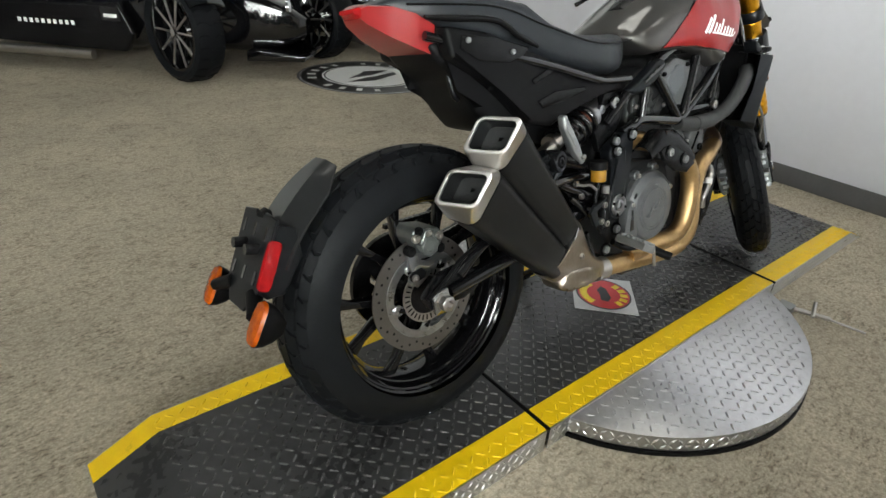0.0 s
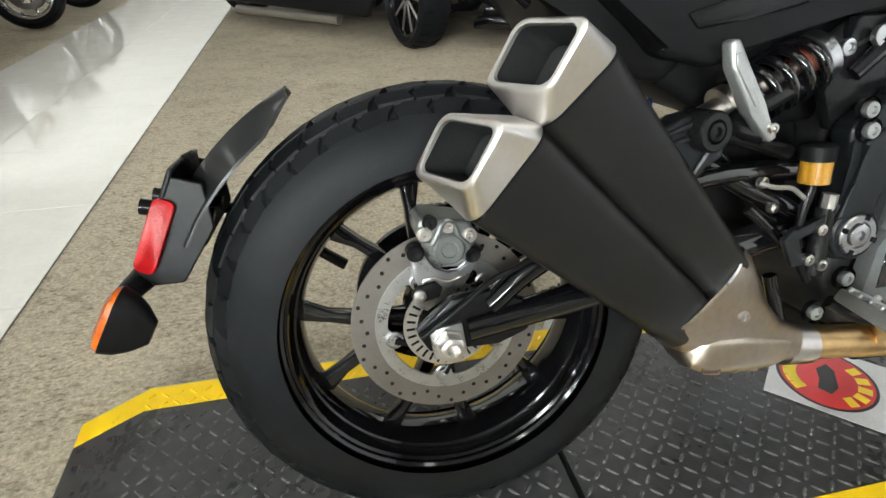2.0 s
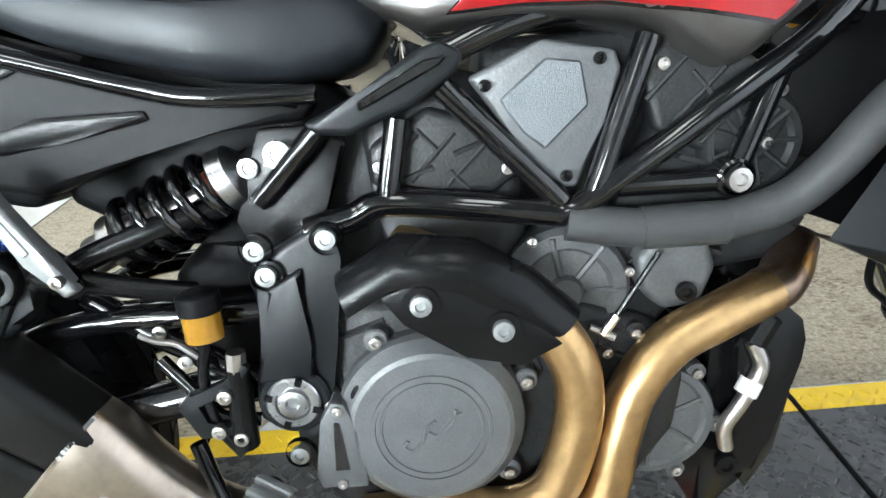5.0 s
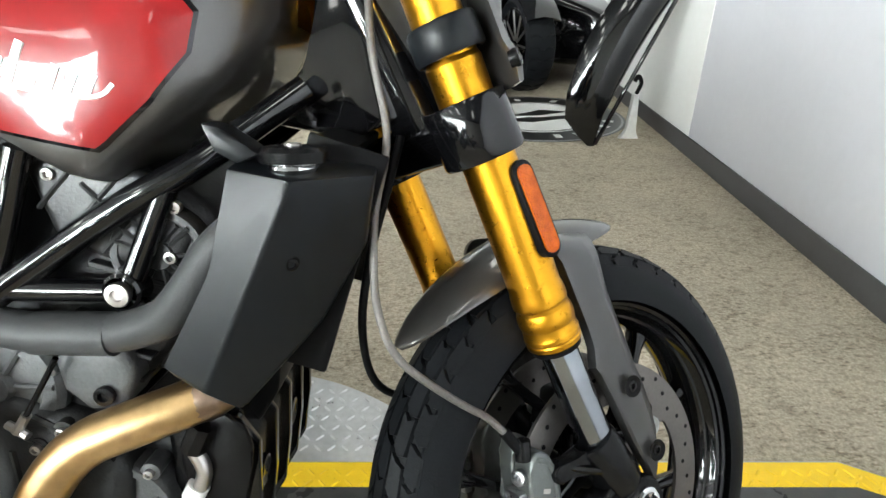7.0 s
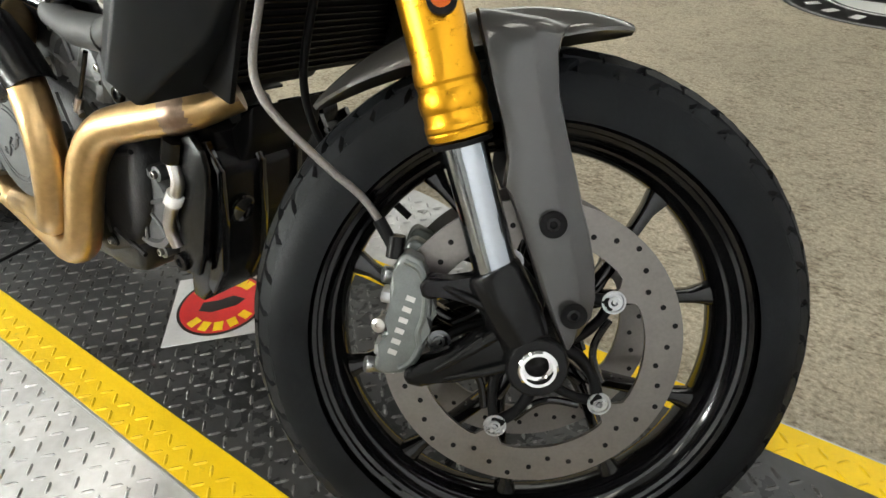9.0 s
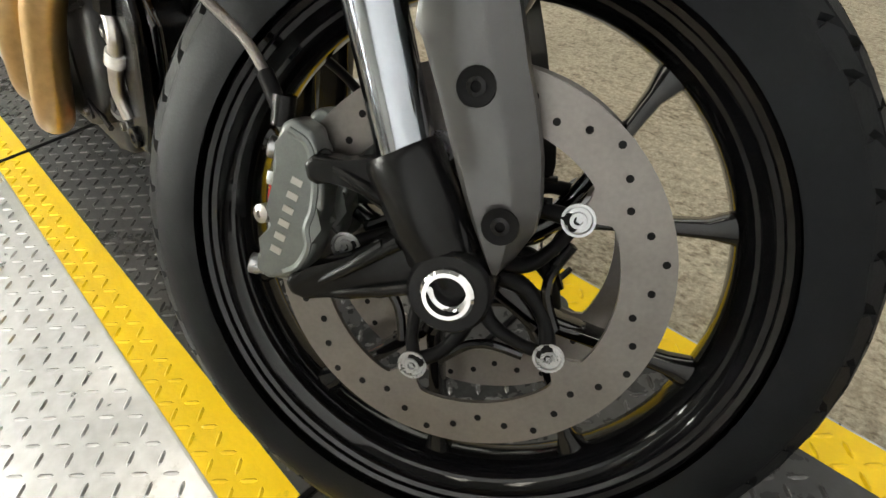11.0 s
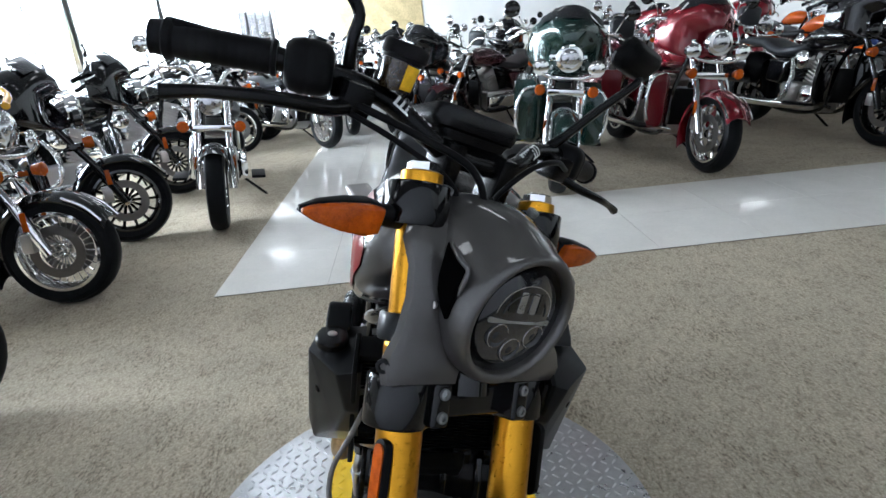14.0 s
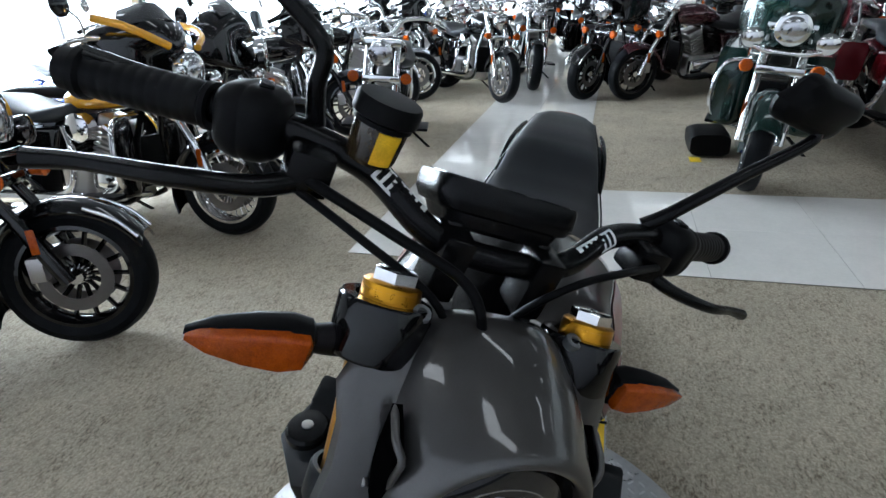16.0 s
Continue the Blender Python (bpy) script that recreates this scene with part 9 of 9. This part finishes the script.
LEFT = [(0.05, -1.82, BLACK_BAG, 118), (-1.09, -1.9, YELLOW_BAG, 92), (-2.12, -2.0, BLACK_BAG, 120), (-2.2, -1.42, BLACK_BIKE, 15), (-3.5, -2.15, BLACK_BAG, 118), (-4.5, -2.1, BLACK_BIKE, 110), (-5.4, -2.1, SILVER_BIKE, 112), (-6.3, -2.0, BLACK_BAG, 115), (-7.2, -2.05, BLACK_BIKE, 108), (-8.2, -2.0, BLUE_BIKE, 115), (-9.3, -2.0, BLACK_BIKE, 112), (-10.5, -2.0, MAROON_BIKE, 115), (-11.8, -2.0, BLACK_BIKE, 112), (-5.17, -1.0, BLACK_BIKE, 40), (-3.2, -3.9, BLUE_BIKE, 100), (-5.4, -3.9, BLACK_BIKE, 100), (-7.4, -3.9, SILVER_BIKE, 100), (-9.6, -3.8, BLACK_BAG, 100)]
RIGHT = [(-2.25, 1.12, GREEN_BAG, -12), (-2.36, 2.34, RED_BAG, 4), (-2.6, 3.95, BLACK_BAG, 8), (-2.5, 5.3, BLACK_BIKE, 5), (-2.5, 6.6, SILVER_BIKE, 5), (-5.35, -0.06, BLACK_BAG, -35), (-5.3, 0.45, MAROON_BIKE, -55), (-5.2, 1.7, BLACK_BIKE, 0), (-5.08, 2.83, MAROON_BIKE, 5), (-5.0, 4.3, RED_BAG, 5), (-5.0, 5.5, ORANGE_BIKE, 5), (-5.0, 6.8, BLUE_BIKE, 5), (-7.8, 0.5, BLUE_BIKE, 0), (-7.9, 1.7, BLACK_BAG, 0), (-7.8, 3.0, ORANGE_BIKE, 5), (-7.8, 4.3, RED_BAG, 5), (-7.8, 5.6, BLACK_BIKE, 5), (-7.8, 7.0, ORANGE_BIKE, 5), (-10.5, 0.5, BLACK_BIKE, 0), (-10.6, 1.9, SILVER_BIKE, 0), (-10.5, 3.3, BLACK_BAG, 0), (-10.5, 4.8, ORANGE_BIKE, 0), (-13.0, 1.0, BLACK_BIKE, 0), (-13.0, 2.6, MAROON_BIKE, 0)]
AISLE = [(-6.0, -0.75, BLACK_BIKE, 15), (-7.0, -0.1, BLACK_BAG, 10), (-8.6, -1.3, BLUE_BIKE, 0), (-9.6, -0.4, BLACK_BIKE, 0), (-11.2, -1.2, BLACK_BAG, 0), (-12.2, -0.3, BLUE_BIKE, 0)]
used = set()
for x, y, src, hd in LEFT + RIGHT + AISLE:
    m_ = pose(x, y, 0, 0, 0, hd) @ pose(0, 0, 0.004, -7, 0, 0)
    if src.name in used:
        copy_thing(src, m_)
    else:
        used.add(src.name)
        src.matrix_basis = m_

# ---- far wall: mural, doorway, mirror, speaker ----
mural = thing("wall_mural", "painted landscape panel of sand, trees and sky on the wall", "mural", m=pose(FAR_X + 0.012, -0.5, 2.0))
SAND = surface("mural_sand", (0.55, 0.45, 0.25), 0.7, vary=0.3, scale=3)
SKYB = surface("mural_sky", (0.35, 0.5, 0.62), 0.7, vary=0.2, scale=2)
LEAFG = surface("mural_trees", (0.16, 0.2, 0.08), 0.7, vary=0.5, scale=9)
part("canvas", box(bmesh.new(), (0, -1.2, -0.75), (0.02, 1.2, 0.75), 0.004), SAND, mural)
part("sky_band", box(bmesh.new(), (0.0205, -1.19, 0.4), (0.0225, 1.19, 0.74), 0), SKYB, mural)
random.seed(5)
for k in range(14):
    yy = random.uniform(-1.1, 1.1)
    part("tree_shape", lathe(bmesh.new(), [(0.023, 0), (0.023, random.uniform(0.06, 0.14)), (0.025, 0)], (0, yy, 0.35 + random.uniform(-0.1, 0.15)), (1, 0, 0), 9), LEAFG, mural)
door = thing("door_1", "dark glazed doorway in the far wall", "door", kind="structure", m=pose(FAR_X + 0.01, -4.1, 0))
part("frame", box(bmesh.new(), (0, -0.55, 0), (0.05, 0.55, 2.3), 0.01), WHITE_GLOSS, door)
part("pane", box(bmesh.new(), (0.0505, -0.47, 0.1), (0.056, 0.47, 2.2), 0), SMOKE_GLASS, door)
spk = thing("wall_speaker", "small black loudspeaker high on the far wall", "loudspeaker", m=pose(FAR_X + 0.12, -1.75, 2.5))
part("cabinet", box(bmesh.new(), (-0.11, -0.2, -0.12), (0.1, 0.2, 0.12), 0.02), BLACK_MATTE, spk)
part("grille", box(bmesh.new(), (0.101, -0.18, -0.1), (0.108, 0.18, 0.1), 0.004), BLACK_SATIN, spk)

# small things on the carpet beside the green motorcycle
bag = thing("tool_bag", "small black and blue bag lying on the carpet", "bag", m=pose(-3.15, 1.0, 0))
part("bag_body", loft(bmesh.new(), [[(x, 0.14 * u, 0.1 + 0.1 * v * s0) for u, v in rounded(1, 1, 0.5, 4)] for x, s0 in ((-0.2, 0.7), (-0.1, 1.0), (0.1, 1.0), (0.2, 0.8))]), BLACK_MATTE, bag)
part("bag_flap", loft(bmesh.new(), [[(x, 0.3 + 0.08 * u, 0.06 + 0.06 * v * s0) for u, v in rounded(1, 1, 0.5, 4)] for x, s0 in ((-0.1, 0.7), (0.0, 1.0), (0.1, 0.8))]), BLUE_PAINT, bag)
slip = tagged(part("yellow_slip", box(bmesh.new(), (-2.98, 0.86, 0.001), (-2.85, 0.94, 0.004), 0.001), STICKER_YELLOW), "yellow paper slip lying on the carpet", "paper")
